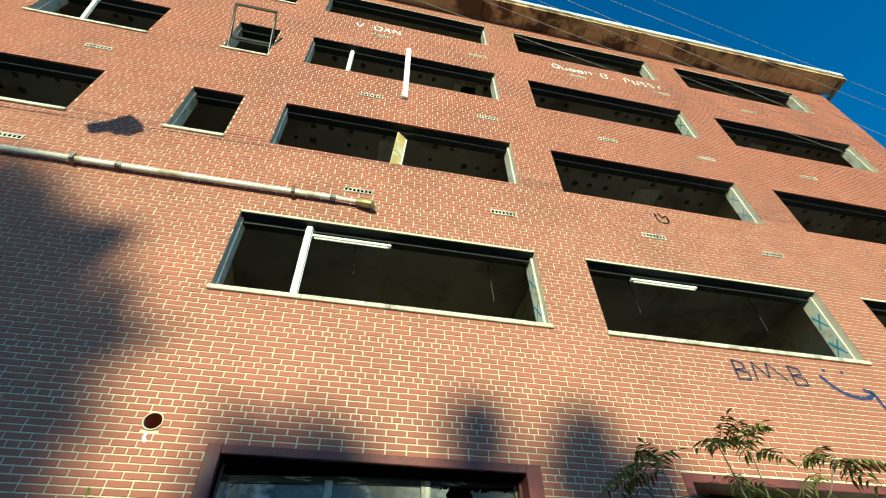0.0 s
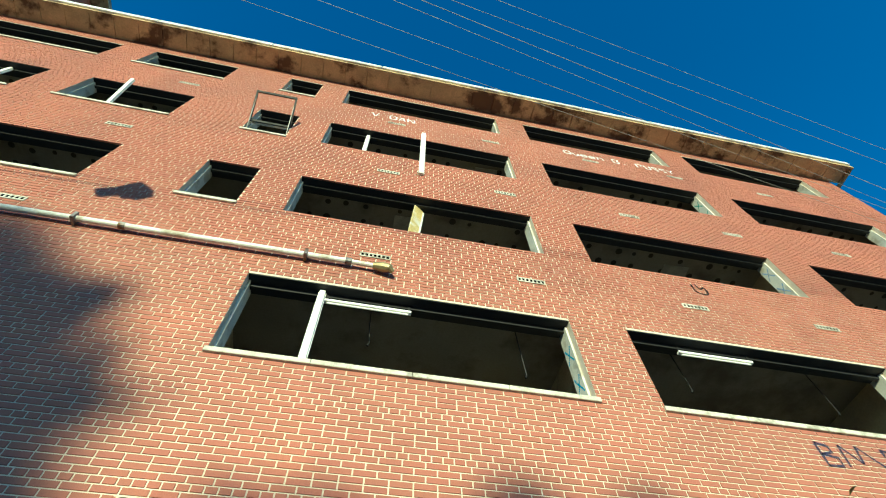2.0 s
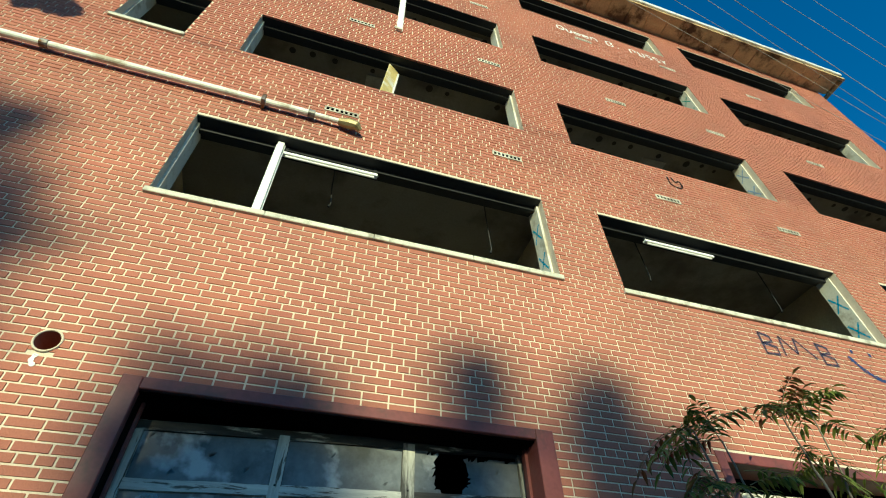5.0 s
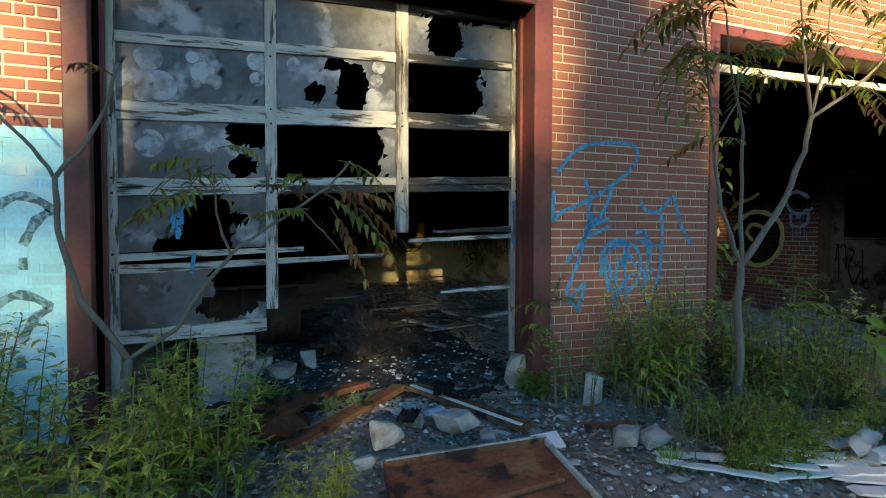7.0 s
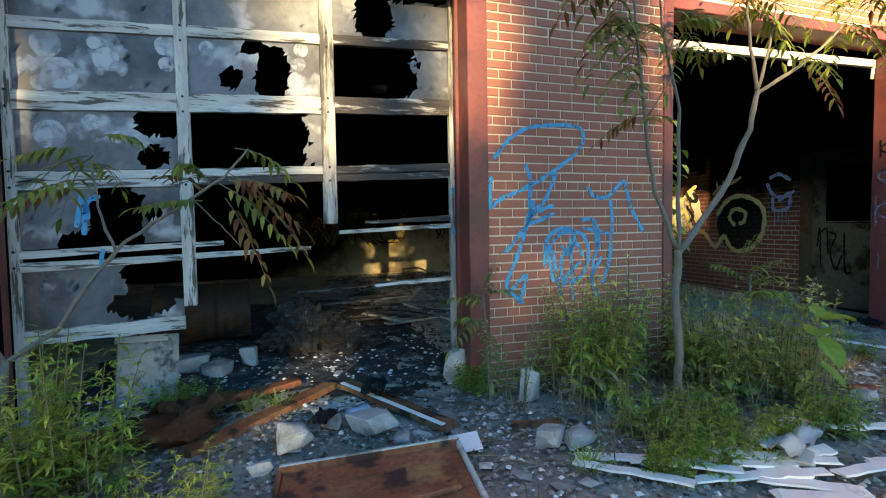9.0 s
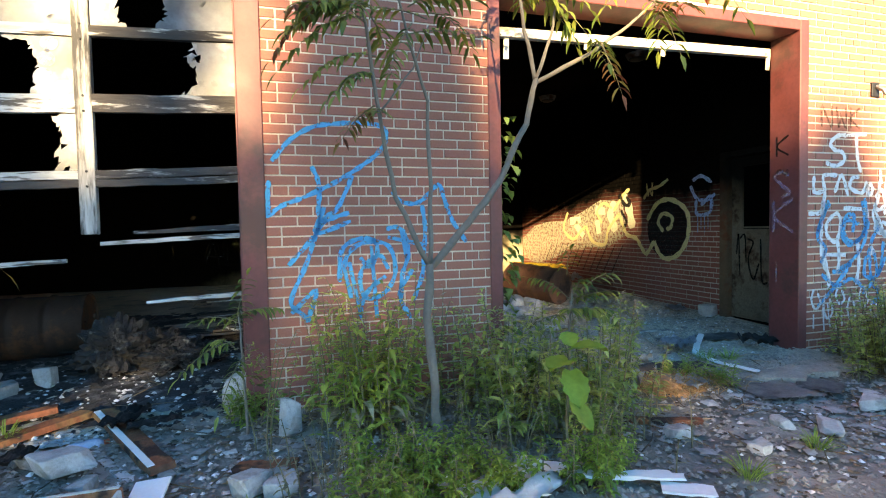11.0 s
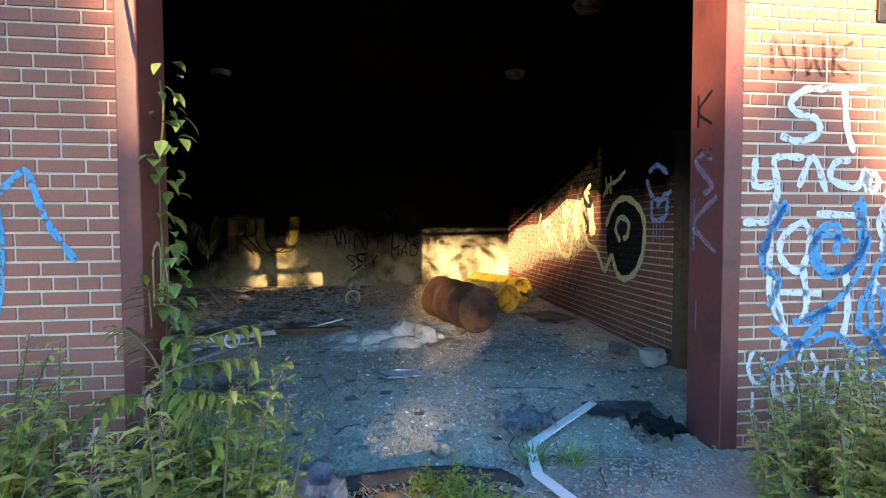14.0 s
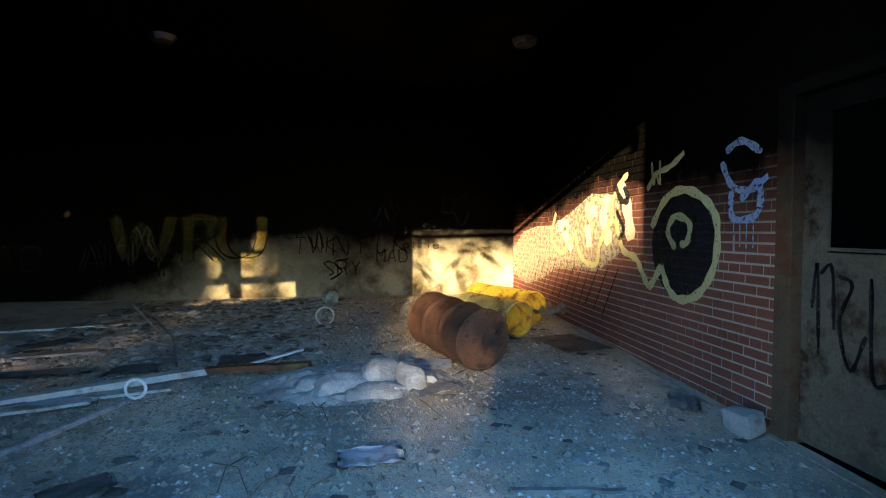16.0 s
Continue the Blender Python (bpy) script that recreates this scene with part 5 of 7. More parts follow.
def slumped_bag(x, y, z, w, d, h, rz, seed, label):
    """A half-empty hardened cement bag, sagging and creased."""
    bm = bmesh.new()
    bmesh.ops.create_icosphere(bm, subdivisions=4, radius=1.0)
    for v in bm.verts:
        c = v.co.copy()
        crease = 0.10 * noise.noise((c.x * 2.2, c.y * 2.2, seed)) + 0.05 * noise.noise((c.x * 6, c.z * 6, seed))
        v.co = Vector((w * math.copysign(abs(c.x) ** 0.75, c.x), d * math.copysign(abs(c.y) ** 0.75, c.y), h * max(-0.25, c.z))) * (1 + 1.4 * crease)
    ob = part("cement_bag", bm, HEAP, None, "", True)
    ob.matrix_basis = pose(x, y, z + h * 0.2, 0, 0, rz)
    return tagged(ob, label, "bag", "hardened cement bags")


for x, y, w, d, h, rz, k in ((5.35, 7.12, 0.20, 0.14, 0.20, 60, 1), (5.08, 7.02, 0.24, 0.14, 0.14, 10, 2), (5.56, 7.10, 0.18, 0.12, 0.16, 110, 3), (4.86, 7.10, 0.18, 0.13, 0.10, -20, 4), (5.30, 6.92, 0.24, 0.10, 0.09, 5, 5)):
    slumped_bag(x, y, fz(x, y), w, d, h, rz, k, "slumped grey cement bag in a rubble heap")


def sheet(name, x, y, z, w, d, rz, material, label, category, seed, crumple=0.02, th=0.004, group=""):
    bm = bmesh.new()
    n = 10
    vs = [[bm.verts.new((w * (i / n - 0.5), d * (k / n - 0.5) + 0.02 * noise.noise((i * 0.5, seed, 0)), crumple * (1 + noise.noise((i * 0.55, k * 0.55, seed))))) for k in range(n + 1)] for i in range(n + 1)]
    for i in range(n):
        for k in range(n):
            bm.faces.new((vs[i][k], vs[i + 1][k], vs[i + 1][k + 1], vs[i][k + 1]))
    bmesh.ops.solidify(bm, geom=list(bm.faces), thickness=th)
    bmesh.ops.recalc_face_normals(bm, faces=bm.faces)
    ob = part(name, bm, material, None, "", True)
    ob.matrix_basis = pose(x, y, z + 0.012, 0, 0, rz)
    return tagged(ob, label, category, group)


PAPER = mat("blue_grey_paper", (0.66, 0.69, 0.72), 0.7, vary=0.1, stain=(0.35, 0.35, 0.34), stain_scale=8)
CARD = mat("grey_board", (0.24, 0.23, 0.21), 0.8, stain=(0.12, 0.11, 0.1), stain_scale=5)
FOIL = mat("grey_plastic_film", (0.34, 0.35, 0.36), 0.35, vary=0.3, scale=20, bump=0.5)
sheet("paper_sheet", 5.28, 5.92, fz(5.3, 5.9), 0.36, 0.22, 5, PAPER, "crumpled blue-grey sheet on the floor", "paper", 2)
sheet("paper_sheet", 5.75, 6.95, fz(5.7, 7), 0.4, 0.22, 30, ASH, "dusty torn sheet beside rubble", "paper", 5)
sheet("plaster_bag", 5.6, 7.55, fz(5.5, 7.5), 0.75, 0.3, -8, PAPER, "flattened dusty bag behind the rubble", "bag", 9, 0.04)
sheet("floor_mat", 7.35, 8.2, fz(7.4, 8.2), 0.55, 0.75, 12, CARD, "flat grey board lying by the wall", "board", 6, 0.01)
sheet("plastic_bag", 7.55, 9.4, fz(7.5, 9.4), 0.5, 0.45, 30, FOIL, "crumpled clear plastic by the brick wall", "bag", 7, 0.14)
sheet("plastic_bag", 7.45, 6.4, fz(7.4, 6.4), 0.35, 0.2, 60, FOIL, "small crumpled plastic scrap", "bag", 11, 0.04)
sheet("black_plastic", 5.98, 4.72, 0.25, 0.32, 0.26, 10, FOIL, "crumpled shiny plastic in the doorway", "bag", 12, 0.09)
sheet("flat_board", 6.75, 4.98, 0.262, 0.5, 0.3, -8, CARD, "broken flat slab in the doorway", "board", 13, 0.012)
for x, y, w, d, rz, s in ((3.28, 7.75, 0.42, 0.3, 5, 1), (4.1, 7.95, 0.4, 0.36, 12, 2), (2.3, 7.7, 1.3, 0.22, 8, 3), (2.4, 6.9, 1.0, 0.2, 20, 4), (3.9, 5.75, 0.3, 0.2, 40, 5), (3.4, 5.6, 0.5, 0.12, 70, 6), (2.0, 8.8, 0.5, 0.3, 50, 8)):
    sheet("scrap_board", x, y, fz(x, y) + 0.01, w, d, rz, CARD, "grey scrap board on the littered floor", "board", 30 + s, 0.02, 0.008, "scrap boards")


def plank(x0, y0, z0, x1, y1, z1, w, th, material, label, name="plank", group="loose planks", caps=None, roll=0.0):
    a, b = Vector((x0, y0, z0)), Vector((x1, y1, z1))
    d = b - a
    m = Matrix.Translation(a) @ d.to_track_quat('X', 'Z').to_matrix().to_4x4() @ pose(0, 0, 0, roll)
    t = thing(name, label, "plank", m, group)
    n = 6
    bm = bmesh.new()
    rings = []
    rnd = random.Random(x0 * 7 + y0)
    for k in range(n + 1):
        x = d.length * k / n
        j, o = rnd.uniform(-0.006, 0.006), rnd.uniform(-0.004, 0.004)
        rings.append([bm.verts.new((x + (rnd.uniform(-0.02, 0.02) if k in (0, n) else 0), y + j, z + o)) for y, z in ((-w / 2, 0), (w / 2, 0), (w / 2, th), (-w / 2, th))])
    for p, q in zip(rings, rings[1:]):
        for k in range(4):
            bm.faces.new((p[k], q[k], q[(k + 1) % 4], p[(k + 1) % 4]))
    bm.faces.new(rings[0])
    bm.faces.new(rings[-1][::-1])
    bmesh.ops.recalc_face_normals(bm, faces=bm.faces)
    part("board", bm, material, t)
    if caps:
        part("paint_strip", boxm(0.02, d.length - 0.03, -w / 2 + 0.004, -w / 2 + 0.04, th + 0.001, th + 0.006), caps, t, "flaking white edge strip")
    return t


PALEW = mat("pale_painted_plank", (0.50, 0.52, 0.48), 0.7, vary=0.2, stain=(0.25, 0.22, 0.18), stain_scale=6)
plank(3.9, 7.55, 0.36, 4.75, 7.6, 0.36, 0.09, 0.05, RUST, "rust-brown bar with pale flakes")
plank(2.6, 6.95, 0.33, 3.9, 7.55, 0.36, 0.10, 0.05, PALEW, "white flaking timber on the floor")
plank(2.1, 6.75, 0.33, 3.75, 7.28, 0.33, 0.14, 0.02, PALEW, "pale green-grey plank on the floor")
plank(1.9, 6.5, 0.33, 3.3, 7.0, 0.34, 0.12, 0.02, PALEW, "pale plank on the floor")
plank(4.2, 7.75, 0.36, 4.65, 8.0, 0.42, 0.03, 0.015, WHITE, "thin white strip leaning on a board")
plank(5.95, 5.52, 0.275, 6.5, 5.44, 0.275, 0.03, 0.02, CARD, "thin grey stick on the floor", "stick")
plank(1.1, 8.2, 0.34, 2.6, 8.5, 0.36, 0.16, 0.02, CARD, "dark scrap plank on the floor")
plank(1.0, 9.6, 0.36, 2.5, 9.9, 0.37, 0.08, 0.03, PALEW, "pale plank lying far inside")
t = thing("bent_wire", "bent metal rod standing on the littered floor", "rod")
part("rod", tube(bmesh.new(), ((2.9, 9.2, 0.36), (2.7, 9.0, 0.75), (2.9, 8.7, 0.78), (3.4, 8.2, 0.55), (3.55, 7.9, 0.34)), 0.012, 7), STEEL, t)
t = thing("hose", "grey plastic hose lying on the floor", "hose")
part("hose", tube(bmesh.new(), ((3.55, 7.0, 0.33), (3.45, 6.7, 0.33), (3.3, 6.3, 0.32), (3.1, 6.0, 0.31)), 0.022, 8), FOIL, t)
part("ring", tube(bmesh.new(), [(3.58 + 0.07 * math.cos(a), 7.06, 0.40 + 0.07 * math.sin(a)) for a in (k * math.pi / 8 for k in range(17))], 0.012, 6, False), WHITE, t)
t = thing("bucket", "small tipped pale tub by the back wall", "bucket", pose(4.55, 11.2, fz(4, 11.2) + 0.1, 90, 0, 30))
part("tub", tube(bmesh.new(), ((0, 0, 0), (0, 0, 0.2)), (0.09, 0.11), 16, False), PALEW, t)
part("base", tube(bmesh.new(), ((0, 0, -0.005), (0, 0, 0.004)), 0.088, 16), PALEW, t)
t = thing("wire_ring", "thin pale ring on the floor", "ring")
part("ring", tube(bmesh.new(), [(4.68 + 0.11 * math.cos(a), 9.6, 0.47 + 0.11 * math.sin(a)) for a in (k * math.pi / 10 for k in range(21))], 0.012, 6, False), PALEW, t)
for x, y, r in ((2.6, 10.2, 0.17), (7.3, 9.7, 0.17), (7.45, 7.2, 0.17), (-1.5, 8.5, 0.17)):
    t = thing("ceiling_lamp", "round dead ceiling lamp under the black ceiling", "lamp", Matrix.Translation((x, y, 4.075)), "dead round ceiling lamps")
    bm = bmesh.new()
    bmesh.ops.create_cone(bm, cap_ends=True, segments=24, radius1=r * 0.8, radius2=r, depth=0.07, matrix=Matrix.Translation((0, 0, -0.035)))
    part("rim", bm, STEEL, t)
    bm = bmesh.new()
    bmesh.ops.create_uvsphere(bm, u_segments=20, v_segments=10, radius=r * 0.72, matrix=Matrix.Translation((0, 0, -0.07)) @ Matrix.Diagonal((1, 1, 0.3, 1)))
    part("bowl", bm, mat("sooty_glass", (0.05, 0.045, 0.04), 0.5) if "sooty_glass" not in bpy.data.materials else bpy.data.materials["sooty_glass"], t, "sooty glass bowl", True)
# burnt heap inside the first garage
BURNT = mat("burnt_debris", (0.035, 0.032, 0.03), 0.9, vary=0.5, scale=8, bump=0.6, stain=(0.25, 0.23, 0.2), stain_scale=9, stain_at=(0.58, 0.7))
rnd = random.Random(5)
heap = thing("burnt_heap", "charred tangle of springs and debris in the burnt garage", "debris heap")
for k in range(46):
    a, q = rnd.uniform(0, 6.28), rnd.uniform(0, 1)
    x, y = 1.0 + 0.75 * q * math.cos(a), 6.1 + 0.45 * q * math.sin(a)
    h = 0.45 * (1 - q) * rnd.uniform(0.5, 1) * (1.3 if x < 1 else 0.6)
    z = fz(x, y)
    bm = bmesh.new()
    if k % 3:
        tube(bm, [(x + 0.10 * math.cos(b + k) * (1 + 0.2 * b / 6), y + 0.08 * math.sin(b + k), z + 0.01 + h * b / 9) for b in (i * 0.5 for i in range(19))], 0.007, 5)
        part("burnt_spring", bm, BURNT, heap)
    else:
        box(bm, -0.12, 0.12, -0.04, 0.04, -0.02, 0.02, pose(x, y, z + 0.04 + h * 0.6, rnd.uniform(-40, 40), rnd.uniform(-40, 40), rnd.uniform(0, 180)), 0.006)
        part("charred_piece", bm, BURNT, heap)
for x, y, w, h, seed in ((0.88, 5.75, 0.27, 0.44, 3), (1.36, 5.72, 0.24, 0.22, 8), (1.15, 5.95, 0.2, 0.3, 14)):
    bm = bmesh.new()
    bmesh.ops.create_icosphere(bm, subdivisions=5, radius=1.0)
    for v in bm.verts:
        c = v.co.copy()
        d = 1 + 0.55 * noise.noise(c * 2.2 + Vector((seed, 0, 0))) + 0.40 * abs(noise.noise(c * 5.0 + Vector((0, seed, 0)))) - 0.25 * abs(noise.noise(c * 11 + Vector((0, 0, seed))))
        v.co = Vector((x + c.x * w * d, y + c.y * w * d, fz(x, y) + max(-0.01, h * 0.45 + c.z * h * 0.55 * d)))
    part("burnt_mass", bm, BURNT, heap, "crumpled charred padding")
for k in range(7):
    x, y = 1.2 + 0.16 * k, 6.6 + 0.25 * rnd.random()
    plank(x, y, 0.34 + 0.03 * k, x + rnd.uniform(0.4, 0.8), y + rnd.uniform(-0.5, 0.3), 0.36 + 0.04 * (k % 3), 0.11, 0.025, CHAR if k % 3 else WOOD, "charred board in a heap inside the burnt garage", "charred_board", "charred boards")
# pale door to the right of the garage
d3 = thing("door_3", "white door sprayed blue with a smashed black window", "door", kind="structure")
WB = mat("white_blue_door_paint", (0.72, 0.76, 0.78), 0.5, vary=0.08, stain=(0.25, 0.50, 0.68), stain_scale=2.6, stain_at=(0.5, 0.62))
part("leaf", boxm(8.33, 9.2, FACE + 0.05, FACE + 0.09, 0.2, 1.45), WB, d3)
part("stile", boxm(8.33, 8.42, FACE + 0.05, FACE + 0.09, 1.451, 2.13), WB, d3)
part("stile", boxm(9.1, 9.2, FACE + 0.05, FACE + 0.09, 1.451, 2.13), WB, d3)
part("top_rail", boxm(8.33, 9.2, FACE + 0.05, FACE + 0.09, 2.131, 2.38), WB, d3)
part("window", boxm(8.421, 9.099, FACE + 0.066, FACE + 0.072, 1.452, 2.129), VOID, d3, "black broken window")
for a, b, c, e in ((8.281, 8.329, 0.1, 2.429), (9.201, 9.249, 0.1, 2.429), (8.33, 9.2, 2.381, 2.429)):
    part("frame", boxm(a, b, FACE + 0.004, FACE + 0.12, c, e), WHITE, d3)
part("head_trim", boxm(8.27, 9.26, FACE - 0.02, FACE + 0.003, 2.39, 2.43), STEEL, d3)
bm = bmesh.new()
for k in range(8):
    x = 8.4 + 0.1 * k
    stroke(bm, ((x, 1.3 - 0.05 * (k % 3)), (x + 0.08, 0.95), (x - 0.05, 0.6 + 0.1 * (k % 2))), 0.02, lambda u, v: (u, FACE + 0.045, v))
tag("blue_graffiti", bm, spray("sky_blue_spray", (0.08, 0.45, 0.75), 0.7), "light blue scribbles on the white door")
structure("wall_behind_door", boxm(8.2, 9.4, INNER + 0.004, INNER + 0.1, 0.0, 2.6), SOOT_SHADE, "dark blocking behind the door", "wall")

# ---- yard debris ----
def gz(x, y):
    return ground_z(x, y) + 0.03 * noise.noise((x * 0.9, y * 0.9, 0)) + 0.01


RUSTY = mat("rust_and_paint", (0.26, 0.085, 0.04), 0.75, 0.1, vary=0.45, scale=4, fine=40, bump=0.6, stain=(0.40, 0.20, 0.08), stain_scale=3, stain_at=(0.52, 0.62), stain2=((0.06, 0.028, 0.02), 6.0, 0.54, 0.62))
TILE = mat("white_tile", (0.74, 0.74, 0.72), 0.4, vary=0.06)
# folded rusty cabinet panel
t = thing("rusty_tray", "rusted flat metal tray with pale folded edges", "metal panel", pose(1.13, 3.06, 0.235, 4, -3, -6))
part("sheet", boxm(-0.46, 0.44, -0.33, 0.33, 0, 0.012, None, 0.003), RUSTY, t)
part("folded_edge", boxm(-0.48, 0.46, 0.331, 0.35, -0.05, 0.045, None, 0.004), RUSTY, t)
part("folded_edge", boxm(0.441, 0.462, -0.33, 0.33, -0.05, 0.04, None, 0.004), PALEW, t)
part("folded_edge", boxm(-0.482, -0.461, -0.33, 0.33, -0.05, 0.03, None, 0.004), RUSTY, t)
part("rim_strip", boxm(-0.47, 0.45, 0.333, 0.348, 0.0455, 0.052), PALEW, t)
part("rib", boxm(-0.1, 0.36, -0.12, -0.05, 0.0125, 0.04, pose(0, 0, 0, 0, 0, 8), 0.008), RUSTY, t)
sheet("rusty_sheet", -0.2, 3.98, 0.2, 1.15, 0.52, 27, RUSTY, "crumpled rust-brown metal sheet among weeds", "metal sheet", 15, 0.12, 0.006)
sheet("rusty_sheet", 0.25, 4.3, 0.26, 0.5, 0.32, 40, RUSTY, "curled rust-brown metal sheet", "metal sheet", 16, 0.1, 0.006)
plank(-0.15, 4.5, 0.22, 0.85, 4.72, 0.3, 0.10, 0.04, RUSTY, "bent rusty steel channel", "steel_channel", "rusty channels")
plank(0.2, 3.85, 0.22, 1.06, 4.58, 0.29, 0.11, 0.04, RUSTY, "rusty steel channel lying on rubble", "steel_channel", "rusty channels")
plank(1.16, 4.55, 0.30, 1.70, 3.70, 0.22, 0.13, 0.035, RUSTY, "rust-brown panel strip with a white edge", "steel_channel", "rusty channels", WHITE)
plank(1.02, 4.35, 0.24, 1.55, 3.68, 0.19, 0.05, 0.03, WOOD, "grey timber lath on rubble")
plank(2.08, 3.63, 0.2, 2.4, 3.56, 0.21, 0.08, 0.03, RUSTY, "short rusty strip among weeds", "steel_channel", "rusty channels")
plank(4.26, 3.58, 0.2, 4.88, 3.30, 0.2, 0.06, 0.04, RUSTY, "rusty angle bar among rubble", "steel_channel", "rusty channels")
for k, (x, y, s, rz) in enumerate(((-0.02, 5.45, (0.19, 0.12, 0.13), 20), (0.22, 5.3, (0.15, 0.12, 0.09), 60), (0.78, 3.76, (0.11, 0.10, 0.10), 10), (1.22, 3.76, (0.14, 0.10, 0.10), 30), (1.38, 3.62, (0.08, 0.06, 0.06), 80),
                                   (0.6, 3.55, (0.07, 0.05, 0.05), 0), (2.18, 3.34, (0.10, 0.09, 0.09), 45), (2.32, 3.28, (0.10, 0.08, 0.08), 0), (2.36, 3.92, (0.07, 0.05, 0.18), 15), (2.0, 4.45, (0.1, 0.08, 0.2), 20),
                                   (4.2, 4.38, (0.20, 0.15, 0.14), 10), (4.66, 4.02, (0.14, 0.12, 0.12), 40), (4.6, 3.2, (0.09, 0.07, 0.05), 0), (5.3, 3.1, (0.09, 0.06, 0.05), 70), (6.2, 3.15, (0.14, 0.1, 0.07), 30), (6.55, 2.75, (0.16, 0.1, 0.08), 10),
                                   (0.45, 5.5, (0.1, 0.08, 0.12), 0), (5.5, 2.95, (0.1, 0.07, 0.06), 40), (2.75, 4.0, (0.16, 0.08, 0.1), 0), (3.3, 2.72, (0.13, 0.08, 0.05), 30), (4.9, 2.9, (0.08, 0.06, 0.05), 10), (1.0, 3.95, (0.06, 0.05, 0.05), 0))):
    chunk(x, y, max(gz(x, y), floor_z(x, y) if y > 4.3 else 0), s, ROCK, "pale broken concrete chunk on the ground", 300 + k, "rock", 0.75, rz, "concrete chunks")
t = thing("white_tile", "square white ceramic tile lying on rubble", "tile", pose(1.70, 3.46, 0.235, 18, -6, -8))
part("tile", boxm(-0.085, 0.085, -0.07, 0.07, 0, 0.014, None, 0.003), TILE, t)
t = thing("plastic_bottle", "crushed clear bottle with a red cap", "bottle", pose(1.12, 4.08, 0.25, 0, 90, 25))
part("body", tube(bmesh.new(), [(0, 0, z) for z in (0, 0.02, 0.08, 0.1, 0.15, 0.18)], (0.035, 0.042, 0.036, 0.042, 0.04, 0.016), 14), mat("bluish_clear_plastic", (0.35, 0.45, 0.55), 0.15, spec=0.8), t, "", True)
part("cap", tube(bmesh.new(), ((0, 0, 0.181), (0, 0, 0.21)), 0.018, 12), mat("red_plastic", (0.55, 0.08, 0.03), 0.4), t, "red cap")
sheet("white_carton", 1.0, 4.2, 0.235, 0.2, 0.12, 10, TILE, "flattened white carton on rubble", "carton", 41, 0.02)
for k, (x, y, w, d, rz, s) in enumerate(((1.55, 4.2, 0.3, 0.1, 12, 1), (1.35, 4.35, 0.34, 0.16, 70, 2), (0.95, 3.9, 0.2, 0.12, 60, 3))):
    sheet("black_cloth", x, y, gz(x, y) + 0.03, w, d, rz, BURNT, "black burnt scrap on the ground", "scrap", 60 + s, 0.05, 0.006, "burnt scraps")
for k, (x, y, w, d, rz) in enumerate(((2.55, 2.95, 0.75, 0.07, -28), (2.6, 2.85, 0.6, 0.06, -40), (2.8, 2.8, 0.8, 0.06, -22), (2.35, 2.85, 0.55, 0.06, -50), (3.15, 2.75, 0.6, 0.07, -30), (3.35, 2.9, 0.5, 0.06, 10), (2.95, 2.65, 0.7, 0.06, -15))):
    a = radians(rz)
    plank(x - math.cos(a) * w / 2, y - math.sin(a) * w / 2, gz(x, y) + 0.02 + 0.012 * (k % 3), x + math.cos(a) * w / 2, y + math.sin(a) * w / 2, gz(x, y) + 0.035 + 0.02 * (k % 2), d, 0.012, WHITE, "thin white lath lying in a pile", "scrap_lath", "white laths")
sheet("white_bag", 3.35, 2.85, gz(3.3, 2.8), 0.5, 0.3, 20, TILE, "torn white plastic bag on the ground", "bag", 71, 0.08)
sheet("white_sheet", -0.85, 3.6, 0.22, 0.55, 0.3, -12, TILE, "curved white plastic sheet among weeds", "plastic sheet", 72, 0.09, 0.006)
t = thing("plastic_strip", "bent white plastic strip on the threshold", "strip")
for a, b in (((5.87, 4.14, 0.295), (5.93, 4.46, 0.295)), ((5.93, 4.46, 0.295), (6.22, 4.74, 0.295)), ((6.22, 4.74, 0.295), (6.58, 5.06, 0.30)), ((5.87, 4.14, 0.295), (5.97, 3.84, 0.29))):
    q = Vector(b) - Vector(a)
    part("length", boxm(0, q.length, -0.028, 0.028, 0, 0.012, Matrix.Translation(a) @ q.to_track_quat('X', 'Z').to_matrix().to_4x4()), WHITE, t)
sheet("broken_slab", 5.85, 3.58, 0.215, 0.5, 0.36, -10, mat("pinkish_board", (0.36, 0.31, 0.27), 0.85, stain=(0.2, 0.18, 0.16), stain_scale=5), "broken pinkish board on the ground", "board", 73, 0.015, 0.015)
sheet("broken_slab", 6.25, 3.55, 0.215, 0.35, 0.3, 30, CARD, "broken dark board on the ground", "board", 74, 0.015, 0.015)
sheet("plastic_bag", 4.72, 4.05, 0.23, 0.35, 0.4, 20, FOIL, "crumpled clear plastic in front of the garage", "bag", 75, 0.13)
sheet("plastic_bag", 5.3, 3.85, 0.22, 0.3, 0.25, 20, FOIL, "crumpled grey plastic on the ground", "bag", 76, 0.06)
sheet("black_plastic", 6.72, 4.5, 0.26, 0.2, 0.3, 20, BURNT, "black plastic beside the steel jamb", "bag", 77, 0.09)
t = thing("paper_cup", "pale crushed paper cup on the threshold", "cup", pose(5.40, 4.55, 0.29, 80, 0, 20))
part("cup", tube(bmesh.new(), ((0, 0, 0), (0, 0, 0.10)), (0.032, 0.042), 12, False), PALEW, t)
part("base", tube(bmesh.new(), ((0, 0, 0.004), (0, 0, 0.008)), 0.031, 12), PALEW, t)
t = thing("rust_stain_mound", "mound of orange rusted grit on the ground", "mound", pose(5.2, 3.92, 0.22))
bm = bmesh.new()
bmesh.ops.create_icosphere(bm, subdivisions=3, radius=1, matrix=Matrix.Diagonal((0.3, 0.22, 0.09, 1)))
for v in bm.verts:
    v.co += v.normal * 0.04 * noise.noise(v.co * 9)
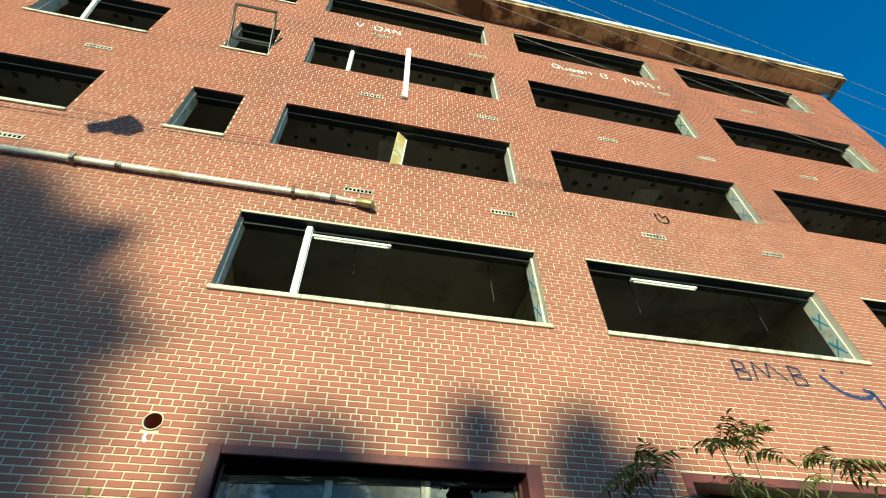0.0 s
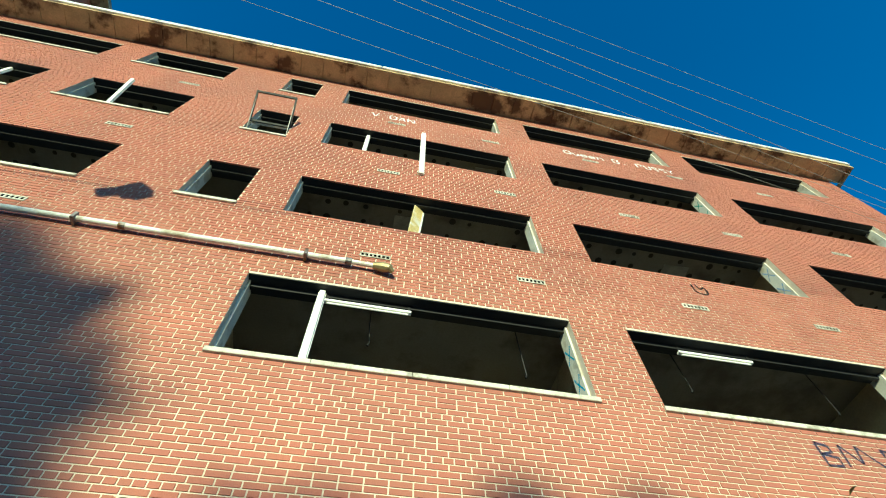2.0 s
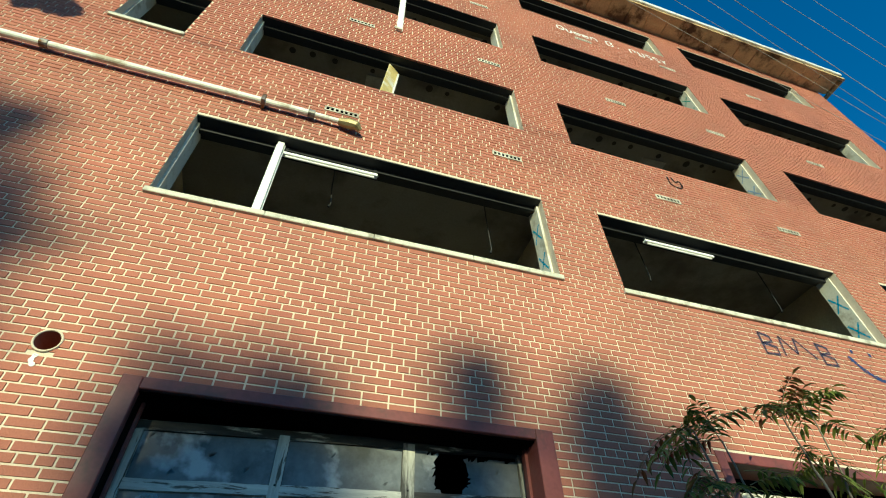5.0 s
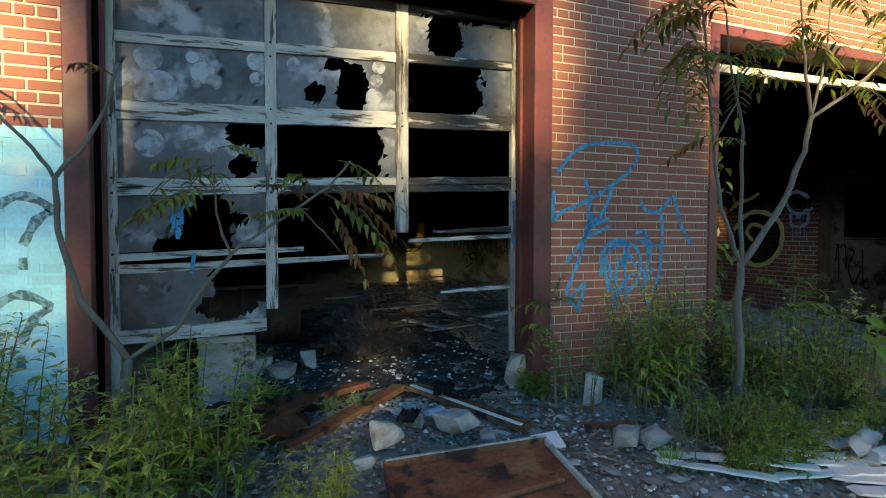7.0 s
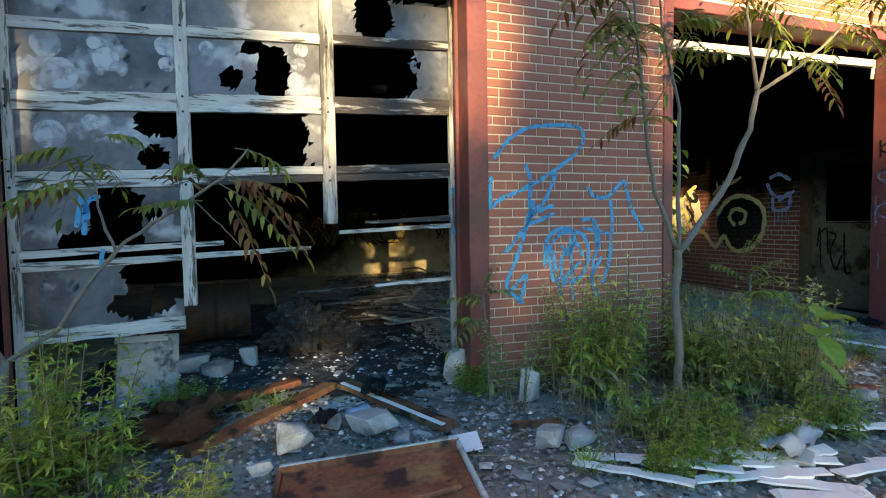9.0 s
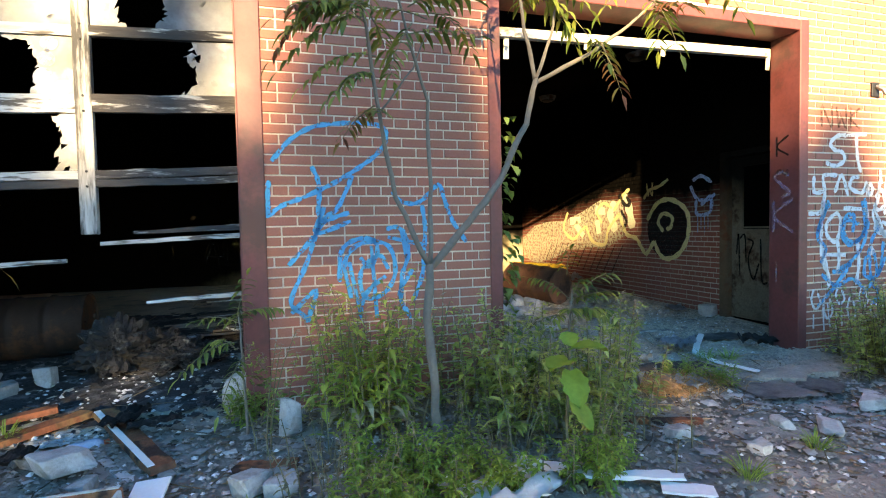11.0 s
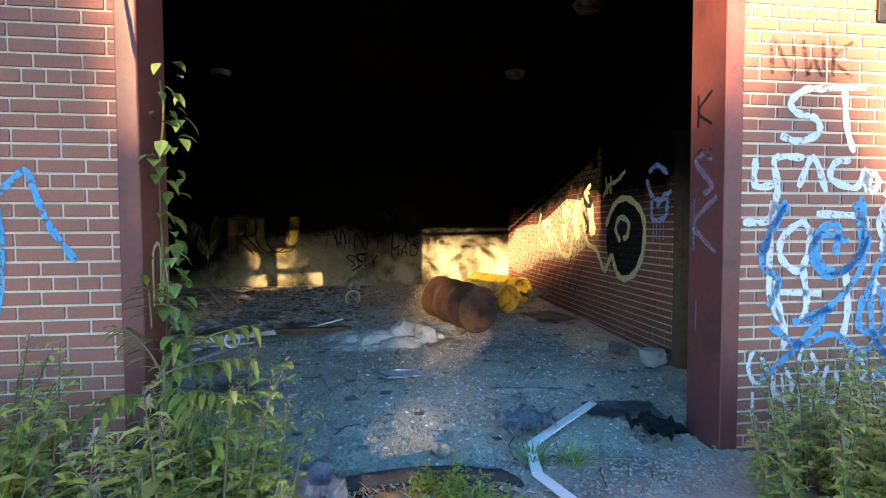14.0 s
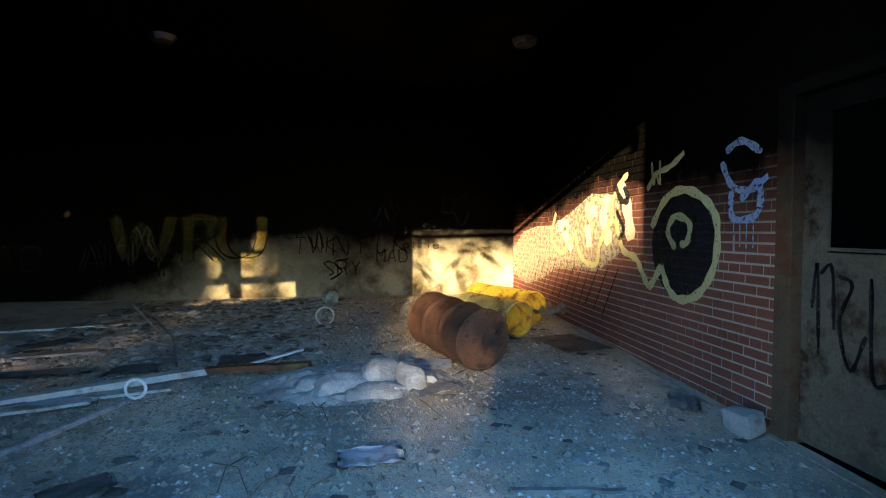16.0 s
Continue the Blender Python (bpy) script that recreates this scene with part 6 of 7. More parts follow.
part("grit", bm, mat("orange_grit", (0.38, 0.19, 0.08), 0.95, vary=0.4, scale=8, bump=0.8, stain=(0.2, 0.16, 0.12), stain_scale=6), t)

# solid black crescent in place of the broken apron edge's shadow
t = thing("burnt_tyre_scrap", "black crescent standing in for the shadow of the broken apron edge", "scrap")
pts = [(5.28 + 0.50 * math.cos(a), 4.06 + 0.17 * math.sin(a), 0.265) for a in (math.pi * (0.02 + 0.96 * k / 16) for k in range(17))]
bm = tube(bmesh.new(), pts, [0.035 + 0.03 * math.sin(math.pi * k / 16) for k in range(17)], 10)
for v in bm.verts:
    v.co += Vector((0, 0, 1)) * 0.03 * noise.noise(v.co * 9) + Vector((1, 0, 0)) * 0.02 * noise.noise(v.co * 13)
part("strip", bm, BURNT, t, "", True)
# loose grit, too many to count
def grit(name, n, region, size, material, zf, seed, label, flat=0.55):
    rnd = random.Random(seed)
    verts, faces = [], []
    for _ in range(n):
        x, y = region(rnd)
        s = size * rnd.uniform(0.35, 1.0) ** 1.6
        z = zf(x, y)
        a = rnd.uniform(0, 6.28)
        n0 = len(verts)
        ca, sa = math.cos(a), math.sin(a)
        for px, py, pz in ((1, 0, 0.1), (0.2, 0.9, -0.2), (-0.9, 0.3, 0.1), (-0.3, -0.9, -0.1), (0.15, 0.1, 1.0), (-0.1, 0.2, -0.6)):
            q = [c * rnd.uniform(0.7, 1.15) for c in (px, py, pz)]
            verts.append((x + s * (q[0] * ca - q[1] * sa), y + s * (q[0] * sa + q[1] * ca), z + s * flat * q[2]))
        faces += [(n0, n0 + 1, n0 + 4), (n0 + 1, n0 + 2, n0 + 4), (n0 + 2, n0 + 3, n0 + 4), (n0 + 3, n0, n0 + 4), (n0 + 1, n0, n0 + 5), (n0 + 2, n0 + 1, n0 + 5), (n0 + 3, n0 + 2, n0 + 5), (n0, n0 + 3, n0 + 5)]
    return tagged(raw(name, verts, faces, material), label, "grit", kind="stuff")


GRIT = mat("mixed_grit", (0.50, 0.425, 0.335), 0.9, vary=0.2, scale=3, fine=60, bump=0.3, island=0.6, hue=(0.16, 0.14, 0.12))
PALEG = mat("white_plaster_crumbs", (0.62, 0.61, 0.58), 0.85, vary=0.15, island=0.2)
LITTER = mat("dry_leaf_litter", (0.10, 0.07, 0.045), 0.9, vary=0.3, island=0.5, hue=(0.2, 0.13, 0.07))
grit("floor_grit", 42000, lambda r: (min(SIDE - 0.1, r.gauss(5.2, 1.7)), 4.35 + 4.6 * r.random() ** 1.15), 0.016, GRIT, fz, 1, "small grit over the concrete floor")
grit("floor_rubble", 6500, lambda r: (r.uniform(2.4, 7.6), r.uniform(4.4, 11.6)), 0.045, GRIT, fz, 2, "scattered broken bits on the floor")
grit("burnt_grit", 2600, lambda r: (r.uniform(-0.8, 2.4), r.uniform(4.3, 7.2)), 0.035, BURNT, fz, 3, "charred bits in the burnt garage")
GRIT_Y = mat("yard_grit", (0.34, 0.30, 0.25), 0.9, vary=0.2, scale=3, fine=60, bump=0.3, island=0.6, hue=(0.18, 0.16, 0.14))
grit("yard_rubble", 15000, lambda r: (r.uniform(-1.4, 8.5), 2.2 + 2.2 * r.random()), 0.03, GRIT_Y, gz, 4, "broken bits over the yard")
grit("yard_crumbs", 950, lambda r: (r.choice((r.gauss(1.6, 0.5), r.gauss(5.6, 0.7), r.gauss(2.8, 0.4))), r.uniform(2.5, 4.4)), 0.028, PALEG, gz, 5, "white plaster crumbs on the ground")
grit("apron_grit", 3200, lambda r: (r.uniform(4.4, 7.05), 3.9 + 0.45 * r.random()), 0.018, GRIT, lambda x, y: 0.284, 23, "small grit over the broken apron")
grit("leaf_litter", 7000, lambda r: (r.uniform(-1.5, 8.8), r.uniform(2.0, 4.3)), 0.028, LITTER, gz, 6, "dry leaf litter over the ground", 0.18)
SHARD = mat("mixed_shards", (0.17, 0.15, 0.13), 0.8, vary=0.25, scale=5, fine=40, bump=0.3, island=0.5, hue=(0.36, 0.34, 0.31))
grit("yard_shards", 300, lambda r: (r.choice((r.uniform(0.2, 2.4), r.uniform(4.3, 7.0), r.uniform(2.2, 8.0))), r.uniform(2.7, 4.4)), 0.09, SHARD, lambda x, y: gz(x, y) + 0.01, 7, "flat broken board and plaster shards", 0.14)
grit("far_floor_litter", 1500, lambda r: (r.uniform(1.6, 4.8), 8.0 + 3.6 * r.random()), 0.10, SHARD, lambda x, y: fz(x, y) + 0.012, 19, "broken litter over the far floor", 0.3)
grit("floor_crumbs", 2600, lambda r: (r.uniform(2.0, 7.5), 4.4 + 4.5 * r.random()), 0.022, PALEG, fz, 18, "pale plaster crumbs on the garage floor")
grit("floor_shards", 600, lambda r: (r.uniform(0.5, 7.5), 4.6 + 6.5 * r.random()), 0.085, SHARD, lambda x, y: fz(x, y) + 0.008, 9, "flat broken shards on the garage floor", 0.14)
grit("burnt_crumbs", 420, lambda r: (r.uniform(-0.6, 2.2), r.uniform(4.3, 6.0)), 0.03, PALEG, lambda x, y: fz(x, y) + 0.015, 20, "pale crumbs over black ash")
grit("burnt_shards", 420, lambda r: (r.uniform(-0.6, 2.2), r.uniform(4.4, 7.0)), 0.10, BURNT, lambda x, y: fz(x, y) + 0.012, 10, "flat charred fragments", 0.2)
# black ash bed in the burnt garage
n, m = 60, 70
verts = [(-0.85 + 3.15 * i / n, 4.62 + 4.2 * k / m, fz(0, 4.62 + 4.2 * k / m) - 0.012 + 0.028 * (0.75 + noise.noise((i * 0.13, k * 0.13, 3))) * min(1, i / 6, (n - i) / 6, k / 4, (m - k) / 6) + 0.012 * noise.noise((i * 0.7, k * 0.7, 9))) for i in range(n + 1) for k in range(m + 1)]
tagged(raw("ash_bed", verts, [(i * (m + 1) + k, (i + 1) * (m + 1) + k, (i + 1) * (m + 1) + k + 1, i * (m + 1) + k + 1) for i in range(n) for k in range(m)], mat("black_ash", (0.045, 0.043, 0.042), 0.95, vary=0.5, scale=5, fine=60, bump=0.8, stain=(0.20, 0.195, 0.19), stain_scale=5, stain_at=(0.52, 0.66))), "black ash and soot bed over the burnt garage floor", "ash", kind="stuff")
# broken white siding in the yard
rnd = random.Random(44)
for k in range(13):
    x, y, q, l = rnd.uniform(2.7, 4.1), rnd.uniform(2.5, 3.1), rnd.uniform(-0.75, 0.1), rnd.uniform(0.18, 0.5)
    plank(x, y, gz(x, y) + 0.03, x + l * math.cos(q), y + l * math.sin(q), gz(x + l * math.cos(q), y + l * math.sin(q)) + rnd.uniform(0.03, 0.07), rnd.uniform(0.05, 0.11), 0.012, WHITE, "broken white siding board on the ground", "siding_board", "broken siding boards")
rnd = random.Random(8)
bm = bmesh.new()
for k in range(260):
    x, y = rnd.uniform(1.0, 8.4), rnd.uniform(2.6, 4.3)
    if k > 150:
        x, y = rnd.uniform(0.3, 6.5), rnd.uniform(4.5, 9.5)
    a, l = rnd.uniform(0, 6.28), rnd.uniform(0.12, 0.45)
    z = (gz(x, y) if y < 4.3 else fz(x, y)) + 0.008
    tube(bm, ((x, y, z), (x + l * 0.5 * math.cos(a), y + l * 0.5 * math.sin(a), z + rnd.uniform(0.0, 0.05)), (x + l * math.cos(a + 0.2), y + l * math.sin(a + 0.2), z + 0.006)), 0.0035, 4, False)
tagged(part("dry_twigs", bm, LITTER), "dry twigs and stalks strewn on the ground", "twigs", kind="stuff")

# ---- plants ----
def leaf_mat(name, col, hue, trans=0.35):
    return mat(name, col, 0.55, vary=0.2, scale=4, fine=30, bump=0.0, island=0.3, hue=hue, trans=trans)


LEAF_GREEN = leaf_mat("green_leaves", (0.17, 0.29, 0.05), (0.26, 0.36, 0.06))
LEAF_LIME = leaf_mat("lime_leaves", (0.23, 0.33, 0.05), (0.42, 0.44, 0.08))
LEAF_OLIVE = leaf_mat("olive_leaves", (0.25, 0.33, 0.07), (0.42, 0.43, 0.12))
LEAF_DRY = leaf_mat("dry_leaves", (0.22, 0.18, 0.10), (0.32, 0.27, 0.16))
LEAF_RED = leaf_mat("reddened_leaves", (0.20, 0.05, 0.025), (0.16, 0.14, 0.04))
LEAF_SUMAC = leaf_mat("sumac_leaves", (0.085, 0.15, 0.03), (0.20, 0.22, 0.04))
FLUFF = leaf_mat("seed_fluff", (0.42, 0.38, 0.30), (0.34, 0.28, 0.2))
STEM = mat("weed_stem", (0.14, 0.12, 0.06), 0.8, vary=0.2)
BARK = mat("grey_sapling_bark", (0.155, 0.135, 0.11), 0.8, vary=0.2, scale=8, fine=50, bump=0.3, stain=(0.16, 0.13, 0.1), stain_scale=10)


class Leaves:
    """Gathers many small folded leaf blades into one mesh."""

    def __init__(self):
        self.v, self.f = [], []

    def blade(self, base, way, length, width, up=None, fold=0.25, droop=0.25):
        d = Vector(way).normalized()
        u = Vector(up) if up else Vector((0, 0, 1))
        s = d.cross(u)
        s = s.normalized() if s.length > 1e-4 else Vector((1, 0, 0))
        n = s.cross(d)
        b = Vector(base)
        m1, m2 = b + d * length * 0.35 + n * 0.02 * length, b + d * length * 0.72 - Vector((0, 0, droop * length * 0.3))
        tip = b + d * length - Vector((0, 0, droop * length))
        k = len(self.v)
        w = width / 2
        self.v += [b[:], (m1 + s * w + n * fold * w)[:], m1[:], (m1 - s * w + n * fold * w)[:], (m2 + s * w * 0.75 + n * fold * w)[:], m2[:], (m2 - s * w * 0.75 + n * fold * w)[:], tip[:]]
        self.f += [(k, k + 1, k + 2), (k, k + 2, k + 3), (k + 1, k + 4, k + 5, k + 2), (k + 2, k + 5, k + 6, k + 3), (k + 4, k + 7, k + 5), (k + 5, k + 7, k + 6)]

    def mesh(self, name, material):
        me = bpy.data.meshes.new(name)
        me.from_pydata(self.v, [], self.f)
        me.materials.append(material)
        return me

    def put(self, name, material, parent, label=""):
        ob = new(name, self.mesh(name, material))
        ob.parent = parent
        if label:
            tagged(ob, label)
        return ob


def weed(kind, seed, label, category="weed"):
    """A clump of leafy stems."""
    rnd = random.Random(seed)
    t = thing(kind["name"], label, category, group=kind["group"])
    lv, dry = Leaves(), Leaves()
    for _ in range(kind["stems"]):
        fl = Leaves()
        a, r = rnd.uniform(0, 6.28), kind["spread"] * rnd.random() ** 0.6
        x, y = r * math.cos(a), r * math.sin(a)
        h = kind["height"] * rnd.uniform(0.55, 1.05)
        lean = rnd.uniform(0.05, 0.32) * h
        b = a + rnd.uniform(-0.8, 0.8)
        pts = [Vector((x + lean * math.cos(b) * q * q, y + lean * math.sin(b) * q * q, h * q)) for q in (0, 0.25, 0.5, 0.75, 1)]
        stalk = part("stem", tube(bmesh.new(), pts, [0.005, 0.0045, 0.004, 0.003, 0.0015], 4, False), STEM, t)
        n = int(kind["leaves"] * h / kind["height"])
        for k in range(n):
            q = 0.12 + 0.88 * (k + rnd.random()) / n
            i = min(3, int(q * 4))
            p = pts[i].lerp(pts[i + 1], q * 4 - i)
            ang = k * 2.4 + rnd.uniform(-0.4, 0.4)
            l = kind["length"] * rnd.uniform(0.6, 1.1) * (1.15 - 0.6 * q)
            way = (math.cos(ang), math.sin(ang), rnd.uniform(-0.1, 0.5))
            (dry if q < 0.3 and rnd.random() < 0.6 else lv).blade(p, way, l, l * kind["ratio"], None, 0.25, rnd.uniform(0.1, 0.55))
            if rnd.random() < kind.get("branch", 0) * 0.5:
                e = p + Vector(way) * l * 0.9
                for j in range(4):
                    lv.blade(p.lerp(e, 0.3 + 0.2 * j), (math.cos(ang + rnd.uniform(-1.2, 1.2)), math.sin(ang + rnd.uniform(-1.2, 1.2)), rnd.uniform(-0.1, 0.6)), l * 0.55, l * 0.5 * kind["ratio"])
        if kind.get("plume"):
            for k in range(kind["plume"]):
                p = pts[3].lerp(pts[4], rnd.uniform(0.1, 1.05))
                fl.blade(p, (rnd.gauss(0, 1), rnd.gauss(0, 1), rnd.uniform(0.1, 1)), rnd.uniform(0.02, 0.05), 0.010)
            tagged(fl.put("seed_head", FLUFF, stalk, "pale fluffy seed head"), kind="stuff")
    lv.put("foliage", kind["mat"], t)
    if dry.v:
        dry.put("dry_foliage", LEAF_DRY, t, "withered brown lower leaves")
    return t


GOLD = dict(name="goldenrod_plant", group="goldenrod clumps", stems=8, spread=0.17, height=0.85, leaves=30, length=0.15, ratio=0.25, mat=LEAF_LIME)
FINE = dict(name="feathery_weed", group="feathery weeds", stems=6, spread=0.24, height=0.72, leaves=24, length=0.12, ratio=0.42, mat=LEAF_OLIVE, branch=True, plume=16)
BUSHY = dict(name="leafy_weed", group="leafy weeds", stems=11, spread=0.2, height=0.5, leaves=24, length=0.13, ratio=0.4, mat=LEAF_GREEN, branch=True)
MUG = dict(name="mugwort_plant", group="mugwort clumps", stems=7, spread=0.22, height=0.68, leaves=26, length=0.12, ratio=0.24, mat=LEAF_LIME, branch=2)
SEEDY = dict(name="seedy_weed", group="dry seedy weeds", stems=9, spread=0.3, height=0.66, leaves=30, length=0.085, ratio=0.42, mat=LEAF_OLIVE, branch=True, plume=14)
WISPY = dict(name="wispy_weed", group="wispy weeds", stems=4, spread=0.12, height=0.85, leaves=22, length=0.06, ratio=0.3, mat=LEAF_OLIVE, plume=12)
WITHERED = dict(name="withered_weed", group="withered weeds", stems=6, spread=0.26, height=0.42, leaves=12, length=0.08, ratio=0.28, mat=LEAF_DRY)
LABELS = {"wispy_weed": "thin wispy weed with small olive leaves", "withered_weed": "withered brown weed tangle beside the brick pier", "goldenrod_plant": "upright goldenrod clump with narrow bright green leaves", "feathery_weed": "feathery olive-green weed with pale seed heads", "leafy_weed": "low leafy green weed clump among rubble",
          "mugwort_plant": "bushy yellow-green mugwort clump", "seedy_weed": "bushy olive weed with dry seed heads"}
STOCK = {}


def plant(kind, x, y, s=1.0, rnd=random.Random(77)):
    key = (kind["name"], rnd.randrange(3))
    m = pose(x, y, gz(x, y) - 0.02, 0, 0, rnd.uniform(0, 360))
    s *= rnd.uniform(0.85, 1.15)
    if key not in STOCK:
        ob = weed(kind, 10 * key[1] + len(key[0]), LABELS[kind["name"]])
        STOCK[key] = ob
        ob.matrix_basis = m
    else:
        ob = copy_thing(STOCK[key], m)
    ob.scale = (s, s, s)
    return ob


def scatter(kind, n, x0, x1, y0, y1, s, seed):
    r = random.Random(seed)
    for _ in range(n):
        plant(kind, r.uniform(x0, x1), r.uniform(y0, y1), s)


# before the brick pier
scatter(GOLD, 3, 2.68, 3.1, 3.7, 3.95, 1.1, 1)
scatter(GOLD, 2, 2.45, 2.85, 3.55, 3.85, 1.0, 35)
scatter(WISPY, 7, 2.1, 3.4, 3.75, 4.2, 1.05, 2)
scatter(FINE, 6, 3.5, 4.5, 3.35, 4.1, 1.05, 3)
scatter(BUSHY, 5, 2.8, 4.3, 2.85, 3.4, 0.55, 4)
scatter(SEEDY, 5, 3.5, 4.4, 3.0, 3.7, 0.75, 6)
scatter(WITHERED, 14, 2.4, 4.4, 2.95, 4.0, 0.9, 7)
scatter(BUSHY, 6, 2.5, 4.4, 2.75, 3.45, 0.62, 31)
scatter(GOLD, 1, 3.55, 3.7, 3.7, 3.95, 1.05, 32)
scatter(SEEDY, 4, 3.9, 4.6, 3.5, 4.15, 1.0, 33)
scatter(FINE, 1, 2.2, 2.4, 3.9, 4.2, 0.8, 34)
# left of the burnt garage
scatter(MUG, 8, -1.7, -0.55, 2.7, 4.1, 1.1, 8)
scatter(MUG, 5, -0.6, -0.12, 3.35, 3.75, 1.15, 21)
scatter(FINE, 6, -1.8, -0.7, 3.4, 4.15, 1.1, 9)
scatter(MUG, 3, 0.0, 0.5, 2.8, 3.2, 0.6, 10)
scatter(BUSHY, 3, -0.2, 0.25, 4.4, 4.6, 0.5, 11)
scatter(MUG, 8, -3.2, -1.6, 2.6, 4.1, 1.0, 12)
# right of the open garage
scatter(FINE, 10, 7.0, 8.4, 3.3, 4.1, 0.95, 13)
scatter(WITHERED, 8, 6.8, 8.4, 2.9, 3.9, 0.9, 20)
scatter(SEEDY, 9, 6.7, 8.6, 2.8, 3.9, 0.95, 14)
scatter(BUSHY, 6, 6.5, 8.2, 2.7, 3.6, 0.7, 15)
scatter(MUG, 8, 8.0, 10.5, 2.8, 4.1, 1.0, 16)
# strays on the threshold
scatter(BUSHY, 3, 5.0, 5.6, 3.7, 4.1, 0.4, 17)
scatter(BUSHY, 3, 4.0, 4.4, 4.0, 4.4, 0.7, 18)
scatter(BUSHY, 2, 1.9, 2.2, 4.1, 4.4, 0.5, 19)
# dry grass before the threshold
t = thing("dry_grass_tuft", "flattened orange-brown dry grass on the ground", "grass", pose(5.2, 3.9, 0.26))
lv = Leaves()
rnd = random.Random(53)
for _ in range(900):
    a = rnd.uniform(0, 6.28)
    lv.blade((rnd.gauss(0, 0.20), rnd.gauss(0, 0.11), 0.0), (math.cos(a), math.sin(a), rnd.uniform(0.1, 0.9)), rnd.uniform(0.07, 0.2), 0.007, None, 0.2, 0.4)
lv.put("turf", leaf_mat("orange_dry_grass", (0.42, 0.20, 0.07), (0.50, 0.34, 0.16)), t)
# grass tufts
rnd = random.Random(31)
for k, (x, y) in enumerate(((6.1, 4.25), (5.9, 4.3), (0.7, 4.35), (0.5, 4.4), (2.9, 2.9), (3.1, 2.75), (6.6, 2.9), (6.2, 2.8), (5.2, 2.8), (4.6, 2.7), (2.2, 3.0))):
    t = thing("grass_tuft", "small tuft of thin green grass", "grass", pose(x, y, gz(x, y) - 0.01), "grass tufts")
    lv = Leaves()
    for _ in range(70):
        a = rnd.uniform(0, 6.28)
        lv.blade((0.05 * math.cos(a) * rnd.random(), 0.05 * math.sin(a) * rnd.random(), 0), (math.cos(a), math.sin(a), rnd.uniform(0.7, 2.0)), rnd.uniform(0.08, 0.22), 0.006, None, 0.2, 0.3)
    lv.put("turf", LEAF_GREEN, t)


def big_leaf(t, base, tip_way, length, width, material):
    """A broad lobed leaf with a folded midrib."""
    bm = bmesh.new()
    d = Vector(tip_way).normalized()
    s = d.cross(Vector((0, 0, 1))).normalized()
    n = s.cross(d)
    rows = []
    for k in range(9):
        q = k / 8
        w = width * 0.5 * (math.sin(math.pi * min(1, q * 0.93 + 0.07)) ** 0.6) * (1 + 0.12 * math.sin(q * 22))
        c = Vector(base) + d * length * q - Vector((0, 0, 0.3 * length * q * q))
        rows.append([bm.verts.new(c + s * w * e + n * (0.14 * abs(e) * width + 0.01 * noise.noise((q * 5, e * 4, length)))) for e in (-1, -0.5, 0, 0.5, 1)])
    for a, b in zip(rows, rows[1:]):
        for k in range(4):
            bm.faces.new((a[k], a[k + 1], b[k + 1], b[k]))
    part("leaf", bm, material, t, "", True)


t = thing("broadleaf_plant", "young plant with large heart-shaped lime leaves", "plant")
BROAD = leaf_mat("broad_lime_leaf", (0.20, 0.33, 0.04), (0.26, 0.38, 0.05), 0.45)
for z, way, l, w in ((0.55, (-0.8, -0.4, 0.15), 0.24, 0.2), (0.6, (0.7, -0.5, 0.3), 0.26, 0.21), (0.5, (-0.2, -0.8, -0.5), 0.24, 0.18), (0.35, (0.3, -0.7, -0.5), 0.2, 0.16), (0.62, (0.2, 0.5, 0.6), 0.16, 0.13)):
    big_leaf(t, (3.68, 2.88, gz(3.7, 2.9) + z + 0.08), way, l * 0.72, w * 0.72, BROAD)
part("stem", tube(bmesh.new(), ((3.70, 2.92, gz(3.7, 2.9) - 0.02), (3.67, 2.90, 0.5), (3.68, 2.88, gz(3.7, 2.9) + 0.70)), 0.007, 6), STEM, t)


def frond(lv, stem, base, way, length, pairs, leaflet, droop=0.5, rnd=random.Random(3)):
    """A feather-shaped compound leaf: a stalk with paired leaflets."""
    d = Vector(way).normalized()
    pts = [Vector(base) + d * length * q - Vector((0, 0, droop * length * q * q)) for q in (0, 0.25, 0.5, 0.75, 1)]
    tube(stem, pts, [0.004, 0.0035, 0.003, 0.002, 0.001], 4, False)
    s = d.cross(Vector((0, 0, 1)))
    s = s.normalized() if s.length > 1e-3 else Vector((1, 0, 0))
    for k in range(pairs):
        q = 0.18 + 0.82 * k / pairs
        i = min(3, int(q * 4))
        p = pts[i].lerp(pts[i + 1], q * 4 - i)
        e = (pts[i + 1] - pts[i]).normalized()
        for sg in (-1, 1):
            if rnd.random() < 0.08:
                continue
            l = leaflet * rnd.uniform(0.8, 1.1) * (1.0 - 0.45 * abs(q - 0.45))
            lv.blade(p, s * sg + e * 0.45 + Vector((0, 0, rnd.uniform(-0.6, -0.05))), l, l * 0.30, None, 0.3, rnd.uniform(0.15, 0.5))
    lv.blade(pts[-1], (pts[-1] - pts[-2]), leaflet * 0.9, leaflet * 0.28)


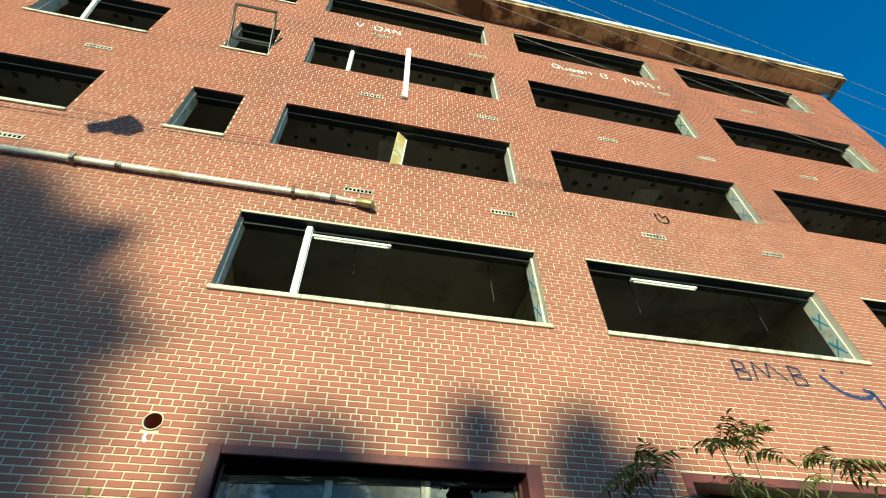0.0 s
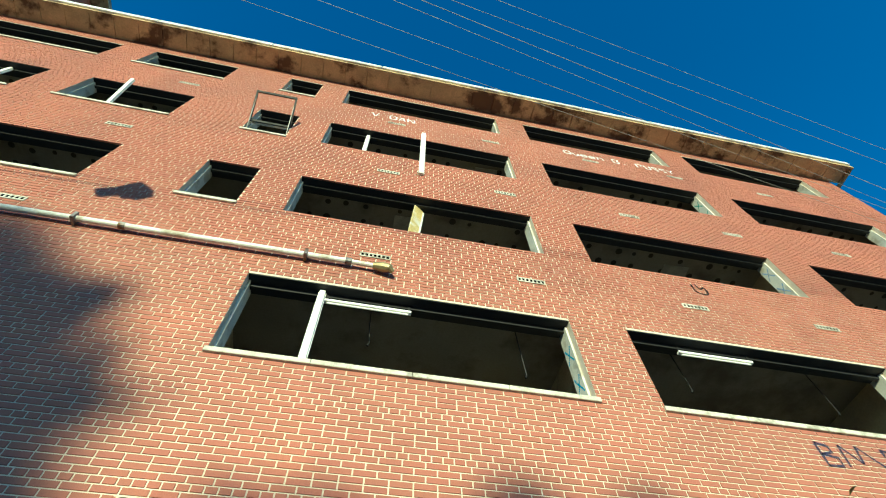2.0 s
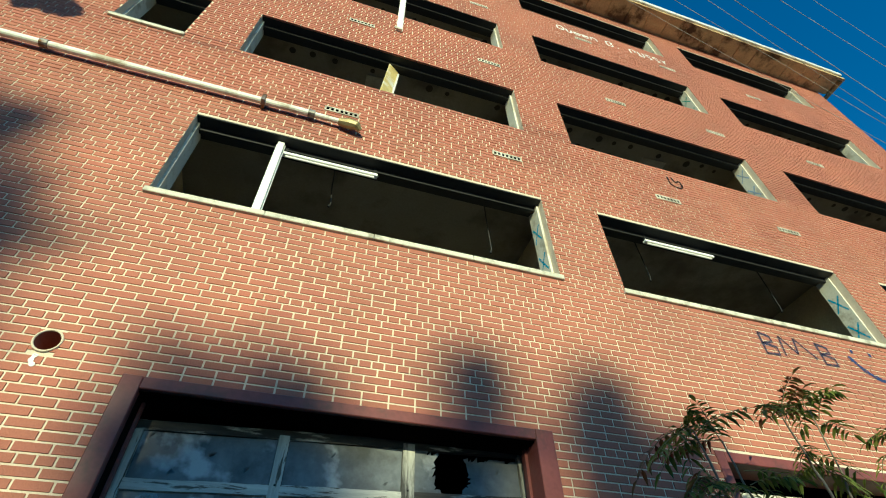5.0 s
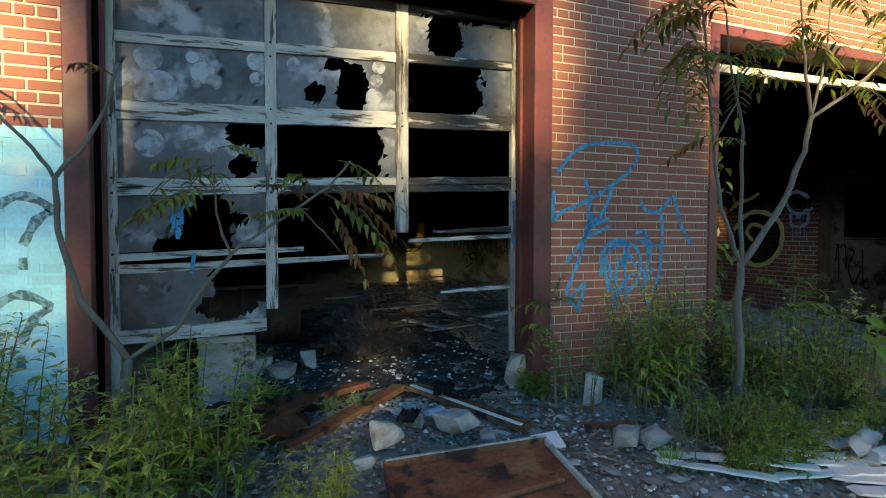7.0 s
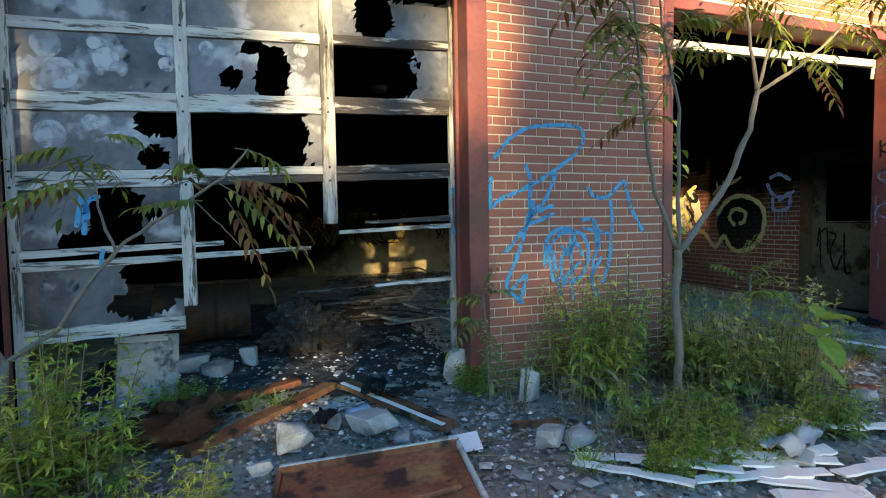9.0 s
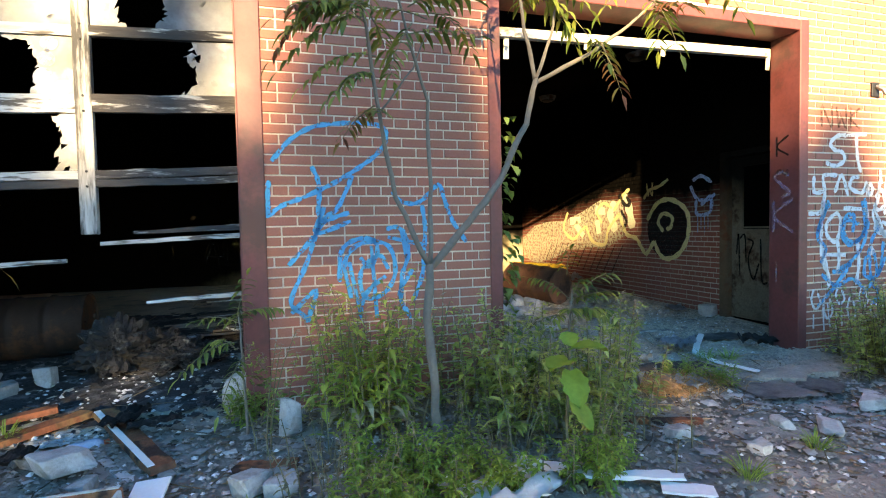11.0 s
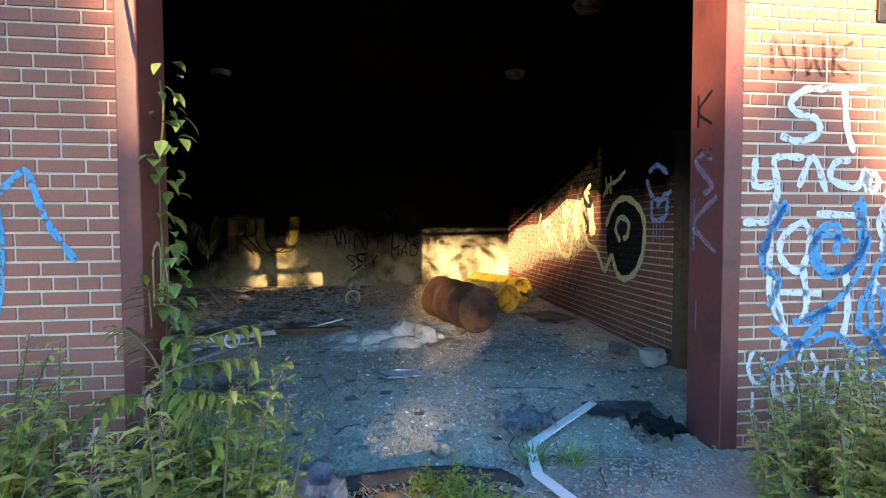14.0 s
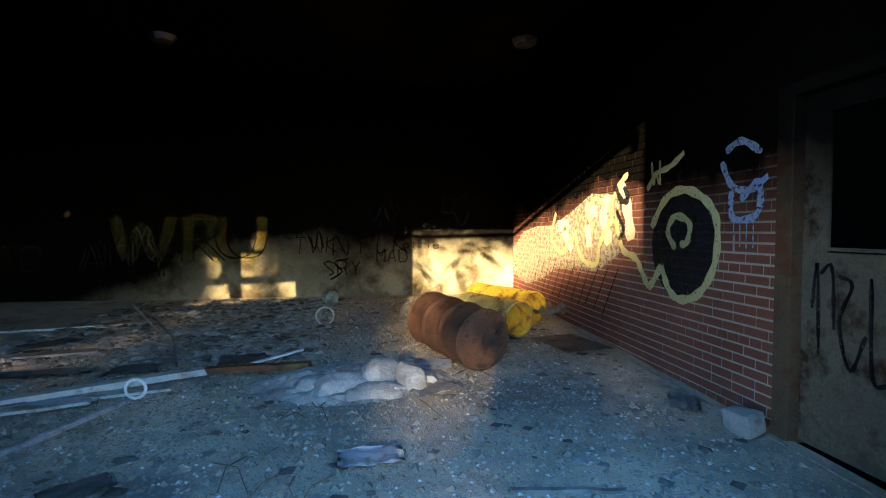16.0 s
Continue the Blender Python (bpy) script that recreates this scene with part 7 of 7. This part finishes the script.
def sapling(label, limbs, fronds, seed):
    t = thing("sumac_sapling", label, "sapling")
    rnd = random.Random(seed)
    for i, (pts, r0, r1) in enumerate(limbs):
        q = [Vector(p) for p in pts]
        fine = []
        for a, b in zip(q, q[1:]):
            for k in range(4):
                fine.append(a.lerp(b, k / 4) + Vector((rnd.uniform(-1, 1), rnd.uniform(-1, 1), 0)) * 0.006)
        fine.append(q[-1])
        rad = [r0 + (r1 - r0) * k / (len(fine) - 1) for k in range(len(fine))]
        rad = [r * (1.14 if k % 4 == 2 else 1.0) for k, r in enumerate(rad)]
        part("trunk" if i == 0 else "branch", tube(bmesh.new(), fine, rad, 8), BARK, t, "", True)
    green, red = Leaves(), Leaves()
    for base, way, n, length, kind in fronds:
        for k in range(n):
            w = Vector(way) + Vector((rnd.gauss(0, 0.55), rnd.gauss(0, 0.45), rnd.gauss(0, 0.25)))
            b = Vector(base) + Vector((rnd.gauss(0, 0.02), rnd.gauss(0, 0.02), rnd.gauss(0, 0.06)))
            stalk = bmesh.new()
            frond(red if rnd.random() < kind else green, stalk, b, w, length * rnd.uniform(0.7, 1.15), rnd.randint(6, 9), 0.12 * length / 0.45, rnd.uniform(0.2, 0.8), rnd)
            part("leaf_stalk", stalk, STEM, t)
    green.put("foliage", LEAF_SUMAC, t)
    red.put("reddened_foliage", LEAF_RED, t, "reddening autumn leaves")
    return t


Y1 = 3.37
sapling("slender forked sumac sapling in front of the brick pier", (
    (((3.17, Y1 + 0.05, 0.16), (3.13, Y1, 0.6), (3.10, Y1, 1.0), (3.115, Y1, 1.30)), 0.026, 0.022),
    (((3.115, Y1, 1.29), (2.94, Y1, 1.66), (2.85, Y1, 2.13), (2.80, Y1, 2.6), (2.74, Y1, 3.0)), 0.015, 0.006),
    (((3.115, Y1, 1.30), (3.14, Y1 + 0.02, 1.72), (3.12, Y1, 2.18), (3.0, Y1, 2.6), (2.95, Y1, 2.95)), 0.014, 0.005),
    (((3.115, Y1, 1.27), (3.35, Y1, 1.53), (3.54, Y1, 1.76), (3.70, Y1, 2.08), (3.77, Y1, 2.34)), 0.021, 0.015),
    (((3.77, Y1, 2.33), (3.70, Y1, 2.6), (3.66, Y1, 2.9), (3.62, Y1, 3.25)), 0.013, 0.005),
    (((3.77, Y1, 2.34), (3.88, Y1 + 0.02, 2.6), (3.92, Y1, 2.85), (3.95, Y1, 3.3)), 0.011, 0.004),
    (((3.77, Y1, 2.32), (4.15, Y1, 2.53), (4.39, Y1, 2.70), (4.62, Y1, 2.9), (4.85, Y1, 3.2)), 0.013, 0.005),
    (((2.86, Y1, 2.1), (3.05, Y1, 2.35), (3.15, Y1 + 0.05, 2.6)), 0.006, 0.003)),
    (((2.74, Y1, 2.95), (-0.6, 0, 0.2), 6, 0.48, 0.12), ((2.76, Y1, 2.7), (-0.9, -0.1, -0.1), 4, 0.42, 0.5), ((2.95, Y1, 2.95), (0.0, 0.2, 0.6), 5, 0.42, 0.1),
     ((3.62, Y1, 3.2), (-0.2, 0, 0.5), 6, 0.46, 0.1), ((3.95, Y1, 3.25), (0.2, 0, 0.5), 6, 0.46, 0.12), ((4.85, Y1, 3.2), (0.5, 0, 0.4), 7, 0.48, 0.15), ((4.5, Y1, 2.82), (0.3, -0.2, -0.2), 2, 0.4, 0.5),
     ((3.15, Y1, 2.6), (0.3, 0, 0.2), 2, 0.36, 0.1), ((2.82, Y1, 2.35), (-0.8, -0.3, 0.1), 3, 0.36, 0.25), ((3.7, Y1, 2.9), (0.5, -0.2, 0.1), 4, 0.4, 0.2), ((2.80, Y1, 2.6), (-0.5, -0.3, 0.2), 5, 0.42, 0.35), ((3.0, Y1, 2.6), (0.1, -0.3, 0.2), 4, 0.4, 0.15), ((4.6, Y1, 2.95), (-0.2, -0.3, 0.2), 4, 0.42, 0.2), ((3.8, Y1, 2.85), (0.4, -0.2, -0.2), 3, 0.4, 0.2), ((2.86, Y1, 2.15), (-0.5, 0.1, -0.1), 2, 0.34, 0.5), ((4.2, Y1, 2.6), (0.2, -0.2, -0.1), 2, 0.36, 0.3)), 5)
Y2 = 3.85
sapling("thin bare-limbed sumac sapling before the burnt door", (
    (((-0.66, Y2, 0.14), (-0.62, Y2, 0.5), (-0.574, Y2, 0.84)), 0.026, 0.022),
    (((-0.574, Y2, 0.83), (-0.78, Y2, 1.15), (-0.87, Y2, 1.5), (-0.88, Y2, 1.78)), 0.018, 0.013),
    (((-0.88, Y2, 1.77), (-1.0, Y2, 1.95), (-1.14, Y2, 2.1), (-1.35, Y2, 2.35), (-1.6, Y2, 2.5)), 0.010, 0.005),
    (((-0.88, Y2, 1.77), (-0.76, Y2, 1.92), (-0.66, Y2, 2.12), (-0.60, Y2, 2.36)), 0.012, 0.008),
    (((-0.57, Y2, 0.83), (-0.35, Y2, 0.98), (-0.18, Y2, 1.25), (-0.03, Y2, 1.42), (0.2, Y2, 1.58), (0.45, Y2, 1.76), (0.58, Y2, 1.92)), 0.013, 0.005),
    (((-0.08, Y2, 1.36), (-0.15, Y2, 1.6), (-0.17, Y2, 1.95)), 0.008, 0.004),
    (((0.3, Y2, 1.63), (0.42, Y2, 1.5), (0.52, Y2, 1.38)), 0.004, 0.002)),
    (((-0.17, Y2, 1.92), (-0.8, -0.1, 0.1), 3, 0.42, 0.45), ((-0.16, Y2, 1.85), (0.2, 0, 0.4), 2, 0.3, 0.2), ((-0.15, Y2, 1.72), (-0.9, -0.1, -0.05), 2, 0.4, 0.9), ((0.5, Y2, 1.82), (0.9, -0.1, 0.0), 3, 0.44, 0.25),
     ((0.35, Y2, 1.7), (-0.4, 0, 0.5), 3, 0.4, 0.3), ((0.45, Y2, 1.7), (0.6, -0.2, -0.4), 3, 0.4, 0.8), ((-1.6, Y2, 2.5), (-0.5, 0, 0), 5, 0.4, 0.5), ((-0.62, Y2, 2.2), (-0.6, 0, 0.0), 1, 0.3, 0.9)), 9)
sapling("small sumac seedling beside the open garage", (
    (((4.20, 3.82, 0.16), (4.22, 3.82, 0.6), (4.25, 3.8, 1.05)), 0.012, 0.006),),
    (((4.23, 3.8, 0.95), (0.7, -0.2, 0.5), 4, 0.42, 0.0), ((4.25, 3.8, 1.05), (0.2, 0.1, 0.7), 4, 0.40, 0.0), ((4.22, 3.8, 0.85), (-0.5, -0.4, 0.4), 3, 0.38, 0.0)), 13)
sapling("small sumac seedling at the burnt garage jamb", (
    (((2.10, 4.02, 0.18), (2.09, 4.03, 0.6), (2.07, 4.05, 0.98)), 0.010, 0.005),),
    (((2.07, 4.05, 0.95), (0.1, -0.2, 0.4), 4, 0.36, 0.0), ((2.08, 4.04, 0.80), (-0.5, -0.3, 0.3), 3, 0.32, 0.0)), 17)
# vine on the steel jamb
t = thing("climbing_vine", "climbing vine with pale green leaves on the steel jamb", "vine")
vine_pts = [(3.99 + 0.02 * math.sin(k), 4.46 + 0.03 * math.sin(k * 1.3) , 0.22 + 0.13 * k) for k in range(17)]
part("stem", tube(bmesh.new(), vine_pts, 0.006, 5), STEM, t)
lv = Leaves()
rnd = random.Random(12)
for p in vine_pts:
    for _ in range(9 if p[2] < 1.3 else 6):
        a = rnd.uniform(-2.6, 1.2)
        l = rnd.uniform(0.05, 0.10)
        lv.blade((p[0] + rnd.uniform(0, 0.10), p[1] + rnd.uniform(-0.12, 0.08), p[2] + rnd.uniform(-0.08, 0.08)), (math.cos(a) * 0.8 + 0.2, math.sin(a), rnd.uniform(-0.9, 0.1)), l, l * 0.7, None, 0.2, 0.4)
lv.put("foliage", leaf_mat("vine_leaves", (0.09, 0.17, 0.03), (0.20, 0.28, 0.07)), t)

# ---- unseen woods behind the walker, added to shade the foot of the wall ----
FAR_LEAF = leaf_mat("wood_leaves", (0.07, 0.12, 0.03), (0.12, 0.15, 0.04), 0.2)


def tree(x, y, height, spread, seed, low=0.0, dense=260):
    rnd = random.Random(seed)
    t = thing("tree", "unseen broad green tree at the far edge of the yard, shading the wall", "tree", pose(x, y, 0.0), "trees behind the yard")
    part("trunk", tube(bmesh.new(), ((0, 0, 0), (0.1, 0, height * 0.35), (0.0, 0.1, height * 0.65), (0.1, 0, height * 0.9)), (0.22, 0.17, 0.1, 0.03), 9), BARK, t)
    lv = Leaves()
    n = 18
    for k in range(n):
        a, q = rnd.uniform(0, 6.28), low + (0.97 - low) * (k + 0.5) / n
        w = spread * rnd.uniform(0.1, 0.85) * (1.1 - 0.6 * q)
        c = Vector((w * math.cos(a), w * math.sin(a), height * q))
        part("limb", tube(bmesh.new(), ((0, 0, height * min(0.8, q * 0.7)), c * 0.5 + Vector((0, 0, height * q * 0.42)), c), (0.07, 0.045, 0.015), 6), BARK, t)
        r = spread * rnd.uniform(0.28, 0.5)
        for _ in range(dense):
            v = Vector((rnd.gauss(0, 0.5), rnd.gauss(0, 0.5), rnd.gauss(0, 0.4))) * r
            lv.blade(c + v, (rnd.gauss(0, 1), rnd.gauss(0, 1), rnd.gauss(0, 0.6)), 0.42, 0.26, None, 0.2, 0.3)
    lv.put("crown", FAR_LEAF, t)


WOOD_S = 60.0


def shade_tree(x_wall, z_wall, spread, seed, low=0.0, dense=260):
    """An unseen tree whose top throws its shadow on the wall at this place."""
    tree(x_wall - 0.267 * WOOD_S, FACE - WOOD_S, z_wall + 0.23 * WOOD_S, spread, seed, low, dense)


for k, (xw, zw, sp, low, dense) in enumerate(((-10.5, 7.8, 2.4, 0.6, 260), (-8.2, 7.0, 2.3, 0.6, 260), (-6.2, 7.6, 2.2, 0.6, 260), (-4.9, 7.3, 1.9, 0.6, 220), (-3.9, 6.5, 1.6, 0.62, 160), (-3.1, 6.5, 0.9, 0.7, 90), (-2.6, 5.2, 1.2, 0.66, 110), (-4.4, 6.9, 1.9, 0.6, 180),
                                             (-0.4, 3.9, 0.8, 0.84, 26), (0.2, 4.0, 0.7, 0.84, 30), (1.6, 4.5, 0.45, 0.86, 18), (2.75, 4.4, 0.5, 0.84, 44), (3.4, 4.0, 0.55, 0.82, 44), (7.5, 2.9, 0.8, 0.84, 30), (10.6, 3.0, 1.8, 0.7, 200), (13, 3.6, 2.0, 0.7, 200))):
    shade_tree(xw, zw, sp, 500 + k, low, dense)


def shade_top(xw):
    """Height on the wall up to which the unseen leaf screen shades it."""
    top = 2.05 - 0.45 * min(1.0, max(0.0, (xw - 7.5) / 0.8)) + 0.35 * noise.noise((xw * 1.1, 1, 1))
    if xw < -2.1:
        top += 2.3 * min(1.0, (-2.1 - xw) / 0.6)
    if -1.15 < xw < 0.85:
        top += 1.15 * min(1.0, (xw + 1.15) / 0.3, (0.85 - xw) / 0.4)
    return top


# dense unseen leaf screen added for shade under the trees, thin in two places
lv = Leaves()
rnd = random.Random(6)
for _ in range(30000):
    xw = rnd.uniform(-13, 16)
    z = rnd.uniform(0.05, 0.23 * WOOD_S + shade_top(xw))
    thin = 0.36 if -2.3 < xw < -1.0 and z > 0.23 * WOOD_S + 0.3 else 0.3 if 5.56 < xw < 5.74 and z < 0.23 * WOOD_S + 0.85 else 0.0
    if rnd.random() > thin:
        lv.blade((xw - 0.267 * WOOD_S, FACE - WOOD_S + rnd.uniform(-0.8, 0.8), z), (rnd.gauss(0, 1), rnd.gauss(0, 1), rnd.gauss(0, 0.5)), 0.6, 0.42, None, 0.2, 0.3)
tagged(lv.put("wood_edge", FAR_LEAF, None), "dense unseen screen of leaves added to shade the foot of the wall", "woods", kind="stuff")

# ---- bricks ----
COURSE, PITCH, JOINT = 0.0695, 0.212, 0.011


def brick_runs(x0, x1, z0, z1, holes, shift=0):
    """(a, b, c, d) of each brick in running bond over a rectangle with holes."""
    out = []
    k0 = math.floor(z0 / COURSE)
    for k in range(k0, math.ceil(z1 / COURSE)):
        c, d = k * COURSE + JOINT / 2, (k + 1) * COURSE - JOINT / 2
        c, d = max(c, z0), min(d, z1)
        if d - c < 0.015:
            continue
        spans = [(x0, x1)]
        for h in holes:
            if h[2] < (c + d) / 2 < h[3]:
                nxt = []
                for a, b in spans:
                    if h[1] <= a or h[0] >= b:
                        nxt.append((a, b))
                    else:
                        if h[0] > a:
                            nxt.append((a, h[0]))
                        if h[1] < b:
                            nxt.append((h[1], b))
                spans = nxt
        header = k % 7 == 4
        pitch = PITCH / 2 if header else PITCH
        off = 0.25 * PITCH if header else (0.5 * PITCH if (k + k // 7) % 2 else 0.0)
        for a, b in spans:
            i = math.floor((a - off) / pitch)
            while i * pitch + off < b:
                p, q = max(a, i * pitch + off + JOINT / 2), min(b, (i + 1) * pitch + off - JOINT / 2)
                if q - p > 0.02:
                    out.append((p, q, c, d))
                i += 1
    return out


def brick_mesh(name, runs, place, depth, material, parent, label=""):
    verts, faces = [], []
    rnd = random.Random(7)
    for p, q, c, d in runs:
        o = rnd.uniform(-0.0012, 0.0016)
        e = 0.0025
        n0 = len(verts)
        verts += [place(p, depth, c), place(q, depth, c), place(q, depth, d), place(p, depth, d),
                  place(p + e, o, c + e), place(q - e, o, c + e), place(q - e, o, d - e), place(p + e, o, d - e)]
        faces += [(n0 + 4, n0 + 5, n0 + 6, n0 + 7), (n0, n0 + 1, n0 + 5, n0 + 4), (n0 + 1, n0 + 2, n0 + 6, n0 + 5), (n0 + 2, n0 + 3, n0 + 7, n0 + 6), (n0 + 3, n0, n0 + 4, n0 + 7)]
    ob = raw(name, verts, faces, material, parent)
    return tagged(ob, label, "", "", "stuff")


runs = brick_runs(X_LEFT, X_RIGHT, -0.1, ROOF, OPEN + LOW)
pier, blue, rest = [], [], []
for r in runs:
    xm, zm = (r[0] + r[1]) / 2, (r[2] + r[3]) / 2
    if 2.23 < xm < 3.86 and 0.3 < zm < 2.85:
        pier.append(r)
    elif xm < -0.99 and zm < 2.11:
        blue.append(r)
    else:
        rest.append(r)
front = lambda x, o, z: (x, FACE + o, z)
brick_mesh("bricks", rest, front, 0.03, BRICK, wall_front, "weathered red bricks in running bond")
brick_mesh("blue_bricks", blue, front, 0.03, BRICK_BLUE, wall_front, "bricks painted pale turquoise")
part("paint_coat", boxm(X_LEFT + 0.01, -0.992, FACE + 0.0045, FACE + 0.0078, -0.1, 2.11), BRICK_BLUE, wall_front, "turquoise paint over the mortar")
shared = {}
for p, q, c, d in pier:
    key = (round(q - p, 3), round(d - c, 3))
    if key not in shared:
        w, h = key
        shared[key] = mesh_of("brick", boxm(0, w, 0, 0.03, 0, h, None, 0.0025), BRICK_NEAR)
    ob = new("brick", shared[key])
    ob.location = (p, FACE + random.uniform(-0.0012, 0.0016), c)
    ob.parent = wall_front
side_wall = [o for o in scene.objects if o.name == "wall_side"][0]
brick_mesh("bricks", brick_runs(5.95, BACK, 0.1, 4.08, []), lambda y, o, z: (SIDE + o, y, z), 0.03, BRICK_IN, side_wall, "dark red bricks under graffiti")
